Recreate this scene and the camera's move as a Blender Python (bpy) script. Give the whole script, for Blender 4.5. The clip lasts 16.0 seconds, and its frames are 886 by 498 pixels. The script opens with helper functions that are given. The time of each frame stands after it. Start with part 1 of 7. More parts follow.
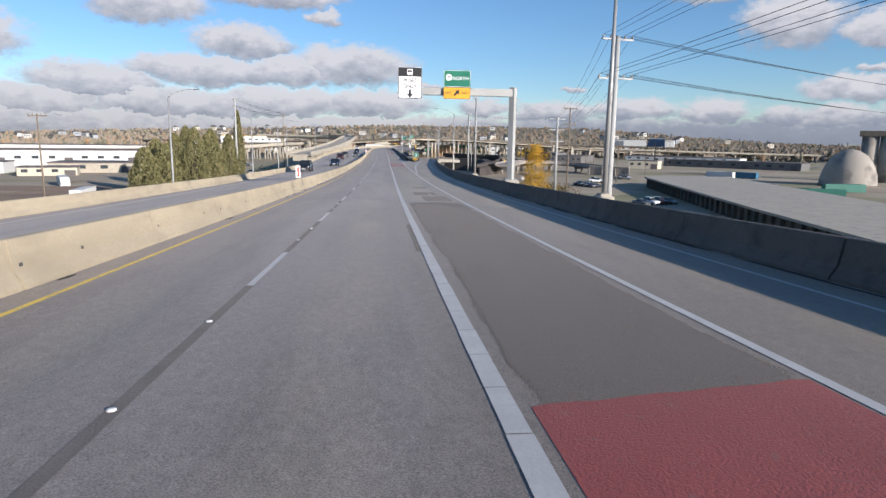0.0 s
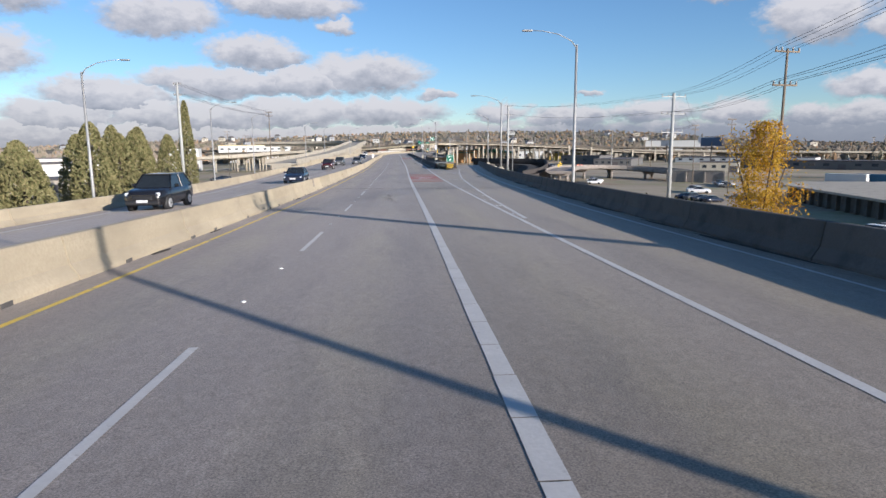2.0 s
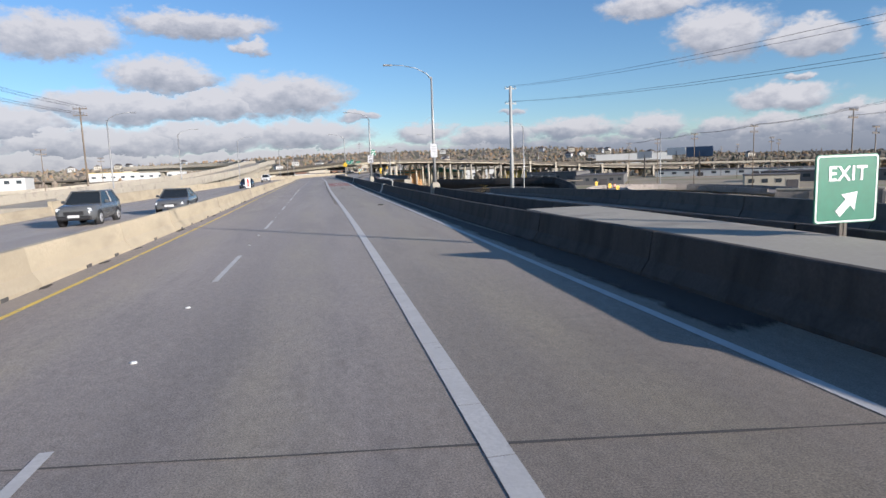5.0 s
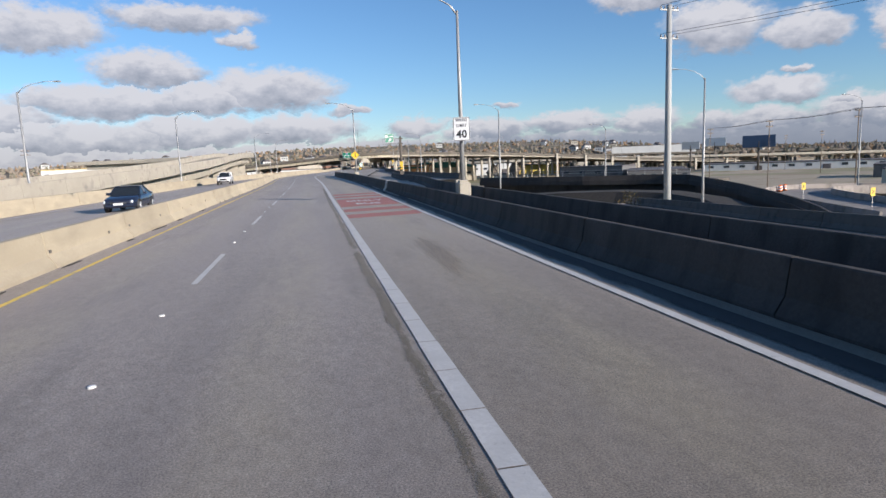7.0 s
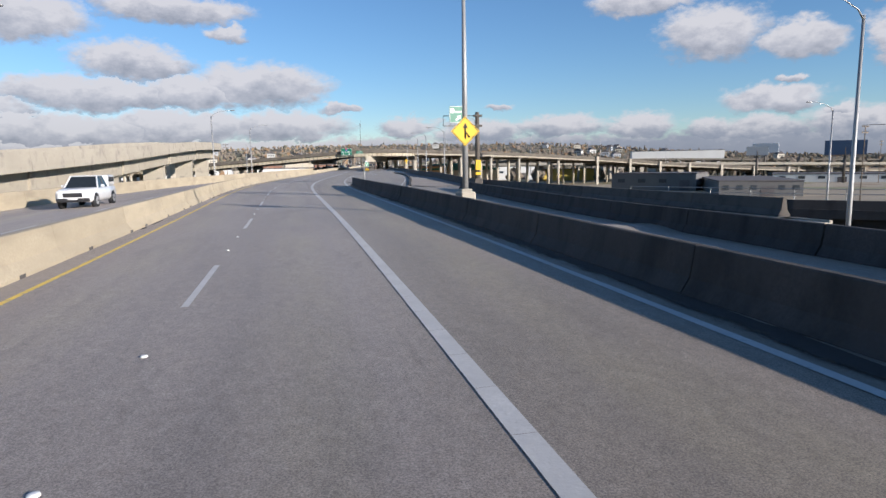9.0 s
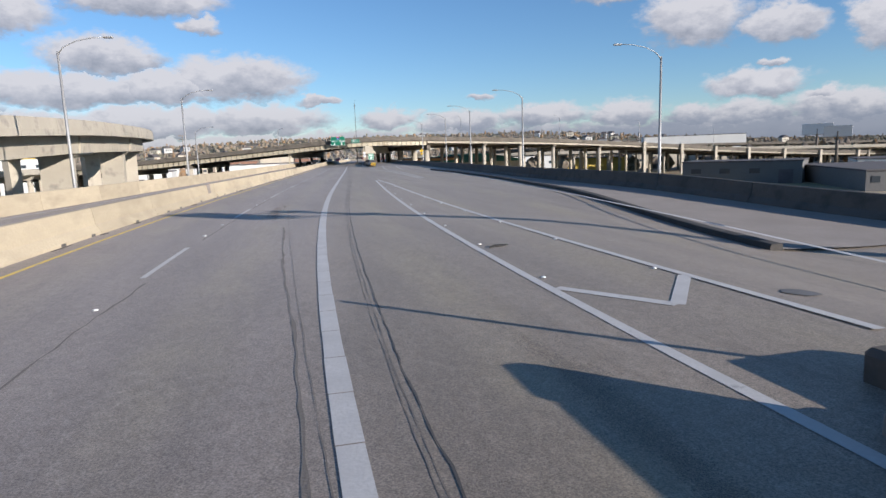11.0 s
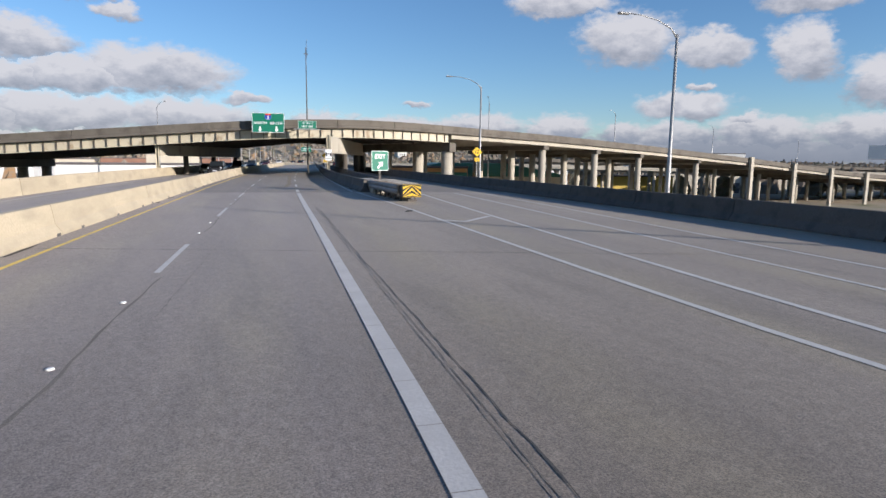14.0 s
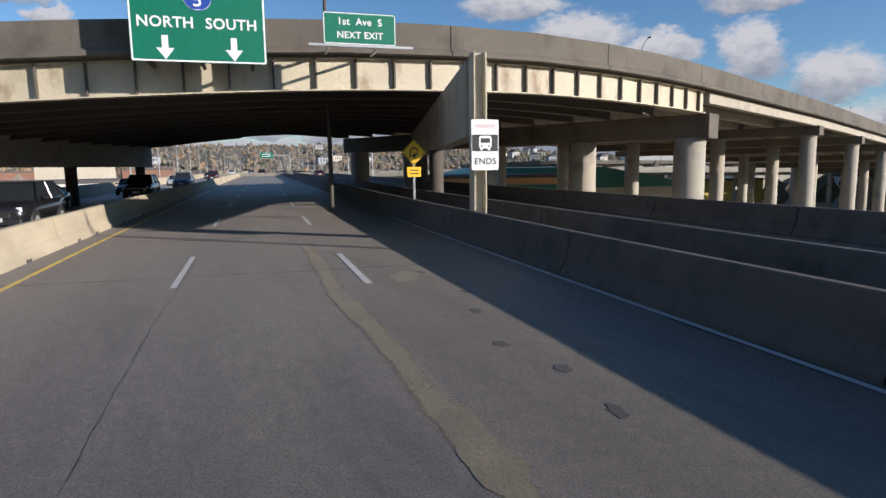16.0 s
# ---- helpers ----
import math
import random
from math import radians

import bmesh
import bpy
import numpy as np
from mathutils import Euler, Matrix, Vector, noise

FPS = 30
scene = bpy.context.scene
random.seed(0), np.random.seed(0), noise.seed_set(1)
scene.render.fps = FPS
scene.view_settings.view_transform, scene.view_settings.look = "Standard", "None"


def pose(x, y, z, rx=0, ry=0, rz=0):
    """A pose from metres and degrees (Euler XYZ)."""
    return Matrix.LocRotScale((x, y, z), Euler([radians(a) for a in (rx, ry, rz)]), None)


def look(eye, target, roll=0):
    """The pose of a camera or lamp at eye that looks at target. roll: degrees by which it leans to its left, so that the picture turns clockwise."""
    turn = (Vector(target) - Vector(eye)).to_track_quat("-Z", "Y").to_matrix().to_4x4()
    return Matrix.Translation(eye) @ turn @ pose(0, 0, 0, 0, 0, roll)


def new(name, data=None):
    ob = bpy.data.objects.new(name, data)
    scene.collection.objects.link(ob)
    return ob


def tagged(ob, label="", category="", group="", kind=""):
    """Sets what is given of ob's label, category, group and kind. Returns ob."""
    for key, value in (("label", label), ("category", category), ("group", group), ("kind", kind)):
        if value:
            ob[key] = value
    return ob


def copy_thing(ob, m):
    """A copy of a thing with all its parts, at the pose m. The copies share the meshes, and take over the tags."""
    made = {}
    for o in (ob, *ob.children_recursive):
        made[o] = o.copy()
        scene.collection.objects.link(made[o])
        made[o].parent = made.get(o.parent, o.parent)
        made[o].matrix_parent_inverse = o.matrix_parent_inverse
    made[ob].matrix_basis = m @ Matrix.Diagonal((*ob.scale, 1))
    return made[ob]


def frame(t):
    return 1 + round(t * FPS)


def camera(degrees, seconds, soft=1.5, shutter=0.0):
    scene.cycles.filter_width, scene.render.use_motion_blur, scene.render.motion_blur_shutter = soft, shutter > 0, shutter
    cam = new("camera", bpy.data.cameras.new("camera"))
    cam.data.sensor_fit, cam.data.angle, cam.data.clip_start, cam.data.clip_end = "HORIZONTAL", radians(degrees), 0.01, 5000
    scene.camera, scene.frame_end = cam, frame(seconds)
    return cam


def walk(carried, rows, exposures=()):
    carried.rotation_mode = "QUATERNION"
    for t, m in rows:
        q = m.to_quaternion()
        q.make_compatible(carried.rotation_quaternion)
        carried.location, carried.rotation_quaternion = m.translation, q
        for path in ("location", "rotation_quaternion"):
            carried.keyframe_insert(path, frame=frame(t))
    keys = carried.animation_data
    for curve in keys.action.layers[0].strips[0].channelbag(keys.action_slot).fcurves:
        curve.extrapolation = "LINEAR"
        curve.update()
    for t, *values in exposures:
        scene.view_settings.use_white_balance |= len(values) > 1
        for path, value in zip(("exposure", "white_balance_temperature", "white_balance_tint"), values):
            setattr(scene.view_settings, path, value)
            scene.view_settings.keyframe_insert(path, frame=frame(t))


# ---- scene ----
cam = camera(71.75, 16.0)
# seconds, place, heading to the right of +y, pitch, lean
ROWS = [
    (0.0, -1.225, -10.298, 5.368, 5.98, -10.09, 0.88),
    (0.5, -1.209, 6.216, 4.709, 0.58, -9.48, 0.06),
    (1.0, -1.096, 22.321, 4.135, 3.38, -9.11, 1.30),
    (1.5, -0.820, 38.747, 3.614, 3.84, -9.56, -0.35),
    (2.0, -0.608, 54.418, 3.182, 4.42, -9.42, -0.45),
    (2.5, -0.426, 70.795, 2.800, 5.13, -8.78, -0.77),
    (3.0, -0.257, 86.896, 2.496, 6.34, -8.38, -1.23),
    (3.5, -0.169, 103.497, 2.255, 7.26, -6.89, -0.90),
    (4.0, -0.067, 119.683, 2.089, 9.58, -7.55, -1.45),
    (6.5, 0.246, 189.986, 1.935, 11.86, -7.61, -2.36),
    (7.0, 0.194, 206.343, 1.969, 12.07, -8.13, -2.35),
    (7.5, 0.108, 222.481, 2.007, 12.82, -8.78, -0.84),
    (8.0, 0.095, 238.423, 2.044, 13.14, -7.93, -0.82),
    (10.5, 0.455, 305.374, 2.118, 14.02, -8.60, -1.62),
    (11.0, 1.171, 320.816, 2.118, 14.91, -8.86, -2.12),
    (11.5, 2.033, 336.113, 2.114, 16.61, -8.49, -0.75),
    (12.0, 3.245, 351.256, 2.105, 18.16, -8.65, -0.50),
    (12.5, 4.786, 366.631, 2.092, 19.60, -8.60, -0.69),
    (13.0, 6.366, 381.945, 2.075, 21.13, -8.43, 1.24),
    (13.5, 8.097, 397.024, 2.057, 21.64, -7.71, 1.26),
    (14.0, 9.944, 412.183, 2.043, 21.69, -8.18, 0.62),
    (14.5, 11.601, 427.380, 2.038, 22.02, -8.84, 2.17),
    (15.0, 13.111, 442.606, 2.044, 22.61, -9.24, 4.34),
    (15.5, 14.896, 457.236, 2.064, 22.97, -9.80, 4.77),
    (16.0, 16.450, 471.594, 2.090, 25.70, -7.75, -0.78),
]
HEAD = [0.00, 0.37, 0.53, 0.63, 0.21, 0.79, 0.55, -0.39, 0.35, 0.62, -0.03, -1.46, 5.54, 7.25, 7.07, 6.68, 7.30, 8.74, 10.27]
FALL = [-2.56, -2.10, -1.69, -1.22, -0.75, -0.33, -0.03, 0.11, 0.15, 0.10, 0.05, 0.00, -0.03, -0.07, -0.07, 0.00, 0.12, 0.10, 0.03]


def gaze(x, y, z, turn, tilt, lean):
    a, b = radians(turn), radians(tilt)
    aim = Vector((math.sin(a) * math.cos(b), math.cos(a) * math.cos(b), math.sin(b)))
    return look((x, y, z), Vector((x, y, z)) + aim * 20, lean)


walk(cam, [(r[0], gaze(*r[1:])) for r in ROWS], exposures=((0.0, 0.64, 6080, 14), (13.9, 0.6, 6080, 14), (14.5, 0.5, 6080, 14), (15.0, 0.16, 6080, 14), (15.5, 0.54, 6080, 14), (16.0, 0.44, 6080, 14)))

# ---- the line of the motorway: s metres along, u metres to the right ----
KNOTS = np.arange(-20, 521, 30.0)
GRID = np.arange(-120, 1500.1, 1.0)


def smooth(values):
    v = np.interp(GRID, KNOTS, np.radians(values))
    return np.convolve(np.pad(v, 15, mode="edge"), np.ones(31) / 31, "valid")


HD = smooth(HEAD)
HD = np.where(GRID > 505, HD[np.searchsorted(GRID, 505)], HD)
SLOPE = smooth(FALL) * (GRID < 520)
MID = (HD[1:] + HD[:-1]) / 2
LX = np.concatenate([[0], np.cumsum(np.sin(MID))])
LY = np.concatenate([[0], np.cumsum(np.cos(MID))])
LZ = np.concatenate([[0], np.cumsum((SLOPE[1:] + SLOPE[:-1]) / 2)])
LX -= np.interp(0, GRID, LX)
LY -= np.interp(0, GRID, LY)
LZ -= np.interp(446, GRID, LZ)


def R(s, u, z=0.0):
    """The world's place at s along the motorway, u to its right, z above its surface."""
    h = float(np.interp(s, GRID, HD))
    return Vector((float(np.interp(s, GRID, LX)) + u * math.cos(h), float(np.interp(s, GRID, LY)) - u * math.sin(h), float(np.interp(s, GRID, LZ)) + z))


def turn_at(s):
    return -math.degrees(float(np.interp(s, GRID, HD)))


def lerp(points, s):
    return float(np.interp(s, [p[0] for p in points], [p[1] for p in points]))


GROUND = -9.0

# ---- sky and sun ----
SUN_AZ, SUN_EL = radians(138.5), radians(14.9)  # to the right of +y
world = bpy.data.worlds.new("sky")
scene.world = world
world.use_nodes = True
wn = world.node_tree.nodes
sky = wn.new("ShaderNodeTexSky")
sky.sky_type = "NISHITA"
sky.sun_disc = False
sky.sun_elevation, sky.sun_rotation = SUN_EL, SUN_AZ
sky.air_density, sky.dust_density, sky.ozone_density = 1.0, 0.0, 4.2
wn["Background"].inputs[1].default_value = 0.092
deep = wn.new("ShaderNodeHueSaturation")  # clear air after rain: a purer blue
deep.inputs["Hue"].default_value, deep.inputs["Saturation"].default_value = 0.499, 1.02
world.node_tree.links.new(sky.outputs[0], deep.inputs["Color"])
world.node_tree.links.new(deep.outputs[0], wn["Background"].inputs[0])
sun = new("sun", bpy.data.lights.new("sun", "SUN"))
sun.data.energy, sun.data.angle, sun.data.color = 5.0, radians(0.6), (1.0, 0.9, 0.76)
toward = Vector((math.sin(SUN_AZ) * math.cos(SUN_EL), math.cos(SUN_AZ) * math.cos(SUN_EL), math.sin(SUN_EL)))
sun.matrix_world = look(toward * 100, (0, 0, 0))


# ---- materials ----
def nodes_of(name):
    m = bpy.data.materials.new(name)
    m.use_nodes = True
    nt = m.node_tree
    return m, nt, nt.nodes["Principled BSDF"]


def noise_node(nt, scale, detail=4.0, stretch=None, rough=0.55, coords="Object"):
    tc = nt.nodes.new("ShaderNodeTexCoord")
    n = nt.nodes.new("ShaderNodeTexNoise")
    n.inputs["Scale"].default_value, n.inputs["Detail"].default_value, n.inputs["Roughness"].default_value = scale, detail, rough
    if stretch:
        mp = nt.nodes.new("ShaderNodeMapping")
        mp.inputs["Scale"].default_value = stretch
        nt.links.new(tc.outputs[coords], mp.inputs[0])
        nt.links.new(mp.outputs[0], n.inputs["Vector"])
    else:
        nt.links.new(tc.outputs[coords], n.inputs["Vector"])
    return n.outputs["Fac"]


def ramp_node(nt, fac, lo, hi):
    r = nt.nodes.new("ShaderNodeMapRange")
    r.inputs["From Min"].default_value, r.inputs["From Max"].default_value = lo, hi
    nt.links.new(fac, r.inputs["Value"])
    return r.outputs[0]


def mix_node(nt, fac, a, b):
    m = nt.nodes.new("ShaderNodeMix")
    m.data_type = "RGBA"
    for sock, v in ((m.inputs[0], fac), (m.inputs[6], a), (m.inputs[7], b)):
        if isinstance(v, (int, float)):
            sock.default_value = v
        elif isinstance(v, tuple):
            sock.default_value = (*v, 1.0)
        else:
            nt.links.new(v, sock)
    return m.outputs[2]


def scaled(c, k):
    return tuple(min(1.0, v * k) for v in c)


def surface(name, color, rough=0.8, vary=0.25, grain=30.0, patch=0.6, bump=0.15, metal=0.0, dirt=None, dirt_at=(0.55, 0.7), dirt_scale=1.2, stretch=None, worn=None, worn_at=(0.6, 0.68), worn_scale=5.0, tint=0.0, graze_sheen=0.0):
    """Base colour with grain and patches; dirt is a second colour in stains, worn a third that shows where paint is gone."""
    m, nt, b = nodes_of(name)
    fine, coarse = noise_node(nt, grain, 3.0), noise_node(nt, patch, 5.0, stretch)
    c = mix_node(nt, ramp_node(nt, coarse, 0.3, 0.7), scaled(color, 1 - vary), scaled(color, 1 + vary))
    c = mix_node(nt, ramp_node(nt, fine, 0.35, 0.75), c, scaled(color, 1 - vary * 0.7))
    if dirt:
        c = mix_node(nt, ramp_node(nt, noise_node(nt, dirt_scale, 6.0, stretch), *dirt_at), c, dirt)
    if worn:
        c = mix_node(nt, ramp_node(nt, noise_node(nt, worn_scale, 8.0, None, 0.7), *worn_at), c, worn)
    if tint:
        oi = nt.nodes.new("ShaderNodeObjectInfo")
        hsv = nt.nodes.new("ShaderNodeHueSaturation")
        nt.links.new(ramp_node(nt, oi.outputs["Random"], 0.0, 1.0), hsv.inputs["Fac"])
        hsv.inputs["Fac"].default_value = 1.0
        mr = nt.nodes.new("ShaderNodeMapRange")
        mr.inputs["To Min"].default_value, mr.inputs["To Max"].default_value = 1 - tint, 1 + tint
        nt.links.new(oi.outputs["Random"], mr.inputs["Value"])
        for l in list(hsv.inputs["Fac"].links):
            nt.links.remove(l)
        nt.links.new(mr.outputs[0], hsv.inputs["Value"])
        nt.links.new(c, hsv.inputs["Color"])
        c = hsv.outputs[0]
    nt.links.new(c, b.inputs["Base Color"])
    nt.links.new(ramp_node(nt, coarse, 0.0, 1.0), b.inputs["Roughness"])
    rr = nt.nodes.new("ShaderNodeMapRange")
    rr.inputs["To Min"].default_value, rr.inputs["To Max"].default_value = max(0.02, rough - 0.1), min(1.0, rough + 0.1)
    nt.links.new(fine, rr.inputs["Value"])
    nt.links.new(rr.outputs[0], b.inputs["Roughness"])
    b.inputs["Metallic"].default_value = metal
    # this weight only sets a sheen that lightens the surface at grazing views
    b.inputs["Sheen Weight"].default_value, b.inputs["Sheen Roughness"].default_value, b.inputs["Sheen Tint"].default_value = graze_sheen, 0.35, (1.0, 0.93, 0.9, 1.0)
    if bump:
        bp = nt.nodes.new("ShaderNodeBump")
        bp.inputs["Strength"].default_value, bp.inputs["Distance"].default_value = bump, 0.02
        nt.links.new(fine, bp.inputs["Height"])
        nt.links.new(bp.outputs[0], b.inputs["Normal"])
    return m


def plain(name, color, rough=0.5, metal=0.0, emit=0.0):
    m, nt, b = nodes_of(name)
    n = noise_node(nt, 6.0, 4.0)
    nt.links.new(mix_node(nt, ramp_node(nt, n, 0.3, 0.7), scaled(color, 0.9), scaled(color, 1.08)), b.inputs["Base Color"])
    b.inputs["Roughness"].default_value, b.inputs["Metallic"].default_value = rough, metal
    if emit:
        b.inputs["Emission Color"].default_value, b.inputs["Emission Strength"].default_value = (*color, 1), emit
    return m




def road_surface(name, base, tan, dark, pitch=3.28, centre=-1.72):
    """Worn road: stone speckle, wheel tracks that follow the lanes, long stains; 'across' holds the metres to the right."""
    m, nt, b = nodes_of(name)
    at = nt.nodes.new("ShaderNodeAttribute")
    at.attribute_name = "across"
    mm = nt.nodes.new("ShaderNodeMath")
    mm.operation = "MULTIPLY_ADD"
    mm.inputs[1].default_value, mm.inputs[2].default_value = math.tau / pitch, -centre * math.tau / pitch
    nt.links.new(at.outputs["Fac"], mm.inputs[0])
    co = nt.nodes.new("ShaderNodeMath")
    co.operation = "COSINE"
    nt.links.new(mm.outputs[0], co.inputs[0])
    long, patch, fine, stone = noise_node(nt, 0.5, 5.0, (1.0, 0.1, 1.0)), noise_node(nt, 0.32, 6.0, (1.0, 0.55, 1.0), 0.65), noise_node(nt, 9.0, 6.0, (1.0, 0.6, 1.0), 0.75), noise_node(nt, 62.0, 3.0, None, 0.7)
    band = nt.nodes.new("ShaderNodeMath")
    band.operation = "MULTIPLY"
    nt.links.new(ramp_node(nt, co.outputs[0], 0.1, 1.0), band.inputs[0])
    nt.links.new(ramp_node(nt, patch, 0.36, 0.68), band.inputs[1])
    c = mix_node(nt, ramp_node(nt, long, 0.3, 0.7), scaled(base, 0.8), scaled(base, 1.15))
    c = mix_node(nt, band.outputs[0], c, tan)
    c = mix_node(nt, ramp_node(nt, noise_node(nt, 0.9, 6.0, (1.0, 0.16, 1.0), 0.7), 0.52, 0.74), c, dark)
    for n, lo, hi, k in ((fine, 0.3, 0.72, 0.2), (stone, 0.32, 0.68, 0.5)):
        v = nt.nodes.new("ShaderNodeMapRange")
        v.inputs["From Min"].default_value, v.inputs["From Max"].default_value, v.inputs["To Min"].default_value, v.inputs["To Max"].default_value = lo, hi, 1 - k, 1 + k
        nt.links.new(n, v.inputs["Value"])
        h = nt.nodes.new("ShaderNodeHueSaturation")
        nt.links.new(v.outputs[0], h.inputs["Value"])
        nt.links.new(c, h.inputs["Color"])
        c = h.outputs[0]
    side = ramp_node(nt, at.outputs["Fac"], -1.0, 0.4)
    lanes = nt.nodes.new("ShaderNodeMix")
    lanes.data_type, lanes.blend_type = "RGBA", "MULTIPLY"
    lanes.inputs[0].default_value = 1.0
    nt.links.new(c, lanes.inputs[6])
    nt.links.new(mix_node(nt, side, (0.97, 0.985, 1.04), (0.92, 0.915, 0.88)), lanes.inputs[7])
    nt.links.new(lanes.outputs[2], b.inputs["Base Color"])
    b.inputs["Roughness"].default_value = 0.58
    b.inputs["Sheen Weight"].default_value, b.inputs["Sheen Roughness"].default_value, b.inputs["Sheen Tint"].default_value = 0.06, 0.35, (1.0, 0.93, 0.9, 1.0)  # sheen that lightens the road at grazing views
    b.inputs["Specular IOR Level"].default_value = 0.5
    bp = nt.nodes.new("ShaderNodeBump")
    bp.inputs["Strength"].default_value, bp.inputs["Distance"].default_value = 0.35, 0.01
    nt.links.new(stone, bp.inputs["Height"])
    nt.links.new(bp.outputs[0], b.inputs["Normal"])
    return m


ASPHALT = road_surface("asphalt", (0.262, 0.219, 0.178), (0.305, 0.256, 0.18), (0.19, 0.16, 0.13))
ASPHALT_DARK = surface("old_patch_asphalt", (0.158, 0.13, 0.103), 0.85, 0.2, 60.0, 1.5, 0.6, graze_sheen=0.05)
CONCRETE_ROAD = road_surface("worn_concrete_road", (0.16, 0.135, 0.11), (0.19, 0.16, 0.113), (0.108, 0.092, 0.077))
WHITE_PAINT = surface("white_road_paint", (0.52, 0.505, 0.48), 0.6, 0.12, 25.0, 2.0, 0.2, worn=(0.3, 0.29, 0.28), worn_at=(0.62, 0.72), graze_sheen=0.05)
YELLOW_PAINT = surface("yellow_road_paint", (0.80, 0.56, 0.05), 0.6, 0.15, 25.0, 2.0, 0.2, worn=(0.26, 0.24, 0.2), worn_at=(0.52, 0.68), worn_scale=3.0, graze_sheen=0.05)
RED_PAINT = surface("red_bus_lane_paint", (0.30, 0.066, 0.057), 0.75, 0.14, 40.0, 1.2, 0.4, worn=(0.2, 0.12, 0.11), worn_at=(0.6, 0.75), stretch=(1, 0.3, 1), graze_sheen=0.05)
BARRIER = surface("barrier_concrete", (0.43, 0.365, 0.26), 0.9, 0.14, 18.0, 0.8, 0.3, dirt=(0.3, 0.255, 0.185), dirt_at=(0.5, 0.8), dirt_scale=0.9, stretch=(1, 0.5, 1.6), tint=0.1)
# near-black base puts the barriers' shade into the colour, under random stains
BARRIER_SHADE_DEEP = surface("shade_toned_stained_barrier_concrete", (0.062, 0.052, 0.046), 0.9, 0.2, 18.0, 0.8, 0.3, dirt=(0.03, 0.026, 0.023), dirt_at=(0.46, 0.66), dirt_scale=1.4, stretch=(1, 1, 0.35), tint=0.15)
# grey with stains, set darker to include the shade on the right-hand barriers
BARRIER_SHADE_GREY = surface("shade_toned_grey_barrier_concrete", (0.112, 0.097, 0.083), 0.9, 0.16, 18.0, 0.8, 0.3, dirt=(0.065, 0.06, 0.053), dirt_at=(0.48, 0.68), dirt_scale=1.6, tint=0.1)
CONCRETE = surface("bridge_concrete", (0.41, 0.37, 0.30), 0.9, 0.14, 12.0, 0.35, 0.25, dirt=(0.24, 0.22, 0.19), dirt_at=(0.54, 0.72), dirt_scale=0.7)
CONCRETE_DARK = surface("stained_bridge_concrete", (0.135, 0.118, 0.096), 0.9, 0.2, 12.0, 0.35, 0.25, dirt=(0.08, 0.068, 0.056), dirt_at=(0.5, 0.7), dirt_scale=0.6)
GIRDER = surface("girder_paint", (0.50, 0.445, 0.33), 0.65, 0.16, 10.0, 0.5, 0.1, dirt=(0.24, 0.17, 0.10), dirt_at=(0.56, 0.74), dirt_scale=1.1, stretch=(1, 1, 0.5))
STEEL_DARK = surface("rusty_dark_steel", (0.10, 0.085, 0.07), 0.7, 0.2, 14.0, 0.8, 0.2)
GALV = surface("galvanised_steel", (0.34, 0.34, 0.335), 0.5, 0.1, 20.0, 1.5, 0.05, metal=0.35)
WOOD = surface("weathered_pole_wood", (0.19, 0.15, 0.11), 0.9, 0.25, 20.0, 1.0, 0.3, stretch=(6, 6, 0.3))
GREEN_SIGN = plain("green_sign_sheet", (0.003, 0.15, 0.088), 0.45)
WHITE_SIGN = plain("white_sign_sheet", (0.80, 0.80, 0.80), 0.45)
BLACK = plain("black_sign_ink", (0.015, 0.015, 0.017), 0.5)
ORANGE_SIGN = plain("orange_yellow_sign_sheet", (0.75, 0.36, 0.02), 0.45)
YELLOW_SIGN = plain("yellow_sign_sheet", (0.80, 0.50, 0.02), 0.45)
RED_SIGN = plain("red_sign_ink", (0.6, 0.03, 0.02), 0.5)
BLUE_SIGN = plain("blue_sign_sheet", (0.02, 0.06, 0.32), 0.45)
ALU = plain("aluminium", (0.55, 0.55, 0.55), 0.4, 0.6)
GLASS_DARK = plain("dark_glass", (0.02, 0.025, 0.03), 0.08)
RUBBER = plain("rubber", (0.02, 0.02, 0.02), 0.85)
DIRT = surface("roadside_grit", (0.05, 0.043, 0.035), 0.95, 0.3, 40.0, 3.0, 0.6)


# ---- mesh helpers ----
def part(name, bm, material, parent=None, label=""):
    me = bpy.data.meshes.new(name)
    if isinstance(bm, bmesh.types.BMesh):
        bm.to_mesh(me)
        bm.free()
    else:
        me.from_pydata(*bm)
    me.materials.append(material)
    ob = new(name, me)
    if parent:
        ob.parent = parent
    if label:
        ob["label"] = label
    return ob


def thing(name, label, category, m=None, group="", kind=""):
    ob = new(name)
    ob.empty_display_size = 0.2
    if m is not None:
        ob.matrix_world = m
    return tagged(ob, label, category, group, kind)


def add_box(bm, x0, x1, y0, y1, z0, z1, bevel=0.0):
    v = [bm.verts.new((x, y, z)) for z in (z0, z1) for y in (y0, y1) for x in (x0, x1)]
    fs = [bm.faces.new([v[i] for i in q]) for q in ((0, 2, 3, 1), (4, 5, 7, 6), (0, 1, 5, 4), (2, 6, 7, 3), (0, 4, 6, 2), (1, 3, 7, 5))]
    if bevel:
        bmesh.ops.bevel(bm, geom=list({e for f in fs for e in f.edges}), offset=bevel, segments=1, affect="EDGES")
    return bm


def boxm(x0, x1, y0, y1, z0, z1, bevel=0.0):
    return add_box(bmesh.new(), x0, x1, y0, y1, z0, z1, bevel)


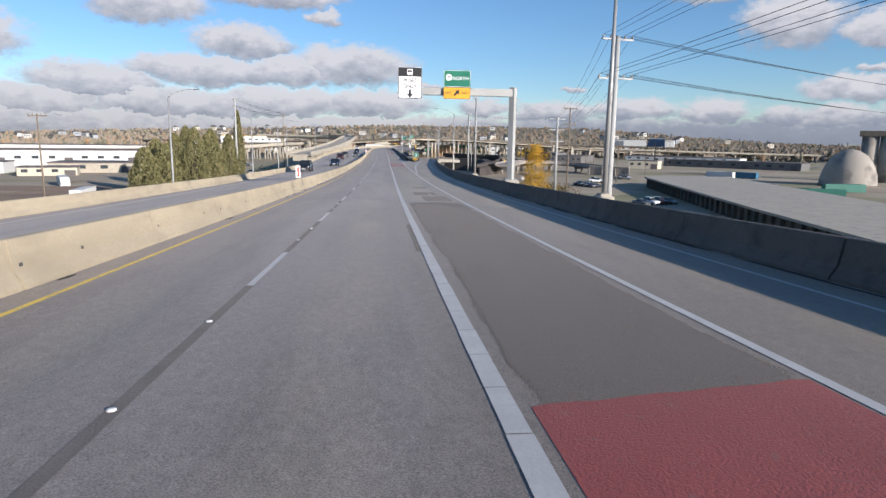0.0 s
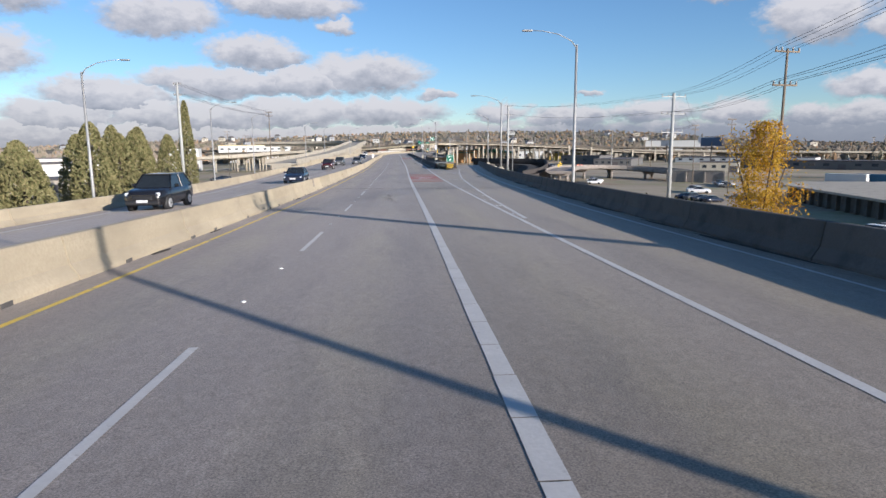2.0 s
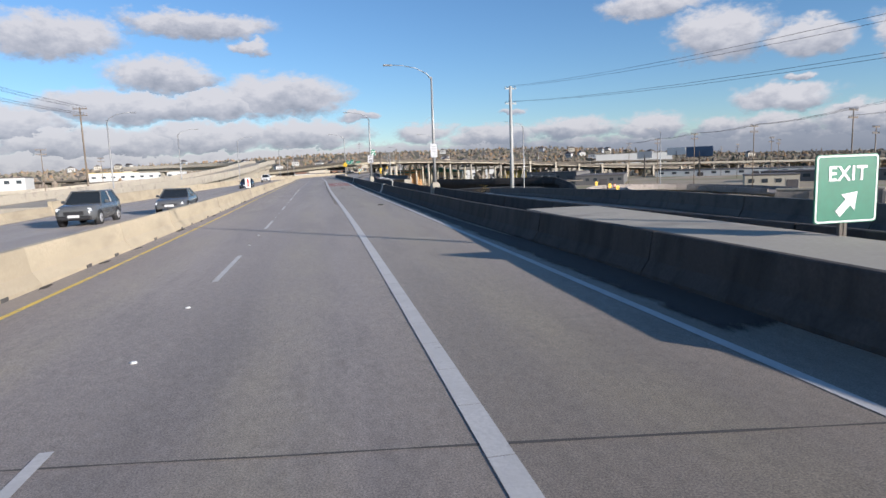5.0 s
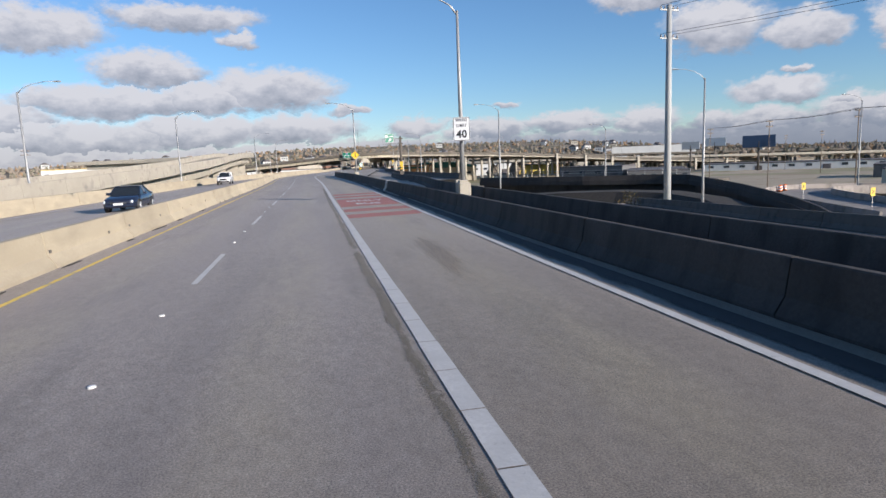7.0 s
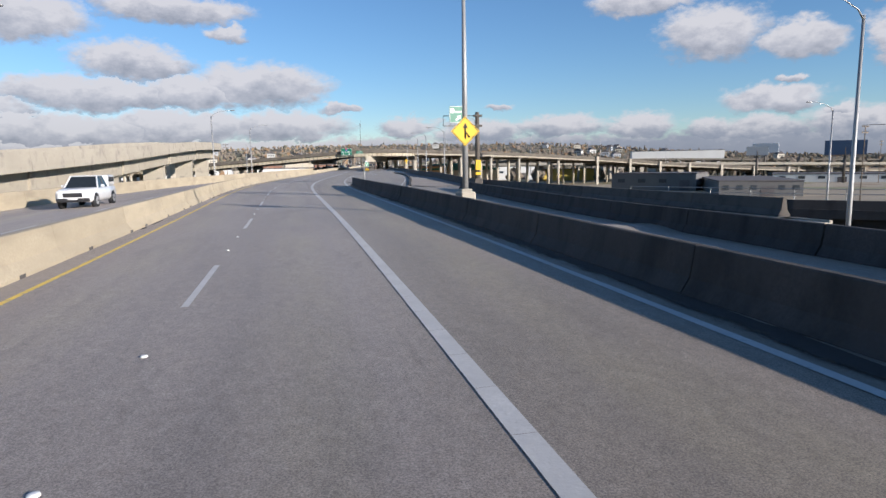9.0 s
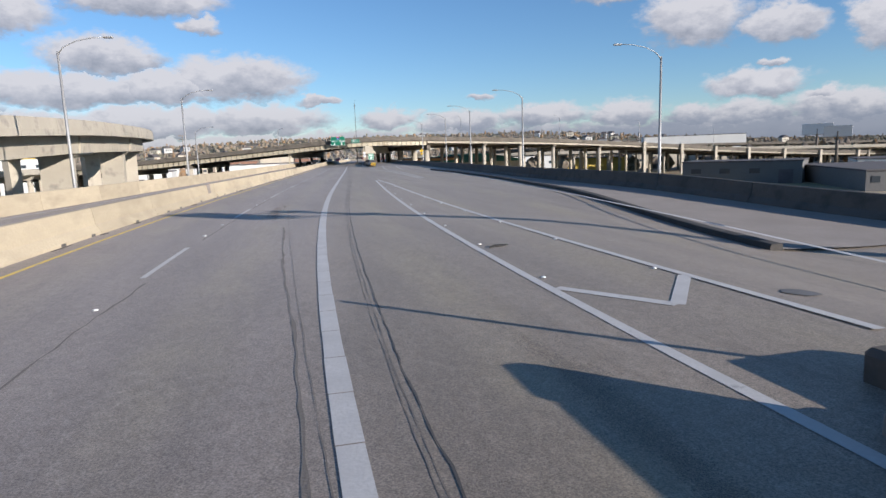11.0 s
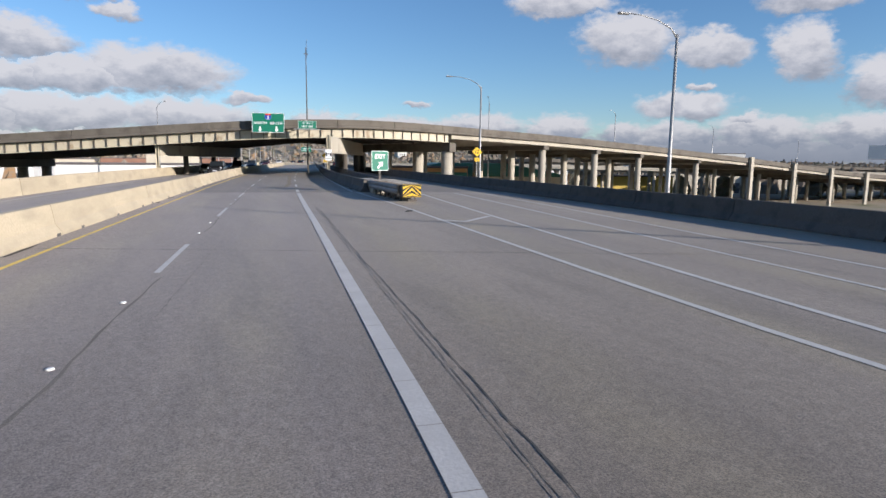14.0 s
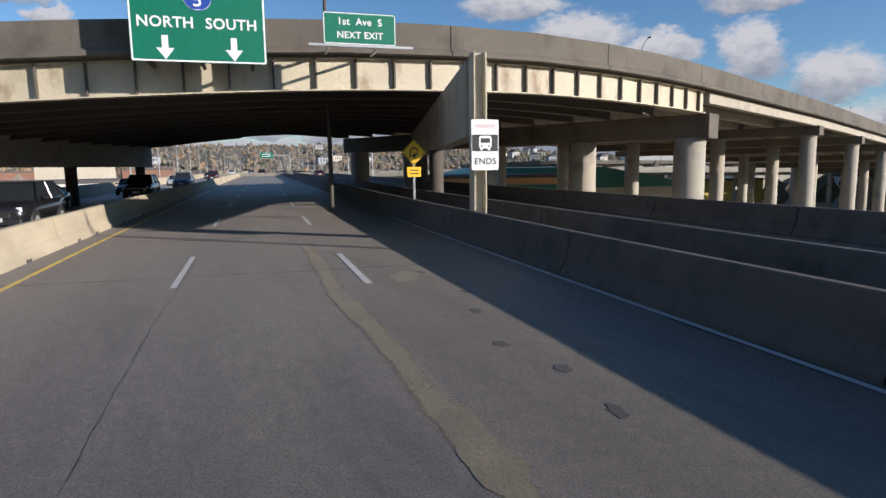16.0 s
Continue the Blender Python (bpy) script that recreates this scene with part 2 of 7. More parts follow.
def add_tube(bm, points, radii, n=8, cap=True):
    """A round tube through points, with a radius at each."""
    rings = []
    for i, p in enumerate(points):
        a = Vector(points[min(i + 1, len(points) - 1)]) - Vector(points[max(i - 1, 0)])
        q = a.to_track_quat("Z", "Y")
        rings.append([bm.verts.new(Vector(p) + q @ Vector((math.cos(k * math.tau / n) * radii[i], math.sin(k * math.tau / n) * radii[i], 0))) for k in range(n)])
    for a, b in zip(rings, rings[1:]):
        for k in range(n):
            bm.faces.new((a[k], a[(k + 1) % n], b[(k + 1) % n], b[k])).smooth = n > 6
    if cap:
        bm.faces.new(rings[0][::-1])
        bm.faces.new(rings[-1])
    return bm


def tube(points, radii, n=8):
    return add_tube(bmesh.new(), points, radii, n)


def prism(outline, y0, y1):
    """An outline in x and z, pushed from y0 to y1."""
    bm = bmesh.new()
    a = [bm.verts.new((x, y0, z)) for x, z in outline]
    b = [bm.verts.new((x, y1, z)) for x, z in outline]
    bm.faces.new(a)
    bm.faces.new(b[::-1])
    for i in range(len(a)):
        j = (i + 1) % len(a)
        bm.faces.new((a[j], a[i], b[i], b[j]))
    bmesh.ops.recalc_face_normals(bm, faces=bm.faces)
    return bm


def sweep(stations, profile, closed=True, ends=True):
    """stations: a function that maps (du, dz) to a place, one a step; profile: pairs (du, dz)."""
    bm = bmesh.new()
    rings = [[bm.verts.new(f(du, dz)) for du, dz in profile] for f in stations]
    n = len(profile)
    for a, b in zip(rings, rings[1:]):
        for k in range(n if closed else n - 1):
            bm.faces.new((a[k], a[(k + 1) % n], b[(k + 1) % n], b[k]))
    if closed and ends:
        bm.faces.new(rings[0])
        bm.faces.new(rings[-1][::-1])
    bmesh.ops.recalc_face_normals(bm, faces=bm.faces)
    return bm


def along(s, u, z=0.0):
    return lambda du, dz: R(s, u + du, z + dz)


def ribbon(s0, s1, left, right, z=0.0, step=4.0, cols=1, drop=None):
    """A sheet of the motorway between left(s) and right(s)."""
    bm = bmesh.new()
    n = max(1, round((s1 - s0) / step))
    rows = []
    for i in range(n + 1):
        s = s0 + (s1 - s0) * i / n
        a, b = (left(s) if callable(left) else left), (right(s) if callable(right) else right)
        zz = z(s) if callable(z) else z
        rows.append([bm.verts.new(R(s, a + (b - a) * k / cols, zz + (drop(s, a + (b - a) * k / cols) if drop else 0))) for k in range(cols + 1)])
    for a, b in zip(rows, rows[1:]):
        for k in range(cols):
            bm.faces.new((a[k], a[k + 1], b[k + 1], b[k]))
    return bm


def letters(text, size, material, parent, m, depth=0.004, name="lettering", spread=1.0, fatten=0.0):
    """Words as a mesh in the plane x, z of m, centred."""
    cu = bpy.data.curves.new(name, "FONT")
    cu.body, cu.size, cu.align_x, cu.align_y, cu.extrude, cu.space_character, cu.offset = text, size, "CENTER", "CENTER", depth, spread, fatten
    cu.resolution_u = 3
    tmp = new(name, cu)
    bpy.context.view_layer.update()
    me = bpy.data.meshes.new_from_object(tmp.evaluated_get(bpy.context.evaluated_depsgraph_get()))
    bpy.data.objects.remove(tmp)
    bpy.data.curves.remove(cu)
    me.transform(m)
    me.materials.clear()
    me.materials.append(material)
    ob = new(name, me)
    ob.parent = parent
    return ob

# ---- ground, carriageways ----
ground_mat = surface("industrial_ground", (0.37, 0.305, 0.215), 0.95, 0.3, 2.0, 0.02, 0.3, dirt=(0.24, 0.225, 0.115), dirt_at=(0.5, 0.6), dirt_scale=0.028, worn=(0.26, 0.185, 0.12), worn_at=(0.55, 0.62), worn_scale=0.045)
bm = bmesh.new()
N = 40
gv = [[bm.verts.new((-3500 + 7000 * i / N, -1500 + 6300 * j / N, GROUND)) for i in range(N + 1)] for j in range(N + 1)]
for j in range(N):
    for i in range(N):
        bm.faces.new((gv[j][i], gv[j][i + 1], gv[j + 1][i + 1], gv[j + 1][i]))
tagged(part("ground", bm, ground_mat), "flat brown and grey industrial ground with patchy grass", "ground", kind="structure")

MEDIAN = -7.15
FAR_LEFT = [(-120, -16.8), (100, -16.8), (150, -20.0), (200, -21.5), (250, -21.5), (300, -19.6), (366, -17.0), (1500, -17.0)]
RIGHT_A = [(-120, 7.35), (60, 7.35), (75, 7.7), (90, 8.5), (105, 9.2), (125, 10.3), (150, 12.3), (165, 13.6), (185, 15.8), (210, 19.5), (240, 25.5), (270, 33.0)]
BUS_R = [(150, 4.6), (170, 4.9), (200, 4.95), (245, 4.75), (300, 4.0), (324, 3.65)]
RIGHT_B = [(150, 7.7), (165, 7.5), (200, 7.2), (240, 7.3), (252, 7.9), (262, 9.0), (281, 11.0), (300, 12.5), (330, 14.8)]
OUTER = [(286, 18.8), (300, 18.6), (328, 17.8), (340, 16.2), (352, 14.9), (366, 14.4), (385, 14.5), (410, 14.7), (430, 14.9), (460, 13.4), (480, 12.2), (510, 11.4), (1500, 11.4)]
ISLE_L = [(450, 4.05), (466, 3.75), (481, 3.55), (1500, 3.55)]
ISLE_R = [(450, 5.5), (466, 5.85), (490, 6.0), (1500, 6.0)]


def ramp_fall(s):
    return -lerp([(150, 0), (175, 0.2), (200, 0.9), (240, 2.4), (270, 3.6)], s)


def left_fall(s, u):
    return -0.04 * max(0.0, -7.6 - u)


def step01(v, a, b):
    x = min(1.0, max(0.0, (v - a) / (b - a)))
    return x * x * (3 - 2 * x)


def cross_fall(s, u):
    return -0.2 * step01(u, 3.2, 4.7) * step01(s, 155, 175) * (1 - step01(s, 250, 300)) - 0.6 * step01(u, 5, 12) * step01(s, 255, 300) * (1 - step01(s, 330, 352))


def main_right(s):
    return lerp(RIGHT_A, s) if s < 150.01 else (lerp(RIGHT_B, s) if s < 285 else lerp(OUTER, s))


def across(ob, s0, s1, left, right, step, cols):
    """Notes on each corner how far to the right of the line it lies."""
    n = max(1, round((s1 - s0) / step))
    vals = []
    for i in range(n + 1):
        s = s0 + (s1 - s0) * i / n
        a, b = (left(s) if callable(left) else left), (right(s) if callable(right) else right)
        vals += [a + (b - a) * k / cols for k in range(cols + 1)]
    ob.data.attributes.new("across", "FLOAT", "POINT").data.foreach_set("value", vals)


road = tagged(part("road", ribbon(-120, 452, -7.4, lambda s: main_right(s) + 0.3, 0.0, 4.0, 22, cross_fall), ASPHALT), "grey worn asphalt carriageway of an elevated motorway", "road", kind="structure")
road_two = tagged(part("road", ribbon(452.02, 1450, -7.4, lambda s: main_right(s) + 0.3, 0.0, 8.0, 8), CONCRETE_ROAD), "dark patched concrete carriageway under the overpass", "road", kind="structure")
road_left = tagged(part("road", ribbon(-120, 1450, lambda s: lerp(FAR_LEFT, s) - 0.3, -7.0, -0.004, 5.0, 6, left_fall), ASPHALT), "grey asphalt carriageway for oncoming traffic", "road", kind="structure")
across(road, -120, 452, -7.4, lambda s: main_right(s) + 0.3, 4.0, 22)
across(road_two, 452.02, 1450, -7.4, lambda s: main_right(s) + 0.3, 8.0, 8)
across(road_left, -120, 1450, lambda s: lerp(FAR_LEFT, s) - 0.3, -7.0, 5.0, 6)
ramp_road = tagged(part("road", ribbon(149, 270, lambda s: lerp(RIGHT_B, s) + 0.3, lambda s: lerp(RIGHT_A, s) + 0.2, ramp_fall, 4.0, 3), ASPHALT), "asphalt exit ramp falling away from the motorway", "ramp", kind="structure")


def edge_slab(name, pts, s0, s1, side, z=0.0):
    """The deck's outer edge beam and side, which closes the viaduct above the ground."""
    st = [along(s, lerp(pts, s), (z(s) if callable(z) else z)) for s in np.linspace(s0, s1, max(2, int((s1 - s0) / 6)))]
    return part(name, sweep(st, [(side * 0.28, 0.02), (side * 0.42, 0.02), (side * 0.42, -1.1), (side * -1.2, -1.3), (side * -1.2, -0.06), (side * 0.28, -0.06)]), CONCRETE)


for nm, pts, s0, s1, side in (("deck_edge", FAR_LEFT, -120, 700, -1), ("deck_edge", RIGHT_A, -120, 150, 1), ("deck_edge", OUTER, 286, 700, 1)):
    fall = (lambda s: left_fall(s, lerp(FAR_LEFT, s)) - 0.06) if side < 0 else ((lambda s: cross_fall(s, 14) - 0.05) if s0 > 200 else -0.02)
    tagged(edge_slab(nm, pts, s0, s1, side, fall), "grey concrete edge beam along the viaduct deck", "edge beam", kind="structure")
tagged(edge_slab("deck_edge", RIGHT_A, 150, 270, 1, ramp_fall), "grey concrete edge beam along the exit ramp", "edge beam", kind="structure")
for s in range(-90, 700, 30):
    for u in (-13.5, -3.5, 5.0):
        base = R(s, u)
        pier = part("pier", tube([(0, 0, GROUND - 0.3), (0, 0, base.z - 0.3)], [0.7, 0.7], 12), CONCRETE)
        pier.location = (base.x, base.y, 0)
        tagged(pier, "round concrete pier under the viaduct deck", "pier", "viaduct piers", "structure")

# ---- concrete barriers, cast in lengths with open joints ----
JERSEY = [(-0.31, -0.03), (-0.31, 0.07), (-0.16, 0.30), (-0.085, 0.79), (-0.06, 0.81), (0.06, 0.81), (0.085, 0.79), (0.16, 0.30), (0.31, 0.07), (0.31, -0.03)]


def barrier(label, pts, s0, s1, mat, length=6.0, z=0.0, profile=JERSEY, group=""):
    root = thing("concrete_barrier", label, "barrier", group="motorway barriers", kind="structure")
    n = max(1, round((s1 - s0) / length))
    for i in range(n):
        a, b = s0 + (s1 - s0) * i / n + 0.02, s0 + (s1 - s0) * (i + 1) / n - 0.02
        jig = random.uniform(-0.015, 0.015)
        st = [along(s, lerp(pts, s) + jig, (z(s) if callable(z) else z)) for s in (a, (a * 2 + b) / 3, (a + 2 * b) / 3, b)]
        part("barrier_segment", sweep(st, profile), mat, root)
    return root


barrier("tan concrete safety-shape barrier between the carriageways", [(-120, MEDIAN), (1500, MEDIAN)], -96, 760, BARRIER)
barrier("plain tan concrete wall along the far carriageway", FAR_LEFT, 200, 760, BARRIER, 8.0, lambda s: left_fall(s, lerp(FAR_LEFT, s)), [(-0.16, -0.03), (-0.13, 1.06), (-0.11, 1.08), (0.11, 1.08), (0.13, 1.06), (0.2, 0.25), (0.24, -0.03)])
barrier("low weathered concrete barrier along the far carriageway", FAR_LEFT, -96, 200, BARRIER, 8.0, lambda s: left_fall(s, lerp(FAR_LEFT, s)), [(d, h * 0.85) for d, h in JERSEY])
barrier("grey stained concrete barrier, darkened for shade, along the viaduct's edge", RIGHT_A, -96, 150, BARRIER_SHADE_GREY)
barrier("grey concrete barrier along the falling exit ramp", RIGHT_A, 150, 268, BARRIER_SHADE_GREY, 6.0, ramp_fall)
barrier("shaded concrete barrier beside the bus lane", BUS_R, 152, 323, BARRIER_SHADE_DEEP, 6.0, lambda s: cross_fall(s, 4.7))
barrier("concrete barrier between the exit ramp and the on-ramp", RIGHT_B, 152, 326.0, BARRIER_SHADE_DEEP, 6.0, lambda s: cross_fall(s, 12))
barrier("concrete barrier along the outer edge of the merging lane", OUTER, 288, 760, BARRIER_SHADE_GREY, 6.0, lambda s: cross_fall(s, 14))
barrier("concrete barrier between the motorway and the exit lane", ISLE_L, 452, 760, BARRIER_SHADE_GREY)
barrier("second concrete barrier along the exit lane", ISLE_R, 452, 760, BARRIER_SHADE_GREY)

# ---- road markings ----
def marking(name, bm, mat, parent, label=""):
    return part(name, bm, mat, parent, label)


def stripe(s0, s1, u, width, z=0.006, step=4.0):
    f = u if callable(u) else (lambda s: u)
    return ribbon(s0, s1, lambda s: f(s) - width / 2, lambda s: f(s) + width / 2, z, step)


def line_of(pts, width, mat, parent, z=0.006, name="edge_line"):
    return marking(name, stripe(pts[0][0], pts[-1][0], lambda s: lerp(pts, s), width, z), mat, parent)


C, L = 11.47, 3.87
for i in range(-8, 40):
    marking("lane_dash", stripe(i * C, i * C + L, -3.4, 0.11, 0.006, 2.0), WHITE_PAINT, road)
for i in range(40, 90):
    marking("lane_dash", stripe(i * C + 1.8, i * C + 1.8 + L, -3.4, 0.11, 0.006, 2.0), WHITE_PAINT, road_two)
    marking("lane_dash", stripe(i * C + 1.0, i * C + 1.0 + L, -0.15, 0.13, 0.006, 2.0), WHITE_PAINT, road_two)
# the wide line is laid in short lengths of thermoplastic and wanders a little
WIDE = [(-12, -0.14), (30, -0.14), (45, -0.1), (75, -0.04), (125, -0.03), (210, -0.04), (230, -0.06), (245, -0.13), (310, -0.12), (325, -0.165), (345, -0.19), (357, -0.19), (372, -0.14), (388, -0.18), (403, -0.15), (418, -0.125), (433, -0.125), (448, -0.18), (456, -0.2)]


def wide_at(s):
    return lerp(WIDE, s)


for i in list(range(-12, 130)) + list(range(190, 260)) + list(range(304, 390)):
    gap = 0.009 if i < 335 else 0.003
    marking("thermoplastic_block", stripe(i + gap, i + 1 - gap, wide_at, 0.21 + 0.006 * (i % 3), 0.008, 1.0), WHITE_PAINT, road)
rest = bmesh.new()
for i in list(range(130, 190)) + list(range(260, 304)) + list(range(390, 451)):
    rest.faces.new([rest.verts.new(R(i + a, wide_at(i + a) + b, 0.008)) for a, b in ((0.004, -0.106), (0.004, 0.106), (0.996, 0.106), (0.996, -0.106))])
bmesh.ops.recalc_face_normals(rest, faces=rest.faces)
joined = marking("thermoplastic_blocks", rest, WHITE_PAINT, road)
joined["kind"] = "stuff"
marking("wide_lane_line", stripe(452.1, 455.2, wide_at, 0.2, 0.008, 2.0), WHITE_PAINT, road_two)
marking("wide_lane_line", stripe(-120, -12, -0.14, 0.2, 0.008, 4.0), WHITE_PAINT, road)
marking("yellow_line", stripe(-120, 451.9, -6.22, 0.11, 0.006), YELLOW_PAINT, road)
marking("yellow_line", stripe(452.1, 1450, -6.22, 0.11, 0.006), YELLOW_PAINT, road_two)
line_of([(-120, 3.1), (60, 3.1), (76, 3.15), (150, 3.15), (374, 3.08)], 0.15, WHITE_PAINT, road)
line_of([(76, 3.4), (87, 3.8), (100, 4.4), (115, 5.15), (134, 6.6), (149, 8.1)], 0.15, WHITE_PAINT, road)
line_of([(-120, 6.1), (45, 6.1), (60, 6.35), (80, 6.8), (104, 7.6), (141, 9.6), (149, 10.4)], 0.1, WHITE_PAINT, road)
line_of([(326, 5.6), (345, 4.75), (357, 4.25), (367, 3.85), (375, 3.25)], 0.15, WHITE_PAINT, road)
line_of([(374, 6.95), (385, 6.75), (397, 6.2), (410, 5.2), (420, 4.55), (441, 4.05), (451.5, 3.45)], 0.14, WHITE_PAINT, road)
line_of([(376, 7.4), (395, 7.1), (408, 6.3), (418, 6.0), (433, 6.5), (450, 7.2)], 0.14, WHITE_PAINT, road)
line_of([(322, 7.9), (335, 9.8), (347, 10.9), (366, 11.7), (386, 11.6), (400, 10.8), (420, 10.4), (440, 11.2), (451, 11.4)], 0.12, WHITE_PAINT, road)
line_of([(412, 8.2), (425, 8.7), (440, 9.3), (451, 9.6)], 0.12, WHITE_PAINT, road)
line_of([(452.2, 3.2), (1450, 3.05)], 0.1, WHITE_PAINT, road_two)
for a, b in (((115.2, 3.25), (113.8, 4.2)), ((113.8, 4.2), (114.9, 5.05)), ((135.0, 3.3), (131.6, 5.4)), ((131.6, 5.4), (134.0, 6.5)), ((329.2, 3.2), (327.7, 4.25)), ((327.7, 4.25), (329.3, 5.4)), ((433.4, 4.1), (432.6, 4.9)), ((432.6, 4.9), (434.5, 6.4)), ((393.2, 6.4), (393.0, 7.0))):
    bm = bmesh.new()
    d = Vector((b[0] - a[0], b[1] - a[1])).normalized() * 0.1
    bm.faces.new([bm.verts.new(R(s, u, 0.007)) for s, u in ((a[0] - d.y, a[1] + d.x), (b[0] - d.y, b[1] + d.x), (b[0] + d.y, b[1] - d.x), (a[0] + d.y, a[1] - d.x))])
    marking("gore_chevron", bm, WHITE_PAINT, road)
def skewed(s0, s1, ua, ub, lead):
    """A stripe across the lane whose far side lies a little farther on, with slightly frayed ends."""
    bm = bmesh.new()
    n, cols = max(2, round(s1 - s0)), 14
    fray = [[random.uniform(-0.03, 0.03) for _ in range(cols + 1)] for _ in range(2)]
    rows = []
    for i in range(n + 1):
        f = i / n
        rows.append([bm.verts.new(R(s0 + (s1 - s0) * f + lead * k / cols - lead * 0.35 + fray[0][k] * (1 - f) + fray[1][k] * f, ua + (ub - ua) * k / cols, 0.004)) for k in range(cols + 1)])
    for a, b in zip(rows, rows[1:]):
        for k in range(cols):
            bm.faces.new((a[k], a[k + 1], b[k + 1], b[k]))
    return bm


for s0, s1 in ((-8.2, -5.3), (109.8, 111.5), (112.9, 114.35), (116.1, 122.9), (124.6, 126.0), (127.6, 129.1), (229.8, 231.5), (232.9, 234.5), (236.1, 242.5), (244.3, 245.9), (247.4, 249.0)):
    marking("red_bus_lane_stripe", skewed(s0, s1, 0.08, 2.98, 0.5), RED_PAINT, road, "dull red painted stripe across the bus lane")
for s in (117.8, 237.9):
    for k, word in ((0, "BUS"), (2.45, "ONLY")):
        at = R(s + k, 1.52, 0.010)
        m = pose(at.x, at.y, at.z, 0, 0, turn_at(s)) @ Matrix.Diagonal((1.0, 2.3, 1.0, 1.0))
        letters(word, 0.72, WHITE_PAINT, road, m, 0.0005, "lane_word", 1.05, 0.02)
# oncoming carriageway
for i in range(-8, 120):
    marking("lane_dash", ribbon(i * C + 2.5, i * C + 2.5 + L, -11.75, -11.63, 0.004, 2.0, 1, left_fall), WHITE_PAINT, road_left)
marking("edge_line", ribbon(-120, 1450, lambda s: lerp(FAR_LEFT, s) + 1.6, lambda s: lerp(FAR_LEFT, s) + 1.72, 0.004, 5.0, 1, left_fall), WHITE_PAINT, road_left)
marking("yellow_line", ribbon(-120, 1450, -8.2, -8.08, 0.004, 5.0, 1, left_fall), YELLOW_PAINT, road_left)

# ---- overpass that crosses the motorway ----
EDGE = [(-150, 548, 0.0), (-80, 524, 1.5), (-40, 508, 2.6), (-10, 500.5, 4.8), (4, 497, 5.9), (16, 493.5, 6.8), (27, 492.3, 7.3), (36, 493, 7.25), (44.4, 495.5, 7.0), (66, 503, 6.5), (97, 514, 5.4), (135, 524, 3.4), (180, 531, 0.2), (240, 535, -3.0), (330, 540, -5.0)]
EX, EY, EZ = (np.array([e[k] for e in EDGE]) for k in range(3))
ED = np.concatenate([[0], np.cumsum(np.hypot(np.diff(EX), np.diff(EY)))])
FINE = np.arange(0, ED[-1], 2.0)
KER = np.ones(7) / 7
EXF, EYF, EZF = (np.convolve(np.pad(np.interp(FINE, ED, a), 3, mode="edge"), KER, "valid") for a in (EX, EY, EZ))


def over(d, back, z):
    """d along the overpass, back behind its front edge, z above the parapet's top there."""
    x, y = float(np.interp(d, FINE, EXF)), float(np.interp(d, FINE, EYF))
    x1, y1 = float(np.interp(d + 1, FINE, EXF)), float(np.interp(d + 1, FINE, EYF))
    t = Vector((x1 - x, y1 - y, 0)).normalized()
    return Vector((x - t.y * back, y + t.x * back, float(np.interp(d, FINE, EZF)) + z))


def over_st(d):
    return lambda b, z: over(d, b, z)


D_MID = float(np.interp(24.5, EX, ED))
D_JOIN = float(np.interp(44.4, EX, ED))
overpass = thing("overpass", "long curving concrete and steel motorway overpass on columns", "overpass", kind="structure")
ds = list(np.arange(2, ED[-1] - 4, 4.0))
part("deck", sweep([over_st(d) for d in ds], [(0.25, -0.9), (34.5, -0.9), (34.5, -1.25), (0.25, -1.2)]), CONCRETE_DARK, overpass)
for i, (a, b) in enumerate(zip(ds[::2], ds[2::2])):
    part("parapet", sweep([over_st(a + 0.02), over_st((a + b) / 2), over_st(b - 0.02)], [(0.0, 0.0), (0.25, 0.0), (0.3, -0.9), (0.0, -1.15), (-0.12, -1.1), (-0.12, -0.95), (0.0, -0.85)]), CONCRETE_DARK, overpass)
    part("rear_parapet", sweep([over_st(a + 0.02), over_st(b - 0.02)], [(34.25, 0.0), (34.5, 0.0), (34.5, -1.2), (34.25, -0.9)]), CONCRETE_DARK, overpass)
# steel girders left of the joint
ga = [d for d in np.arange(6, D_JOIN - 0.3, 2.0)] + [D_JOIN - 0.3]
for back in (0.55, 3.4, 6.2, 8.9, 12, 15, 18, 21, 24, 27, 30, 33.6):
    part("girder", sweep([over_st(d) for d in ga], [(back - 0.2, -1.16), (back - 0.2, -1.2), (back - 0.02, -1.22), (back - 0.02, -2.25), (back - 0.2, -2.27), (back - 0.2, -2.32), (back + 0.2, -2.32), (back + 0.2, -2.27), (back + 0.02, -2.25), (back + 0.02, -1.22), (back + 0.2, -1.2), (back + 0.2, -1.16)]), GIRDER if back < 1 else STEEL_DARK, overpass, "" if back > 1 else "pale painted steel plate girder")
d = 7.0
stiff = None
while d < D_JOIN - 0.6:
    bm = sweep([over_st(d - 0.03), over_st(d + 0.03)], [(0.36, -1.22), (0.53, -1.22), (0.53, -2.25), (0.36, -2.25)])
    part("stiffener", bm, STEEL_DARK, overpass)
    d += 1.45
# concrete edge girder on the far side of the joint
gb = [d for d in np.arange(D_JOIN + 0.1, ED[-1] - 4, 4.0)]
for back in (0.6, 3.6, 6.4, 9.0, 12, 15.5, 19, 22.5, 26, 29.5, 33.5):
    part("concrete_girder", sweep([over_st(d) for d in gb], [(back - 0.25, -1.15), (back - 0.25, -1.75), (back + 0.25, -1.75), (back + 0.25, -1.15)]), CONCRETE, overpass)


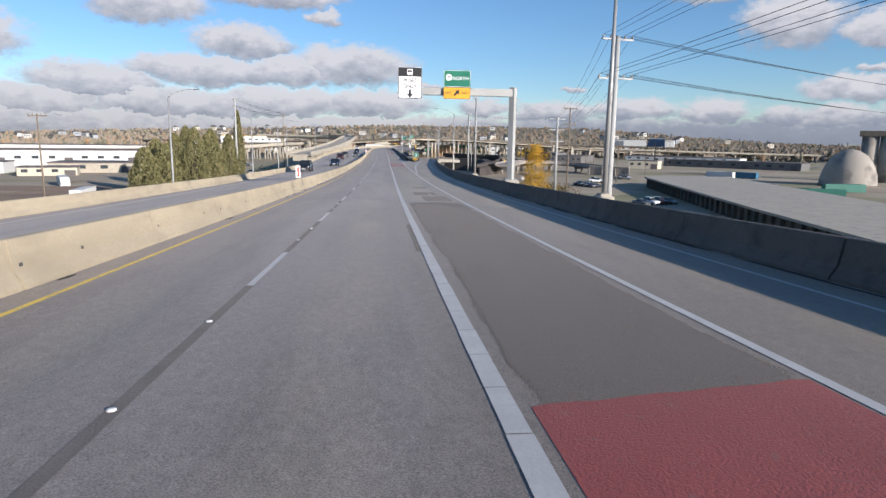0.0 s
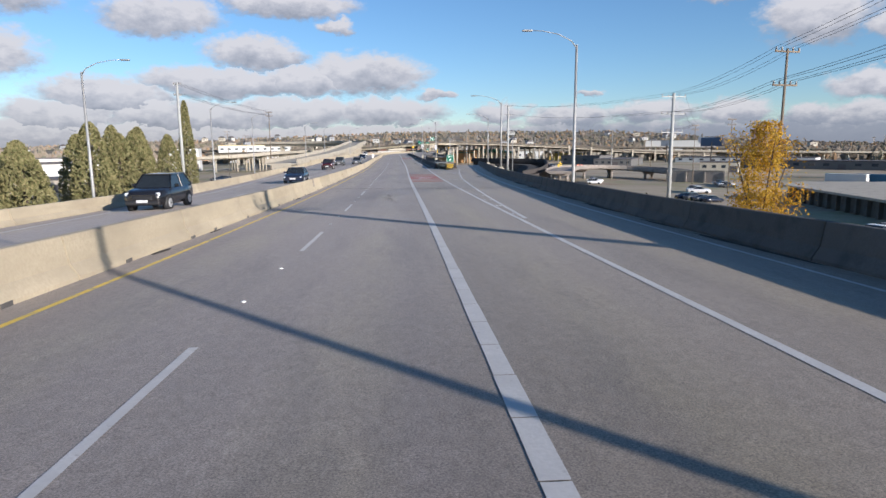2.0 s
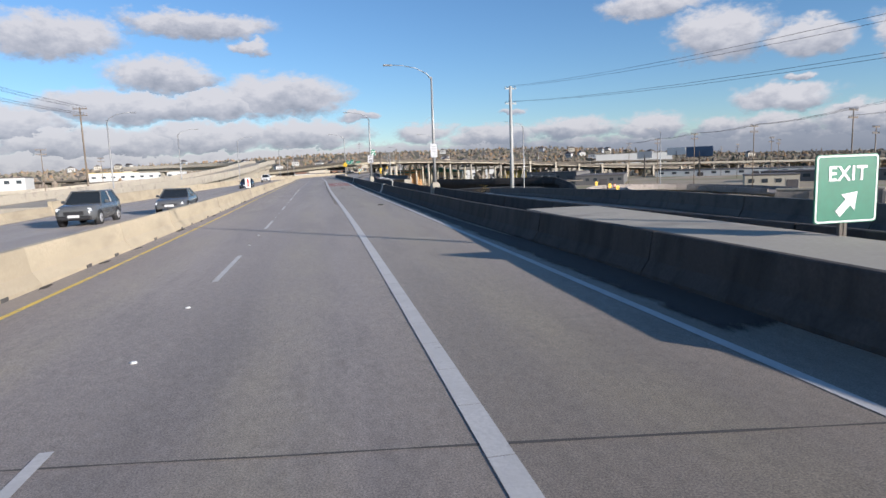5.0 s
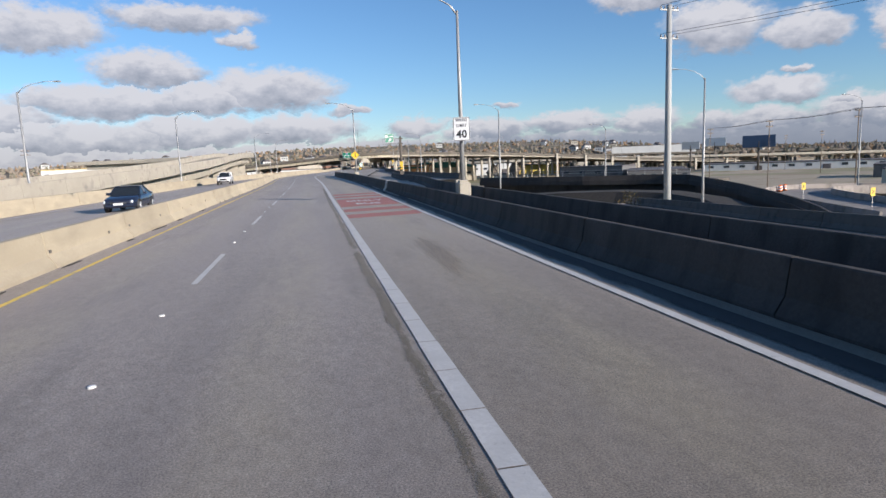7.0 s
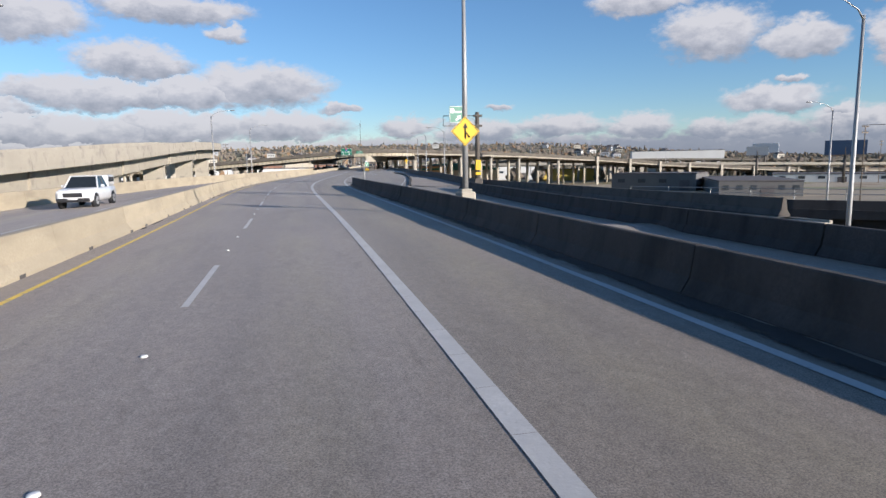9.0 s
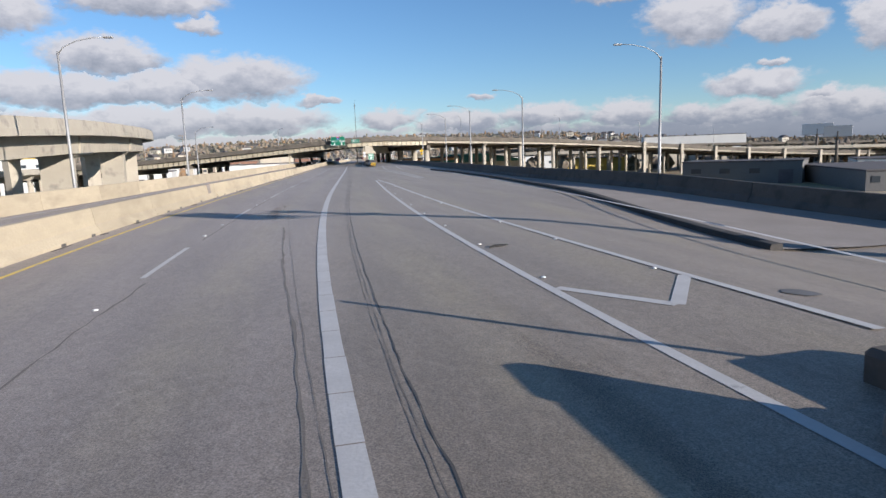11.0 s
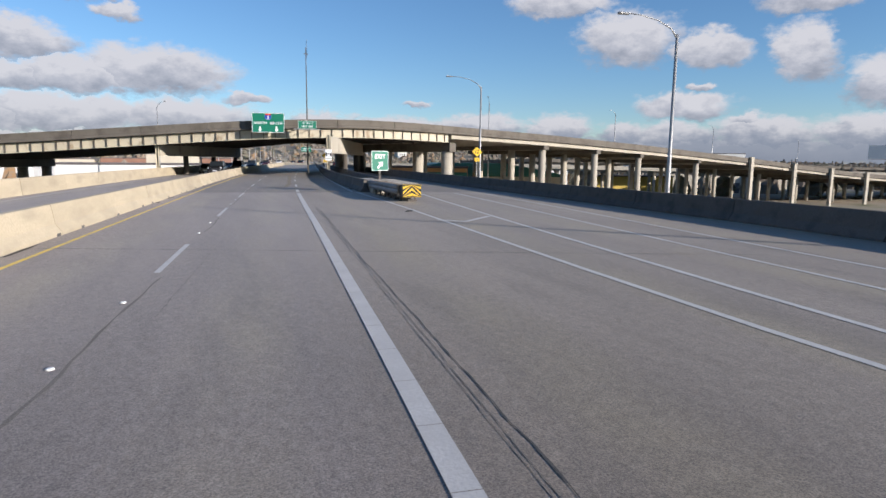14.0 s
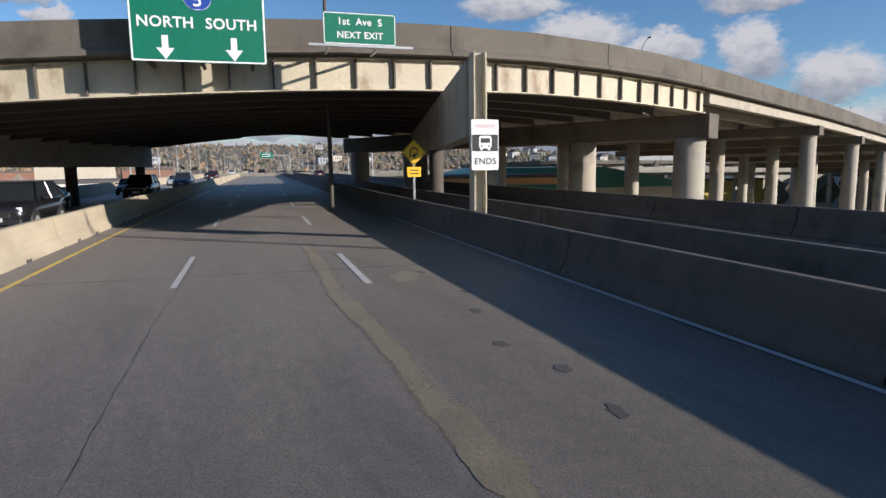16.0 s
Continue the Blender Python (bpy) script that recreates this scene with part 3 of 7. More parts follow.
def bent(d, low, rad, z_cap, backs=(1.2, 8.3), depth=1.1, square=False):
    """Columns with a cap beam across the deck."""
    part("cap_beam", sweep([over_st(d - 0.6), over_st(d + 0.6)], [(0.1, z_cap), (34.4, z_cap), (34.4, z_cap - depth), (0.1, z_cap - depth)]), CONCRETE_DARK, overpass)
    for b in backs:
        p = over(d, b, z_cap - depth + 0.05)
        part("column", tube([(p.x, p.y, low - 0.4), (p.x, p.y, p.z)], [rad, rad], 14), CONCRETE, overpass)


d = D_JOIN
bent(d + 0.2, GROUND, 0.85, -2.33, (1.4, 8.4, 17, 25, 32.5), 1.3)
for x in (64.4, 78.5, 92.5, 113.0):
    bent(float(np.interp(x, EX, ED)), GROUND, 0.6, -1.75, (1.0, 8.0, 16.0, 24.0, 32.5), 0.7)
# farther on, square legs stand outside the deck's edge and rise to the parapet's top
for x in (133.5, 152.0, 169.5, 187.0, 206.0, 226.0, 248.0, 272.0):
    dx = float(np.interp(x, EX, ED))
    bent(dx, GROUND, 0.5, -1.75, (9.0, 17.0, 25.0), 0.9)
    for back in (-0.75, 34.9):
        part("outer_leg", sweep([over_st(dx - 0.6), over_st(dx + 0.6)], [(back, 0.05), (back + 0.62, 0.05), (back + 0.62, GROUND - 6.0), (back, GROUND - 6.0)]), CONCRETE, overpass, "pale square concrete leg")
    part("leg_head", sweep([over_st(dx - 0.7), over_st(dx + 0.7)], [(-0.85, 0.25), (0.0, 0.25), (0.0, 0.05), (-0.85, 0.05)]), CONCRETE, overpass)
for x in (-22, -46, -70, -95, -120):
    dl = float(np.interp(x, EX, ED))
    bent(dl, GROUND, 0.75, -2.33, (1.4, 8.4, 17, 25, 32.5), 1.2)
# cross beam with its steel post beside the carriageway
p0, p1 = R(487.7, 3.75), over(D_MID, 9.0, 0)
bm = boxm(-0.14, 0.14, -0.02, 0.02, -0.5, 4.9)
add_box(bm, -0.175, -0.142, -0.2, 0.2, -0.5, 4.9)
add_box(bm, 0.142, 0.175, -0.2, 0.2, -0.5, 4.9)
post = part("steel_post", bm, GIRDER, overpass, "rust-streaked riveted steel post")
post.matrix_world = pose(p0.x, p0.y, p0.z, 0, 0, turn_at(488))
beam = part("cross_beam", boxm(-0.3, 0.3, 0.3, 36.0, 2.75, 4.75, 0.03), CONCRETE, overpass, "deep grey concrete cross beam with dark streaks")
beam.matrix_world = pose(p0.x, p0.y, p0.z, 0, 0, turn_at(488) - 12)
for back in (14.0, 26.0, 35.0):
    q = beam.matrix_world @ Vector((0, back, 0))
    part("rear_column", tube([(q.x, q.y, GROUND), (q.x, q.y, p0.z + 2.8)], [0.35, 0.35], 12), STEEL_DARK, overpass)

# the same portal stands left of the far carriageway
bm = boxm(-0.14, 0.14, -0.02, 0.02, -9.0, 4.6)
add_box(bm, -0.175, -0.142, -0.2, 0.2, -9.0, 4.6)
add_box(bm, 0.142, 0.175, -0.2, 0.2, -9.0, 4.6)
part("steel_post", bm, GIRDER, overpass, "rust-streaked riveted steel post").matrix_world = pose(5.2, 498.2, 0, 0, 0, turn_at(488))
left_beam = part("cross_beam", boxm(-0.3, 0.3, 0.3, 33.0, 2.3, 4.3, 0.03), CONCRETE, overpass, "deep grey concrete cross beam with dark streaks")
left_beam.matrix_world = pose(5.2, 498.2, 0, 0, 0, turn_at(488) - 12)
for back in (9.0, 20.0, 31.0):
    q = left_beam.matrix_world @ Vector((0, back, 0))
    part("rear_column", tube([(q.x, q.y, GROUND), (q.x, q.y, 2.35)], [0.35, 0.35], 12), STEEL_DARK, overpass)

# ---- clouds: a far dome whose clear parts let the sky through ----
CLOUDS = [(-9.0, 12.0, 6, 1.1), (-19.0, 10.7, 4.6, 1.7), (-4.6, 10.5, 1.5, 0.65), (-11.6, 8.1, 4.2, 1.5), (-14.3, 5.6, 7.8, 1.4), (-2.3, 6.5, 5.4, 1.9), (-23.3, 4.4, 5, 1.6), (-7.6, 5.9, 4.5, 1.5), (-0.9, 3.2, 5.5, 1.4), (-26.7, 2.5, 4.5, 1.6), (-17.1, 2.8, 8, 1.5), (-8.6, 3.1, 6, 1.4), (9.5, 3.0, 2.6, 0.95), (15.7, 2.5, 4, 1.0), (22.5, 2.9, 4, 1.05), (29.0, 2.8, 2.9, 1.15), (34.2, 2.3, 1.9, 1.15), (-32.4, 7.2, 5, 2.2), (-30.5, 11.5, 5, 1.6), (34.4, 9.7, 4.2, 2.1), (40.6, 8.7, 2.5, 1.3), (46.8, 8.2, 2.2, 2.3), (39.0, 4.5, 3.7, 1.05), (40.0, 6.1, 1.0, 0.42), (43.7, 3.2, 1.2, 0.5), (38.1, 2.2, 3.6, 1.1), (44.7, 2.3, 4.5, 1.4), (52.3, 6.1, 3, 2.0), (29.2, 12.4, 4.2, 1.1), (52.4, 2.3, 5, 1.6), (60.1, 3.1, 6, 1.9), (47.0, 12.0, 3.6, 1.1), (3.7, 4.8, 1.6, 0.5), (17.6, 4.6, 1.5, 0.35), (12, 0.9, 70, 1.3), (-40, 1.1, 45, 1.5), (85, 7, 9, 3), (-60, 8, 12, 3), (-80, 4, 12, 3), (-160, 9, 12, 3)]
cm = bpy.data.materials.new("clouds")
cm.use_nodes = True
nt = cm.node_tree
nt.nodes.clear()


def math_node(op, a, b=None, c=None):
    n = nt.nodes.new("ShaderNodeMath")
    n.operation = op
    for i, v in enumerate((a, b, c)):
        if v is None:
            continue
        if isinstance(v, (int, float)):
            n.inputs[i].default_value = v
        else:
            nt.links.new(v, n.inputs[i])
    return n.outputs[0]


def vec_node(op, a, b=None, out=0):
    n = nt.nodes.new("ShaderNodeVectorMath")
    n.operation = op
    for i, v in enumerate((a, b)):
        if v is None:
            continue
        if isinstance(v, tuple):
            n.inputs[i].default_value = v
        else:
            nt.links.new(v, n.inputs[i])
    return n.outputs[out]


tc = nt.nodes.new("ShaderNodeTexCoord")
unit = vec_node("NORMALIZE", tc.outputs["Object"])
sep = nt.nodes.new("ShaderNodeSeparateXYZ")
nt.links.new(unit, sep.inputs[0])
az = math_node("MULTIPLY", math_node("ARCTAN2", sep.outputs[0], sep.outputs[1]), 57.2958)
el = math_node("MULTIPLY", math_node("ARCSINE", sep.outputs[2]), 57.2958)
ang = nt.nodes.new("ShaderNodeCombineXYZ")
nt.links.new(az, ang.inputs[0])
nt.links.new(el, ang.inputs[1])


def cloud_noise(scale, detail, rough, offset=(0, 0, 0)):
    n = nt.nodes.new("ShaderNodeTexNoise")
    n.inputs["Scale"].default_value, n.inputs["Detail"].default_value, n.inputs["Roughness"].default_value = scale, detail, rough
    nt.links.new(vec_node("ADD", vec_node("MULTIPLY", ang.outputs[0], (1.0, 1.7, 1.0)), offset), n.inputs["Vector"])
    return n


big, small = cloud_noise(0.22, 2.0, 0.5), cloud_noise(0.55, 7.0, 0.62, (31, 7, 3))
w1 = vec_node("MULTIPLY", vec_node("SUBTRACT", big.outputs["Color"], (0.5, 0.5, 0.5)), (3.4, 1.1, 0.0))
w2 = vec_node("MULTIPLY", vec_node("SUBTRACT", small.outputs["Color"], (0.5, 0.5, 0.5)), (2.8, 1.9, 0.0))
where = vec_node("ADD", vec_node("ADD", ang.outputs[0], w1), w2)
near, rise = None, None
for a, e, w, h in CLOUDS:
    q = vec_node("MULTIPLY", vec_node("SUBTRACT", where, (a, e, 0.0)), (1 / w, 1 / h, 0.0))
    dist, up = vec_node("LENGTH", q, None, 1), vec_node("DOT_PRODUCT", q, (0.12, 1.0, 0.0), 1)
    if near is None:
        near, rise = dist, up
    else:
        less = math_node("LESS_THAN", dist, near)
        rise = math_node("MULTIPLY_ADD", less, math_node("SUBTRACT", up, rise), rise)
        near = math_node("MINIMUM", near, dist)
fine = cloud_noise(1.6, 6.0, 0.6, (5, 50, 9))
solid = math_node("ADD", near, math_node("MULTIPLY", math_node("SUBTRACT", fine.outputs["Fac"], 0.5), 0.45))
cover = nt.nodes.new("ShaderNodeMapRange")
cover.interpolation_type = "SMOOTHSTEP"
cover.inputs["From Min"].default_value, cover.inputs["From Max"].default_value, cover.inputs["To Min"].default_value, cover.inputs["To Max"].default_value = 1.22, 0.7, 0.0, 0.97
nt.links.new(solid, cover.inputs["Value"])
lit = math_node("ADD", rise, math_node("MULTIPLY", math_node("SUBTRACT", small.outputs["Fac"], 0.5), 2.4))
lr = nt.nodes.new("ShaderNodeValToRGB")
lr.color_ramp.elements[0].position, lr.color_ramp.elements[0].color = 0.15, (0.46, 0.49, 0.55, 1)
lr.color_ramp.elements[1].position, lr.color_ramp.elements[1].color = 0.62, (0.97, 0.95, 0.94, 1)
mid = lr.color_ramp.elements.new(0.40)
mid.color = (0.70, 0.71, 0.75, 1)
nt.links.new(math_node("MULTIPLY_ADD", lit, 0.36, 0.5), lr.inputs[0])
em = nt.nodes.new("ShaderNodeEmission")
em.inputs[1].default_value = 0.5
haze = nt.nodes.new("ShaderNodeMapRange")
haze.inputs["From Max"].default_value, haze.inputs["To Min"].default_value = 4.0, 0.8
nt.links.new(el, haze.inputs["Value"])
nt.links.new(math_node("MULTIPLY", haze.outputs[0], 0.47), em.inputs[1])
# the far bank to the east is seen from its shaded side: blue-grey below its white tops
bank = nt.nodes.new("ShaderNodeMapRange")
bank.inputs["From Min"].default_value, bank.inputs["From Max"].default_value = 2.9, 1.5
nt.links.new(math_node("ADD", el, math_node("MULTIPLY", math_node("SUBTRACT", small.outputs["Fac"], 0.5), 3.0)), bank.inputs["Value"])
east = nt.nodes.new("ShaderNodeMapRange")
east.inputs["From Min"].default_value, east.inputs["From Max"].default_value, east.inputs["To Max"].default_value = 2.0, 16.0, 0.85
nt.links.new(az, east.inputs["Value"])
nt.links.new(mix_node(nt, math_node("MULTIPLY", bank.outputs[0], east.outputs[0]), lr.outputs[0], (0.40, 0.455, 0.55)), em.inputs[0])
tr = nt.nodes.new("ShaderNodeBsdfTransparent")
ms = nt.nodes.new("ShaderNodeMixShader")
nt.links.new(cover.outputs[0], ms.inputs[0])
nt.links.new(tr.outputs[0], ms.inputs[1])
nt.links.new(em.outputs[0], ms.inputs[2])
mo = nt.nodes.new("ShaderNodeOutputMaterial")
nt.links.new(ms.outputs[0], mo.inputs[0])
bm = bmesh.new()
bmesh.ops.create_uvsphere(bm, u_segments=72, v_segments=36, radius=4200)
bmesh.ops.delete(bm, geom=[v for v in bm.verts if v.co.z < -400], context="VERTS")
for fc in bm.faces:
    fc.smooth = True
dome = tagged(part("backdrop", bm, cm), "blue afternoon sky with banks of grey and white clouds", "sky", kind="structure")
dome.location = (0, 0, 0)


# ---- far hills with woods and houses ----
def woods_mat(name, cols):
    m, nt2, b = nodes_of(name)
    geo = nt2.nodes.new("ShaderNodeNewGeometry")
    r = nt2.nodes.new("ShaderNodeValToRGB")
    r.color_ramp.interpolation = "CONSTANT"
    while len(r.color_ramp.elements) < len(cols):
        r.color_ramp.elements.new(0.5)
    for i, c in enumerate(cols):
        r.color_ramp.elements[i].position, r.color_ramp.elements[i].color = i / len(cols), (*c, 1)
    nt2.links.new(geo.outputs["Random Per Island"], r.inputs[0])
    nt2.links.new(mix_node(nt2, ramp_node(nt2, noise_node(nt2, 0.8, 4.0), 0.3, 0.7), r.outputs[0], (0.25, 0.215, 0.175)), b.inputs["Base Color"])
    b.inputs["Roughness"].default_value, b.inputs["Diffuse Roughness"].default_value = 1.0, 1.0
    b.inputs["Specular IOR Level"].default_value = 0.0
    return m


CREST = [(-80, 4), (-45, 4), (-31, 6), (-22, 17), (-13, 24), (-1, 37), (9, 38), (19, 36), (27, 20), (35, 7), (46, 2), (80, 2)]
hill_mat = surface("hillside", (0.24, 0.2, 0.15), 1.0, 0.35, 0.2, 0.02, 0.0, dirt=(0.10, 0.10, 0.06), dirt_at=(0.45, 0.6), dirt_scale=0.03)
bm = bmesh.new()
rows = []
for j in range(13):
    dist = 820 + j * 75
    row = []
    for i in range(161):
        a = -80 + i
        t = j / 9.0
        hgt = (GROUND - 1) + (lerp(CREST, a) - GROUND) * min(1, t) ** 1.5 + 4 * noise.noise((a * 0.13, j * 0.5, 0)) * min(1, t)
        row.append(bm.verts.new((dist * math.sin(radians(a)), dist * math.cos(radians(a)), hgt)))
    rows.append(row)
for r0, r1 in zip(rows, rows[1:]):
    for i in range(160):
        bm.faces.new((r0[i], r0[i + 1], r1[i + 1], r1[i]))
tagged(part("hill", bm, hill_mat), "long low brown hill on the horizon", "hill", kind="structure")


def clump(verts, faces, x, y, z, w, h, sides=5):
    """A rough tree crown far away: three jittered rings."""
    base = len(verts)
    for lev, (rad, zz) in enumerate(((0.55, 0.0), (1.0, 0.4), (0.62, 0.78))):
        for k in range(sides):
            a = k * math.tau / sides + lev * 0.6
            rr = w * rad * random.uniform(0.65, 1.25)
            verts.append((x + rr * math.cos(a), y + rr * math.sin(a), z + h * zz * random.uniform(0.9, 1.1)))
    verts.append((x, y, z + h))
    for lev in range(2):
        for k in range(sides):
            a, b = base + lev * sides + k, base + lev * sides + (k + 1) % sides
            faces.append((a, b, b + sides, a + sides))
    for k in range(sides):
        faces.append((base + 2 * sides + k, base + 2 * sides + (k + 1) % sides, base + 3 * sides))


verts, faces = [], []
for n in range(9500):
    a = random.uniform(-60, 62)
    j = random.uniform(0.0, 1.0)
    dist = 830 + 700 * j
    t = (dist - 820) / 675
    z = (GROUND - 1) + (lerp(CREST, a) - GROUND) * min(1, t) ** 1.5
    w = random.uniform(1.8, 4.2)
    conifer_like = random.random() < 0.12
    clump(verts, faces, dist * math.sin(radians(a)), dist * math.cos(radians(a)), z - 1, w * (0.55 if conifer_like else 1), random.uniform(6, 10) if conifer_like else random.uniform(3, 6.5))
for n in range(1500):
    a = random.uniform(-55, 60)
    dist = random.uniform(600, 860)
    w = random.uniform(2, 5)
    clump(verts, faces, dist * math.sin(radians(a)), dist * math.cos(radians(a)), GROUND - 1, w, random.uniform(5, 13))
tagged(part("woods", (verts, [], faces), woods_mat("bare_autumn_woods", [(0.23, 0.195, 0.16), (0.25, 0.205, 0.15), (0.16, 0.165, 0.11), (0.27, 0.225, 0.18), (0.09, 0.105, 0.07), (0.24, 0.2, 0.17), (0.34, 0.2, 0.09)])), "bare brown and dark green trees covering the hill", "woods", kind="stuff")

HOUSE_W = [surface("house_wall_" + n, c, 0.8, 0.08, 2.0, 0.3, 0.0) for n, c in (("white", (0.46, 0.46, 0.44)), ("cream", (0.5, 0.46, 0.38)), ("grey", (0.32, 0.34, 0.36)))]
ROOF = surface("house_roof", (0.11, 0.10, 0.10), 0.9, 0.2, 3.0, 0.4, 0.0)
PANE = plain("window_pane", (0.05, 0.06, 0.07), 0.1)
house_seeds = []
for wm in HOUSE_W:
    h = thing("house", "small hillside house with a dark pitched roof among trees", "house", group="houses on the hill")
    part("wall", boxm(-6, 6, -4, 4, -2, 5.5), wm, h)
    part("roof", prism([(-6.6, 5.4), (6.6, 5.4), (0, 9.0)], -4.5, 4.5), ROOF, h)
    for x in (-3, 0, 3):
        part("window", boxm(x - 0.7, x + 0.7, -4.12, -4.02, 1.6, 3.6), PANE, h)
    house_seeds.append(h)
for n in range(44):
    a = random.choice((random.uniform(-34, -4), random.uniform(8, 34), random.uniform(-34, 34)))
    t = random.uniform(0.45, 1.0)
    dist = 820 + 675 * t
    z = (GROUND - 1) + (lerp(CREST, a) - GROUND) * t ** 1.5
    m = pose(dist * math.sin(radians(a)), dist * math.cos(radians(a)), z + 2, 0, 0, random.uniform(-50, 50))
    seed = house_seeds[n % 3]
    if n < 3:
        seed.matrix_world = m
    else:
        copy_thing(seed, m)


# ---- buildings below the viaduct ----
def building(label, x, y, w, d, top, wall, turn=0.0, windows=0, band=False, low=GROUND, name="warehouse", roof=None, rows_n=1):
    b = thing(name, label, "building", pose(x, y, 0, 0, 0, turn))
    part("wall", boxm(-w / 2, w / 2, -d / 2, d / 2, low - 0.2, top - 0.4), wall, b)
    part("roof", boxm(-w / 2 - 0.2, w / 2 + 0.2, -d / 2 - 0.2, d / 2 + 0.2, top - 0.4, top, 0.05), roof or ROOF, b)
    for r in range(rows_n):
        for i in range(windows):
            cx = -w / 2 + (i + 0.5) * w / windows
            zc = low + (top - low) * (r + 0.55) / rows_n
            hh = min(1.2, (top - low) / rows_n * 0.3)
            half = min(1.3, w / windows * 0.22)
            if (i * 7 + r * 3) % 4 == 1 and r == 0:
                part("loading_door", boxm(cx - 1.7, cx + 1.7, -d / 2 - 0.1, -d / 2 + 0.02, low, low + min(4.0, (top - low) * 0.6)), ROOF, b)
            else:
                part("window", boxm(cx - half, cx + half, -d / 2 - 0.08, -d / 2 + 0.02, zc - hh * 0.55, zc + hh * 0.55), PANE, b)
    return b


PALE = surface("pale_metal_cladding", (0.62, 0.62, 0.60), 0.6, 0.08, 2.0, 0.1, 0.0, stretch=(1, 1, 0.1))
CREAM = surface("cream_block_wall", (0.50, 0.45, 0.36), 0.85, 0.1, 2.0, 0.2, 0.0)
SLATE = surface("grey_cladding", (0.13, 0.128, 0.125), 0.6, 0.12, 2.0, 0.15, 0.0)
TEAL = surface("green_metal_roof", (0.03, 0.16, 0.13), 0.5, 0.15, 2.0, 0.2, 0.0)
BRICKY = surface("brown_brick_wall", (0.24, 0.13, 0.09), 0.9, 0.15, 4.0, 0.3, 0.0)
YELLOW_B = surface("yellow_painted_wall", (0.62, 0.45, 0.10), 0.7, 0.1, 2.0, 0.2, 0.0)
for x, y, w, d, top, mt, tn, label in ((-128, 176, 26, 12, -5.4, PALE, 24, "low white workshop at the edge of a brown field"), (-160, 190, 30, 14, -4.2, CREAM, 30, "cream industrial shed at the edge of a brown field"), (-196, 205, 34, 16, -3.4, PALE, 26, "white flat-roofed depot beyond a brown field"), (-150, 232, 24, 12, -4.6, PALE, 12, "white flat-roofed store beyond a brown field"), (-118, 222, 18, 10, -5.8, CREAM, 20, "small cream office beyond a brown field")):
    building(label, x, y, w, d, top, mt, tn, max(4, w // 5))
building("long white warehouse beyond a brown field", -150, 300, 90, 30, -1.5, PALE, 20, 14)
building("white low warehouse with loading doors", -215, 420, 110, 30, -1.0, PALE, 15, 12)
building("white office block beside the warehouses", -120, 420, 16, 14, 4.0, PALE, 10, 4, rows_n=3)
building("cream low industrial shed beside the elevated road", -185, 330, 60, 22, -3.0, CREAM, 18, 8)
building("grey shed behind the evergreen trees", -105, 250, 46, 20, -5.0, CONCRETE, 12, 6)
building("white building with yellow roof edge", -128, 640, 62, 26, 6.6, PALE, 6, 10, rows_n=2, roof=YELLOW_B)
building("pale warehouse below the flyover", -70, 600, 60, 25, -0.8, PALE, 4, 8)
building("pale arched sports hall with white roof", -55, 640, 40, 30, 1.2, PALE, 0, 6)
building("white flat industrial building behind the viaducts", 340, 770, 78, 30, 9.5, PALE, -28, 0)
building("dark grey workshop beside the overpass", 142, 438, 22, 50, -4.4, SLATE, -30, 6)
building("dark grey shed with a row of windows", 130, 468, 30, 16, -2.8, SLATE, -50, 4)
green = building("green-roofed shed under the overpass", 75, 560, 44, 24, -1.2, CREAM, -15, 5, roof=TEAL)
part("pitched_roof", prism([(-23, -1.15), (23, -1.15), (8, 1.6), (-8, 1.6)], -13, 13), TEAL, green)
ORANGE_WALL = surface("orange_painted_wall", (0.62, 0.36, 0.17), 0.8, 0.1, 2.0, 0.2, 0.0)
shop = building("orange walled depot with a teal band behind the columns", 56, 541, 20, 12, 0.9, ORANGE_WALL, -25, 0)
part("teal_band", boxm(-10.1, 10.1, -6.12, -6.0, -1.2, -0.3), TEAL, shop)
building("white low storage building beyond the far carriageway", -1, 566, 34, 12, 0.9, PALE, 6, 0)
building("brown sign-painted shop beyond the far carriageway", 2, 640, 16, 10, 3.6, CREAM, 4, 4)
building("dark red shop beyond the far carriageway", 17, 652, 12, 8, 2.4, BRICKY, 4, 3)
building("teal painted low depot behind the columns", 45, 590, 60, 20, -1.2, TEAL, -10, 8)
building("yellow fuel canopy beyond the columns", 150, 590, 28, 12, -2.2, YELLOW_B, -20, 0)
building("white shed beyond the interchange", 120, 640, 60, 22, -0.6, PALE, -16, 9)
building("cream warehouse beyond the interchange", 205, 600, 50, 22, -1.6, CREAM, -24, 7)
building("white distribution shed in the rail yard", 250, 480, 90, 26, -5.2, PALE, -42, 12)
building("long grey freight shed in the yard", 215, 350, 80, 18, -4.6, SLATE, -50, 12)
building("cream freight office in the yard", 150, 330, 16, 12, -4.2, CREAM, -35, 4)
building("brick shop building along the road ahead", -22, 760, 26, 18, 2.0, BRICKY, 8, 5)
building("cream shop building along the road ahead", -50, 740, 30, 18, 1.5, CREAM, 8, 6)
building("pale low shop beside the road ahead", 150, 760, 50, 20, 0.5, PALE, -10, 8)
building("white low depot beside the far road", 95, 700, 40, 16, -0.5, PALE, -10, 8)

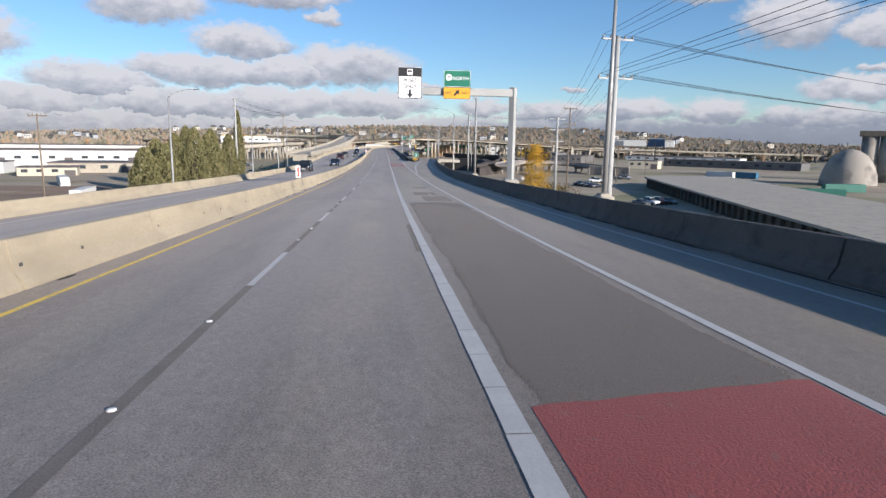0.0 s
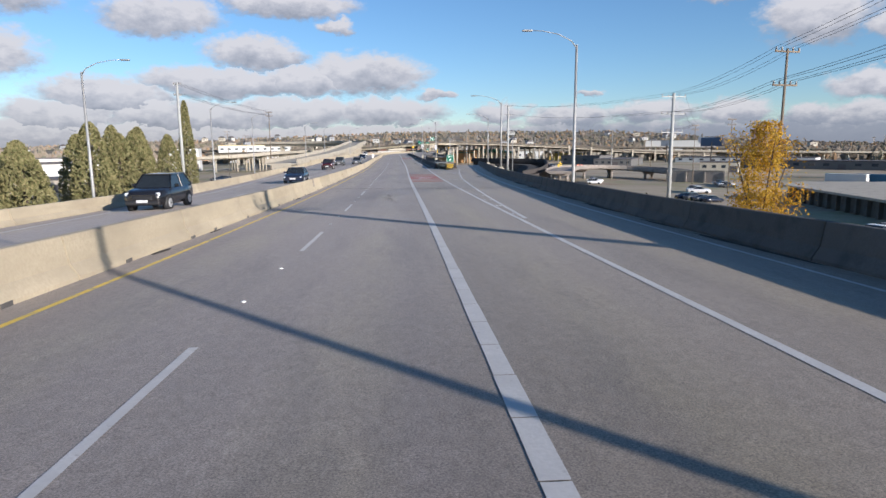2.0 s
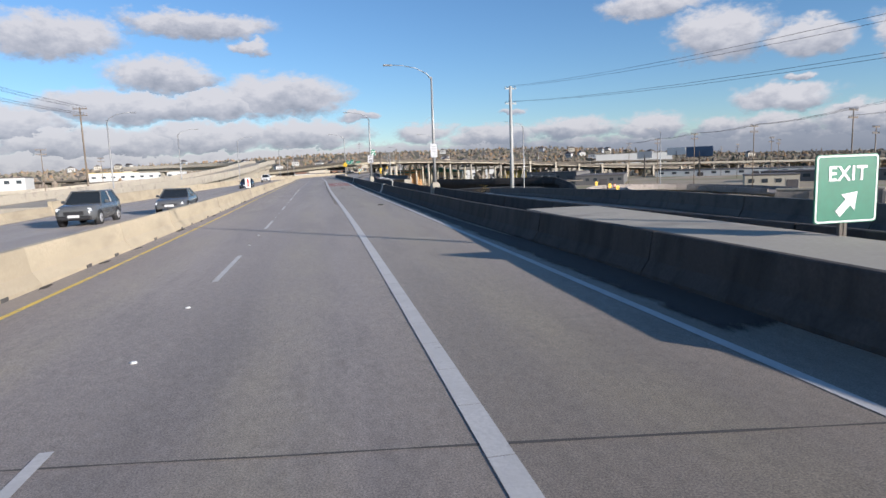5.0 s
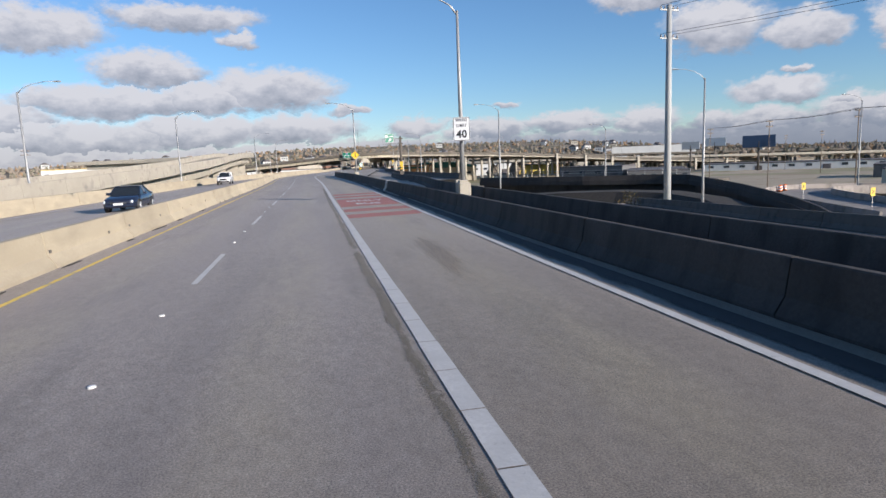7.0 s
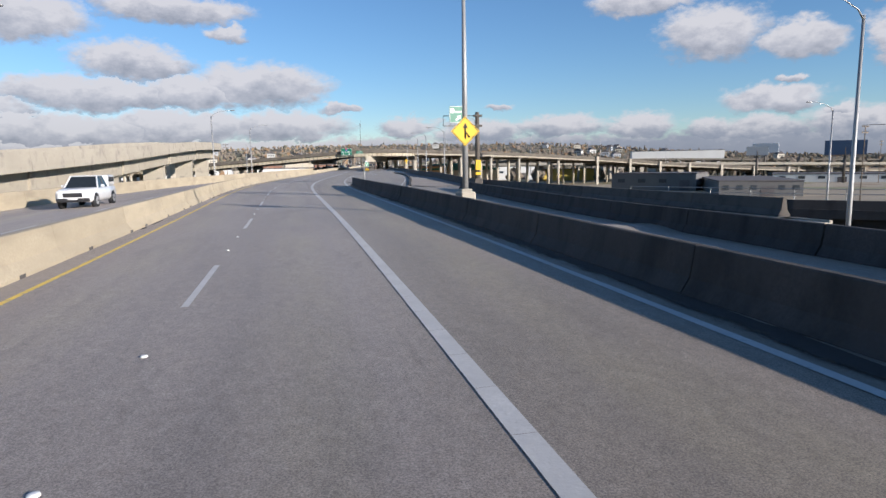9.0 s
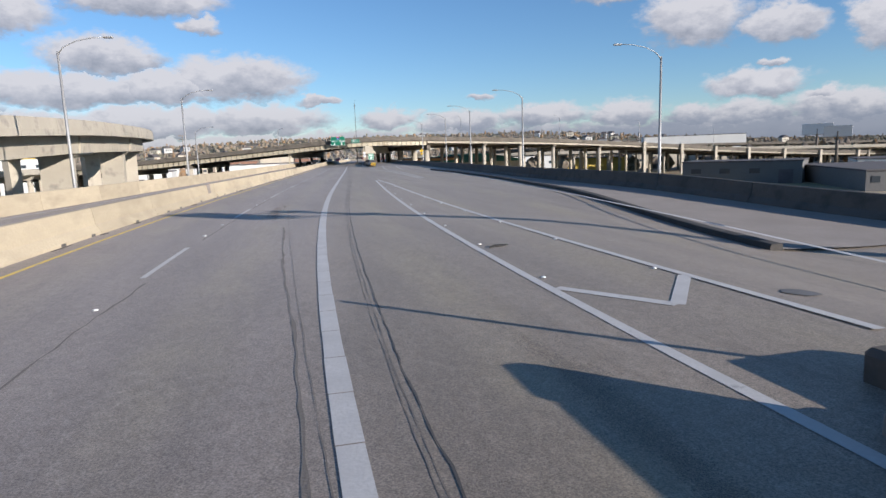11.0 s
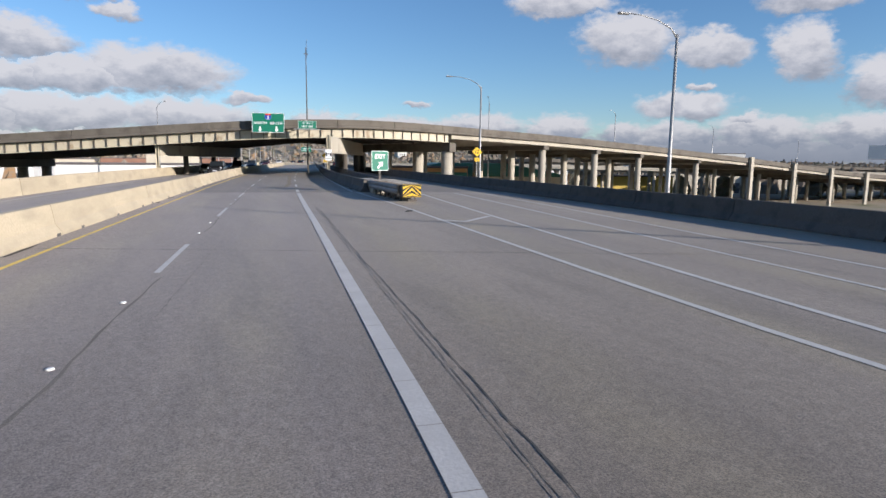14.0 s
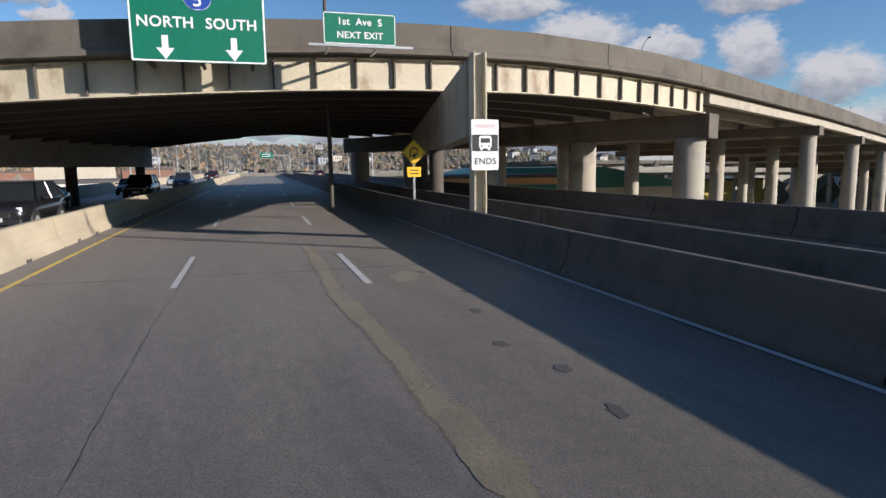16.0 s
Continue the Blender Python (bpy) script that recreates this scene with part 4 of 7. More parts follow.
# storage dome and silos
dome_mat = surface("stained_dome_concrete", (0.34, 0.31, 0.27), 0.95, 0.2, 1.0, 0.08, 0.2, dirt=(0.17, 0.155, 0.14), dirt_at=(0.48, 0.62), dirt_scale=0.12)
bm = bmesh.new()
bmesh.ops.create_uvsphere(bm, u_segments=40, v_segments=20, radius=9.2)
bmesh.ops.delete(bm, geom=[v for v in bm.verts if v.co.z < -0.2], context="VERTS")
for v in bm.verts:
    v.co.z *= 1.45
    v.co += Vector((0, 0, 0.12 * noise.noise(v.co * 0.5)))
for fc in bm.faces:
    fc.smooth = True
sd = thing("storage_dome", "large stained concrete storage dome in the yard", "dome", pose(169.5, 199, GROUND))
part("shell", bm, dome_mat, sd)
part("foot_ring", tube([(0, 0, -0.3), (0, 0, 0.6)], [9.6, 9.5], 40), CONCRETE_DARK, sd)
sl = thing("silo_group", "tall grey concrete silos behind the storage dome", "silo", pose(200, 222, GROUND, 0, 0, -40))
for i in range(3):
    part("silo", tube([(i * 6.2 - 3, 0, -0.2), (i * 6.2 - 3, 0, 18.5)], [3.0, 3.0], 20), dome_mat, sl)
part("head_house", boxm(-7, 13, -3.2, 3.2, 18.4, 20.6), CONCRETE_DARK, sl)
part("bin_tower", boxm(2, 5, -1.5, 1.5, 20.6, 23.5), CONCRETE_DARK, sl)
office = building("grey tall block beyond the yard", 330, 320, 16, 16, 9, CONCRETE_DARK, -45, 4, rows_n=5)


# ---- side roads on columns ----
RAMP_CONCRETE = surface("pinkish_ramp_concrete", (0.27, 0.24, 0.215), 0.9, 0.15, 12.0, 0.3, 0.2, dirt=(0.17, 0.15, 0.13), dirt_at=(0.52, 0.7), dirt_scale=0.6)


def elevated(label, pts, width, rail=0.9, depth=1.3, spacing=14.0, mat=None, low=None, col=0.45, dark=None, cols=2, solid=False):
    """A side road on columns through points (x, y, z of its top)."""
    root = thing("elevated_road", label, "viaduct", kind="structure")
    p = np.array(pts, float)
    dl = np.concatenate([[0], np.cumsum(np.hypot(np.diff(p[:, 0]), np.diff(p[:, 1])))])
    fine_d = np.arange(0, dl[-1], 1.0)
    f = [np.convolve(np.pad(np.interp(fine_d, dl, p[:, k]), 8, mode="edge"), np.ones(17) / 17, "valid") for k in range(3)]

    def st(d):
        a = Vector([float(np.interp(d, fine_d, c)) for c in f])
        b = Vector([float(np.interp(d + 1.5, fine_d, c)) for c in f])
        e = Vector([float(np.interp(d - 1.5, fine_d, c)) for c in f])
        t = (b - e).normalized()
        side = Vector((t.y, -t.x, 0)).normalized()
        return lambda u, z: a + side * u + Vector((0, 0, z))

    steps = list(np.arange(0, dl[-1] - 1, 4.0))
    w = width / 2
    if solid:
        part("deck", sweep([st(d) for d in steps], [(-w, -0.05), (w, -0.05), (w, -0.3), (w * 0.64, -0.5), (w * 0.64, -0.52), (-w * 0.64, -0.52), (-w * 0.64, -0.5), (-w, -0.3)]), mat or CONCRETE, root)
        for a, b in zip(range(0, len(steps) - 3, 3), range(3, len(steps), 3)):
            part("box_girder", sweep([st(d + (0.03 if d == steps[a] else 0)) for d in steps[a:b + 1]], [(-w * 0.6, -0.52), (w * 0.6, -0.52), (w * 0.57, -depth), (-w * 0.57, -depth)]), mat or CONCRETE, root, "smooth pale concrete box girder")
    else:
        part("deck", sweep([st(d) for d in steps], [(-w, -0.05), (w, -0.05), (w, -0.35), (w * 0.72, -depth), (-w * 0.72, -depth), (-w, -0.35)]), mat or CONCRETE, root)
    for sgn in (-1, 1):
        for a, b in zip(steps[::2], steps[2::2]):
            part("parapet", sweep([st(a + 0.02), st((a + b) / 2), st(b - 0.02)], [(sgn * w, rail), (sgn * (w - 0.22), rail), (sgn * (w - 0.3), -0.02), (sgn * (w + 0.06), -0.02), (sgn * (w + 0.06), -0.5), (sgn * (w + 0.1), -0.5), (sgn * (w + 0.1), 0.05)]), mat or CONCRETE, root)
    d = spacing / 2
    while d < dl[-1] - 4:
        g = st(d)
        top = g(0, -depth)
        if solid:
            if top.z > GROUND + 2:
                for nm, zs, ws, hs in (("pier_head", (0.02, -0.25, -0.5), (w * 0.5, w * 0.48, 1.5), 0.9), ("pier", (-0.5, GROUND - top.z - 0.3), (1.5, 1.2), 0.85)):
                    bm = bmesh.new()
                    rings = []
                    for z, hw in zip(zs, ws):
                        fa, fb = st(d - hs), st(d + hs)
                        rings.append([bm.verts.new(v) for v in (fa(-hw, 0), fa(hw, 0), fb(hw, 0), fb(-hw, 0))])
                        for v in rings[-1]:
                            v.co.z = top.z + z
                    for ra, rb in zip(rings, rings[1:]):
                        for k in range(4):
                            bm.faces.new((ra[k], ra[(k + 1) % 4], rb[(k + 1) % 4], rb[k]))
                    bm.faces.new(rings[0])
                    bm.faces.new(rings[-1][::-1])
                    bmesh.ops.recalc_face_normals(bm, faces=bm.faces)
                    part(nm, bm, mat or CONCRETE, root)
                part("web_rib", sweep([st(d - 0.7), st(d + 0.7)], [(w * 0.56, -0.52), (w * 0.645, -0.52), (w * 0.615, -depth), (w * 0.55, -depth)]), mat or CONCRETE, root)
        elif top.z > GROUND + 2:
            part("cap_beam", sweep([st(d - 0.5), st(d + 0.5)], [(-w * 0.8, -depth + 0.02), (w * 0.8, -depth + 0.02), (w * 0.6, -depth - 0.9), (-w * 0.6, -depth - 0.9)]), mat or CONCRETE, root)
            for k in range(cols):
                u = 0 if cols == 1 else (-w * 0.5 + w * k / (cols - 1))
                q = g(u, 0)
                part("column", tube([(q.x, q.y, GROUND - 0.3), (q.x, q.y, top.z - 0.4)], [col, col], 10), mat or CONCRETE, root)
        d += spacing
    return root


elevated("tan concrete flyover ramp that climbs and bends away", [(-30, 215, -0.6), (-27, 260, 0.4), (-24.5, 300, 1.7), (-22.5, 340, 3.3), (-21.5, 372, 5.0), (-21, 395, 5.9), (-21, 420, 6.4), (-23, 440, 6.7), (-29, 456, 6.8), (-42, 470, 6.8), (-64, 482, 6.8), (-100, 494, 6.8)], 8.4, 1.0, 2.3, 24.0, None, None, 1.0, cols=1, solid=True)
elevated("long old elevated road on many columns beside the motorway", [(-330, 370, -4.6), (-250, 381, -4.0), (-185, 384, -3.4), (-125, 384, -2.4), (-88, 392, -1.0), (-70, 425, 0.6), (-60, 520, 1.2), (-60, 600, 1.2)], 9.0, 0.8, 1.0, 11.0, None, None, 0.45, cols=3)
elevated("long distant viaduct across the interchange", [(30, 640, 0.0), (120, 590, 0.4), (200, 560, -0.6), (300, 520, -2.2), (400, 480, -3.5)], 9.0, 0.8, 1.1, 16.0, None, None, 0.5, cols=2)
elevated("distant viaduct beyond the warehouses", [(-260, 690, 0.5), (-120, 640, 2.2), (-60, 645, 2.4), (-40, 665, 2.2)], 10.0, 0.8, 1.2, 18.0, CONCRETE_DARK, None, 0.5, cols=2)
elevated("distant viaduct behind the interchange", [(130, 690, 1.5), (150, 655, 2.6), (260, 640, 1.5), (420, 600, -1.5)], 10.0, 0.8, 1.2, 18.0, CONCRETE_DARK, None, 0.5, cols=2)
elevated("curving side ramp with pale deck", [(51, 246, -4.5), (56.5, 261, -4.4), (62, 274, -4.4), (71, 285, -4.5), (83, 288, -4.8), (93, 282, -5.3), (98, 270, -5.7), (99, 255, -6.0)], 8.5, 0.7, 1.0, 16.0, RAMP_CONCRETE, None, 0.5, cols=2)
# the abandoned deck stump beside the motorway
stump = thing("deck_stump", "disused flat concrete bridge deck with dark stained sides", "bridge deck", kind="structure")
for nm, outline, z0, z1, mt in (("slab", [(54, 40), (64, 90), (86, 186), (98, 196), (118, 190), (100, 110), (86, 40)], -6.05, -5.6, CONCRETE), ("side_wall", [(55.5, 42), (65.2, 90), (87, 185), (98, 194), (115, 188), (98, 110), (84, 42)], GROUND - 0.3, -6.05, CONCRETE_DARK)):
    bm = bmesh.new()
    lo = [bm.verts.new((x, y, z0)) for x, y in outline]
    hi = [bm.verts.new((x, y, z1)) for x, y in outline]
    bm.faces.new(hi)
    bm.faces.new(lo[::-1])
    for i in range(len(lo)):
        j = (i + 1) % len(lo)
        bm.faces.new((lo[i], lo[j], hi[j], hi[i]))
    bmesh.ops.recalc_face_normals(bm, faces=bm.faces)
    part(nm, bm, mt, stump)
for (xa, ya), (xb, yb) in (((55.3, 42), (65.0, 90)), ((65.0, 90), (86.7, 185)), ((86.9, 185.3), (98, 194.4))):
    n = round(math.hypot(xb - xa, yb - ya) / 3.6)
    for k in range(n):
        x, y = xa + (xb - xa) * (k + 0.5) / n, ya + (yb - ya) * (k + 0.5) / n
        rib = part("rib", boxm(-0.25, 0.25, -0.45, 0.3, GROUND - 0.3, -6.06), CONCRETE_DARK, stump)
        rib.matrix_world = pose(x, y, 0, 0, 0, math.degrees(math.atan2(yb - ya, xb - xa)) + 180)


# ---- bare brown field beside the far carriageway ----
FIELD = surface("bare_brown_soil", (0.27, 0.185, 0.12), 0.95, 0.3, 3.0, 0.12, 0.5, dirt=(0.42, 0.36, 0.26), dirt_at=(0.52, 0.66), dirt_scale=0.09, stretch=(0.35, 1.0, 1.0), worn=(0.2, 0.185, 0.09), worn_at=(0.56, 0.66), worn_scale=0.12)
bm = bmesh.new()
rows = []
for i in range(41):
    y = 40 + i * 3.4
    l, r = -136 + 14 * noise.noise((y * 0.02, 4.0, 0.0)), -43 + 3 * noise.noise((y * 0.05, 1.0, 0.0)) - 0.1 * max(0, y - 120)
    row = []
    for k in range(25):
        x = l + (r - l) * k / 24
        rim = min(1.0, k / 3, (24 - k) / 3, i / 3, (40 - i) / 3)
        row.append(bm.verts.new((x, y, GROUND - 0.05 + rim * (0.35 + 0.3 * noise.noise((x * 0.05, y * 0.05, 0.0)) + 0.12 * noise.noise((x * 0.3, y * 0.3, 2.0))))))
    rows.append(row)
for ra, rb in zip(rows, rows[1:]):
    for k in range(24):
        bm.faces.new((ra[k], ra[k + 1], rb[k + 1], rb[k]))
tagged(part("field", bm, FIELD), "bare brown field with pale tracks and sparse grass", "field", kind="structure")

# ---- earth bank in front of the loop ramp ----
def bank_at(x, y, z, sx, sy):
    return lambda du, dz: Vector((x + du * sx, y + du * sy, z + dz))


bank_bm = sweep([bank_at(x, y, z, sx, sy) for x, y, z, sx, sy in ((33, 300, -3.9, 0.5, 0.86), (38, 294, -3.5, 0.65, 0.76), (44, 287.5, -3.3, 0.75, 0.66), (48, 281, -3.4, 0.95, 0.3), (48.6, 273, -3.9, 0.98, -0.2), (46, 264, -4.6, 0.93, -0.36))], [(-1.2, 0.0), (2.0, 0.1), (5.5, -2.6), (5.5, -5.5), (-7.0, -5.5)])
tagged(part("embankment", bank_bm, DIRT), "dark earth bank below a curving ramp", "embankment", kind="structure")

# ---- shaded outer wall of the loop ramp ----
# the wall's shade is put into this near-black colour, with random stains
LOOP_WALL = surface("shade_dark_wall_concrete", (0.062, 0.054, 0.05), 0.9, 0.22, 12.0, 0.4, 0.2, dirt=(0.034, 0.03, 0.028), dirt_at=(0.5, 0.7), dirt_scale=0.8, stretch=(1, 1, 0.4))
loop = thing("loop_wall", "concrete wall along the outside of a loop ramp, coloured dark for its shade", "retaining wall", kind="structure")
LOOP = [(33, 322, -1.5), (37, 315, -1.5), (41, 309.5, -1.5), (46, 304, -1.5), (51.5, 299, -1.5), (55.5, 295, -1.5), (57.4, 290.5, -1.55), (56.6, 284.5, -1.95), (55, 276, -2.45), (52.8, 269, -2.85), (50, 261.5, -3.25), (47.2, 255.5, -3.6), (43.5, 249.5, -3.9), (39, 243, -4.2)]


def loop_section(i):
    """Across the wall at one of its corners, square to both neighbours."""
    a, c = Vector(LOOP[max(0, i - 1)]), Vector(LOOP[min(len(LOOP) - 1, i + 1)])
    t2 = Vector((c.x - a.x, c.y - a.y, 0)).normalized()
    side, base = Vector((t2.y, -t2.x, 0)), Vector(LOOP[i])
    return lambda du, z: base + side * du + Vector((0, 0, z))


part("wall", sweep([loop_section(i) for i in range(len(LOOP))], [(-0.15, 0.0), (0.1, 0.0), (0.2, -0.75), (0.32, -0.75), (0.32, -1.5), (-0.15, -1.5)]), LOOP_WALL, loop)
# a set-back dark sheet stands for the shaded void under the wall
part("void_sheet", sweep([loop_section(i) for i in range(len(LOOP))], [(-1.2, -1.5), (-0.9, -1.5), (-0.9, -7.0), (-1.2, -7.0)]), LOOP_WALL, loop)
part("deck", sweep([loop_section(i) for i in range(7)], [(-7.5, -0.85), (-0.15, -0.85), (-0.15, -1.2), (-7.5, -1.2)]), CONCRETE_DARK, loop)
fence = thing("railing", "pale galvanised pipe railing along the loop ramp", "railing")
for i in range(6):
    pa, pb = Vector(LOOP[i]), Vector(LOOP[i + 1])
    if i == 0:
        part("post", tube([pa + Vector((0, 0, -0.1)), pa + Vector((0, 0, 0.95))], [0.05, 0.045], 6), GALV, fence)
    for k in (0.5, 1.0):
        q = pa.lerp(pb, k)
        part("post", tube([q + Vector((0, 0, -0.1)), q + Vector((0, 0, 0.95))], [0.05, 0.045], 6), GALV, fence)
    for h in (0.5, 0.92):
        part("rail", tube([pa + Vector((0, 0, h)), pb + Vector((0, 0, h))], [0.035, 0.035], 6), GALV, fence)

# ---- abutment where the curved side road meets its bank ----
abut = thing("abutment", "weathered concrete abutment wall at the end of a side road", "retaining wall", pose(99, 252, 0, 0, 0, -42), kind="structure")
part("wall", boxm(-9, 9, -0.4, 0.4, GROUND - 0.2, -5.2, 0.04), RAMP_CONCRETE, abut)
part("coping", boxm(-9.15, 9.15, -0.55, 0.5, -5.2, -4.85, 0.03), CONCRETE, abut)
for x in (-9, -3, 3, 9):
    part("buttress", boxm(x - 0.3, x + 0.3, -0.75, -0.39, GROUND - 0.2, -5.5, 0.03), RAMP_CONCRETE, abut)


def billboard(x, y, z, turn, w, h, face):
    t = thing("billboard", "large roadside billboard on a steel post", "billboard", pose(x, y, 0, 0, 0, turn), "billboards")
    part("panel", boxm(-w / 2, w / 2, -0.25, 0.25, z - h / 2, z + h / 2, 0.05), face, t)
    part("catwalk", boxm(-w / 2, w / 2, -0.9, -0.25, z - h / 2 - 0.3, z - h / 2 - 0.15), STEEL_DARK, t)
    part("post", tube([(0, 0.2, GROUND - 0.2), (0, 0.2, z)], [0.55, 0.5], 10), STEEL_DARK, t)


billboard(224, 479, 5.6, -42, 15, 6.0, plain("navy_billboard_sheet", (0.02, 0.05, 0.11), 0.5))
billboard(203, 505, 5.0, -42, 9, 4.0, plain("grey_billboard_sheet", (0.3, 0.33, 0.36), 0.5))
billboard(273, 581, 7.6, -45, 14, 5.5, plain("pale_billboard_sheet", (0.5, 0.53, 0.55), 0.5))


# ---- lamp posts ----
def street_lamp(height, arm, label, base_z=0.0, name="street_lamp", thick=0.145):
    """A tapered post from base_z to its top, with a curved arm towards -x and a flat lamp head."""
    t = thing(name, label, "street lamp", group="motorway lamp posts")
    part("foot", boxm(-0.22, 0.22, -0.22, 0.22, base_z - 0.1, base_z + 0.25, 0.03), CONCRETE, t)
    part("post", tube([(0, 0, base_z), (0, 0, base_z + (height - base_z) * 0.5), (0, 0, height - 0.5)], [thick, thick * 0.82, thick * 0.53], 10), GALV, t)
    part("arm", tube([(0, 0, height - 0.7), (-arm * 0.12, 0, height - 0.25), (-arm * 0.4, 0, height + 0.15), (-arm * 0.75, 0, height + 0.35), (-arm, 0, height + 0.38)], [0.05, 0.038, 0.03, 0.026, 0.026], 8), GALV, t)
    part("lamp_head", boxm(-arm - 0.6, -arm + 0.05, -0.13, 0.13, height + 0.31, height + 0.42, 0.04), GALV, t, "grey flat lamp head")
    return t


# s, u, height of the top over the road's end level
lamp_ground = street_lamp(19.0, 3.0, "tall galvanised street lamp with a curved arm", 0.0)
first = True
for s, u, top in ((95.2, 10.6, 10.2), (290.9, 25.4, 9.3), (363.5, 23.5, 8.9), (393.5, 21.5, 8.9), (418.5, 19.9, 9.1), (442.5, 19.6, 9.4), (472.6, 18.1, 9.9), (262, 37.5, 9.6), (284, 80, 9.0), (330, 60, 8.0)):
    p = R(s, u)
    m = pose(p.x, p.y, top - 19.0, 0, 0, turn_at(s))
    if first:
        lamp_ground.matrix_world = m
        first = False
    else:
        copy_thing(lamp_ground, m)
for s, u, top in ((64.6, -25.9, 10.3), (103.9, -24.8, 9.5), (141.7, -26.7, 9.1), (186, -31.2, 10.0), (235, -27.5, 10.0), (304.6, -19.8, 10.4), (366.6, -17.9, 10.3), (396.3, -17.9, 9.9), (448.2, -29, 8.5), (268, -26, 10.0)):
    p = R(s, u)
    copy_thing(lamp_ground, pose(p.x, p.y, top - 19.0, 0, 0, turn_at(s) + 180))
for x, y, top, tn in ((3, 545, 12.3, 120), (110, 545, 14.8, 30), (62, 520, 13.5, 60), (150, 552, 12.5, 30), (-40, 545, 10.5, 140), (190, 556, 9.5, 30)):
    copy_thing(lamp_ground, pose(x, y, top - 19.0, 0, 0, tn))
for k in range(26):
    s = 560 + 26 * k
    p, q = R(s, 13.5), R(s + 11, -20)
    copy_thing(lamp_ground, pose(p.x, p.y, -9.2, 0, 0, turn_at(s)))
    copy_thing(lamp_ground, pose(q.x, q.y, -9.2, 0, 0, turn_at(s) + 180))
lamp_deck = street_lamp(9.6, 2.9, "galvanised lamp post on a concrete block of the barrier", 0.75, thick=0.12)
lamp_deck.matrix_world = Matrix.Translation(R(236.2, 6.15)) @ pose(0, 0, 0, 0, 0, turn_at(235))
part("plinth", boxm(-0.3, 0.3, -0.42, 0.42, -0.3, 0.9, 0.05), CONCRETE, lamp_deck)
copy_thing(lamp_deck, Matrix.Translation(R(289, 4.75)) @ pose(0, 0, 0, 0, 0, turn_at(289)))
for s, u, tall in ((13.8, 7.75, 0.95), (50.5, 7.8, 0.9), (126.0, 10.75, 0.9), (153.0, 13.0, 0.85), (193.3, 7.3, 0.95)):
    copy_thing(lamp_deck, Matrix.Translation(R(s, u)) @ pose(0, 0, 0, 0, 0, turn_at(s)) @ Matrix.Diagonal((1, 1, tall, 1)))
mast = thing("mast", "tall thin dark communications mast by the overpass", "mast", pose(24.3, 499.9, 0))
part("pole", tube([(0, 0, GROUND), (0, 0, 8), (0, 0, 17.2)], [0.14, 0.09, 0.05], 8), STEEL_DARK, mast)
part("antenna", boxm(-0.3, 0.3, -0.03, 0.03, 16.3, 16.4), STEEL_DARK, mast)
part("whip", tube([(0.12, 0, 15.8), (0.12, 0, 18.2)], [0.03, 0.015], 6), STEEL_DARK, mast)


# ---- power poles and their wires ----
INSUL = plain("insulator", (0.25, 0.22, 0.2), 0.4)


def power_pole(x, y, top, thick, mat, arms, turn, label):
    t = thing("power_pole", label, "power pole", pose(x, y, 0, 0, 0, turn), "power poles")
    part("pole", tube([(0, 0, GROUND - 0.3), (0, 0, (top + GROUND) / 2), (0, 0, top)], [thick, thick * 0.85, thick * 0.65], 12), mat, t)
    ends = []
    for dz, half in arms:
        part("crossarm", boxm(-half, half, -0.06, 0.06, top - dz - 0.08, top - dz + 0.08), mat, t)
        for u in (-half + 0.1, -half * 0.45, half * 0.45, half - 0.1):
            part("insulator", tube([(u, 0, top - dz + 0.08), (u, 0, top - dz + 0.22), (u, 0, top - dz + 0.42)], [0.07, 0.1, 0.04], 6), INSUL, t)
            ends.append(t.matrix_world @ Vector((u, 0, top - dz + 0.42)))
    return ends


GREY_STEEL = surface("pale_grey_steel", (0.36, 0.365, 0.355), 0.6, 0.1, 6.0, 0.5, 0.05)
pp0 = power_pole(22.0, 50.2, 15.6, 0.36, GREY_STEEL, ((0.3, 1.7), (4.0, 1.9)), 10, "pale grey steel power pole with two crossarms")
pp1 = power_pole(36.8, 112.1, 12.2, 0.17, WOOD, ((0.3, 1.4), (3.4, 1.4)), 10, "weathered wooden power pole with crossarms")
pp2 = power_pole(48.9, 162.2, 12.3, 0.38, GREY_STEEL, ((0.6, 2.4), (3.6, 2.4), (6.8, 2.2)), 10, "pale grey steel pole with three crossarms")
pp3 = power_pole(38.6, 267.0, 17.3, 0.42, GREY_STEEL, ((0.5, 1.2), (3.4, 1.2)), 10, "tall pale grey steel power pole")
lp1 = power_pole(-46.5, 192.9, 17.2, 0.4, GREY_STEEL, ((0.4, 0.8), (2.6, 0.8)), 0, "pale steel pole beside a narrow evergreen")
lp2 = power_pole(-45.6, 285.2, 16.4, 0.2, WOOD, ((0.3, 1.3), (1.6, 1.3)), 0, "wooden power pole beyond the far carriageway")
lp0 = power_pole(-53.9, 92.4, 8.4, 0.16, WOOD, ((0.3, 1.4),), 0, "wooden power pole beside a brown field")
far_poles = []
for x, y, top in ((92, 240, 9.5), (100, 275, 9.0), (108, 310, 9.0), (117, 345, 9.0), (125, 380, 8.8), (120, 262, 7.5), (150, 330, 8.0), (178, 360, 8.0), (205, 420, 8.0), (232, 470, 8.0), (-75, 340, 11), (-88, 430, 11), (-30, 560, 12), (60, 600, 11), (95, 620, 11), (140, 640, 11), (186, 640, 10), (84, 205, 9.8), (230, 330, 7), (265, 380, 7)):
    far_poles.append(power_pole(x, y, top, 0.14, WOOD, ((0.3, 1.3), (1.6, 1.3)), 15, "dark wooden power pole in the industrial area"))


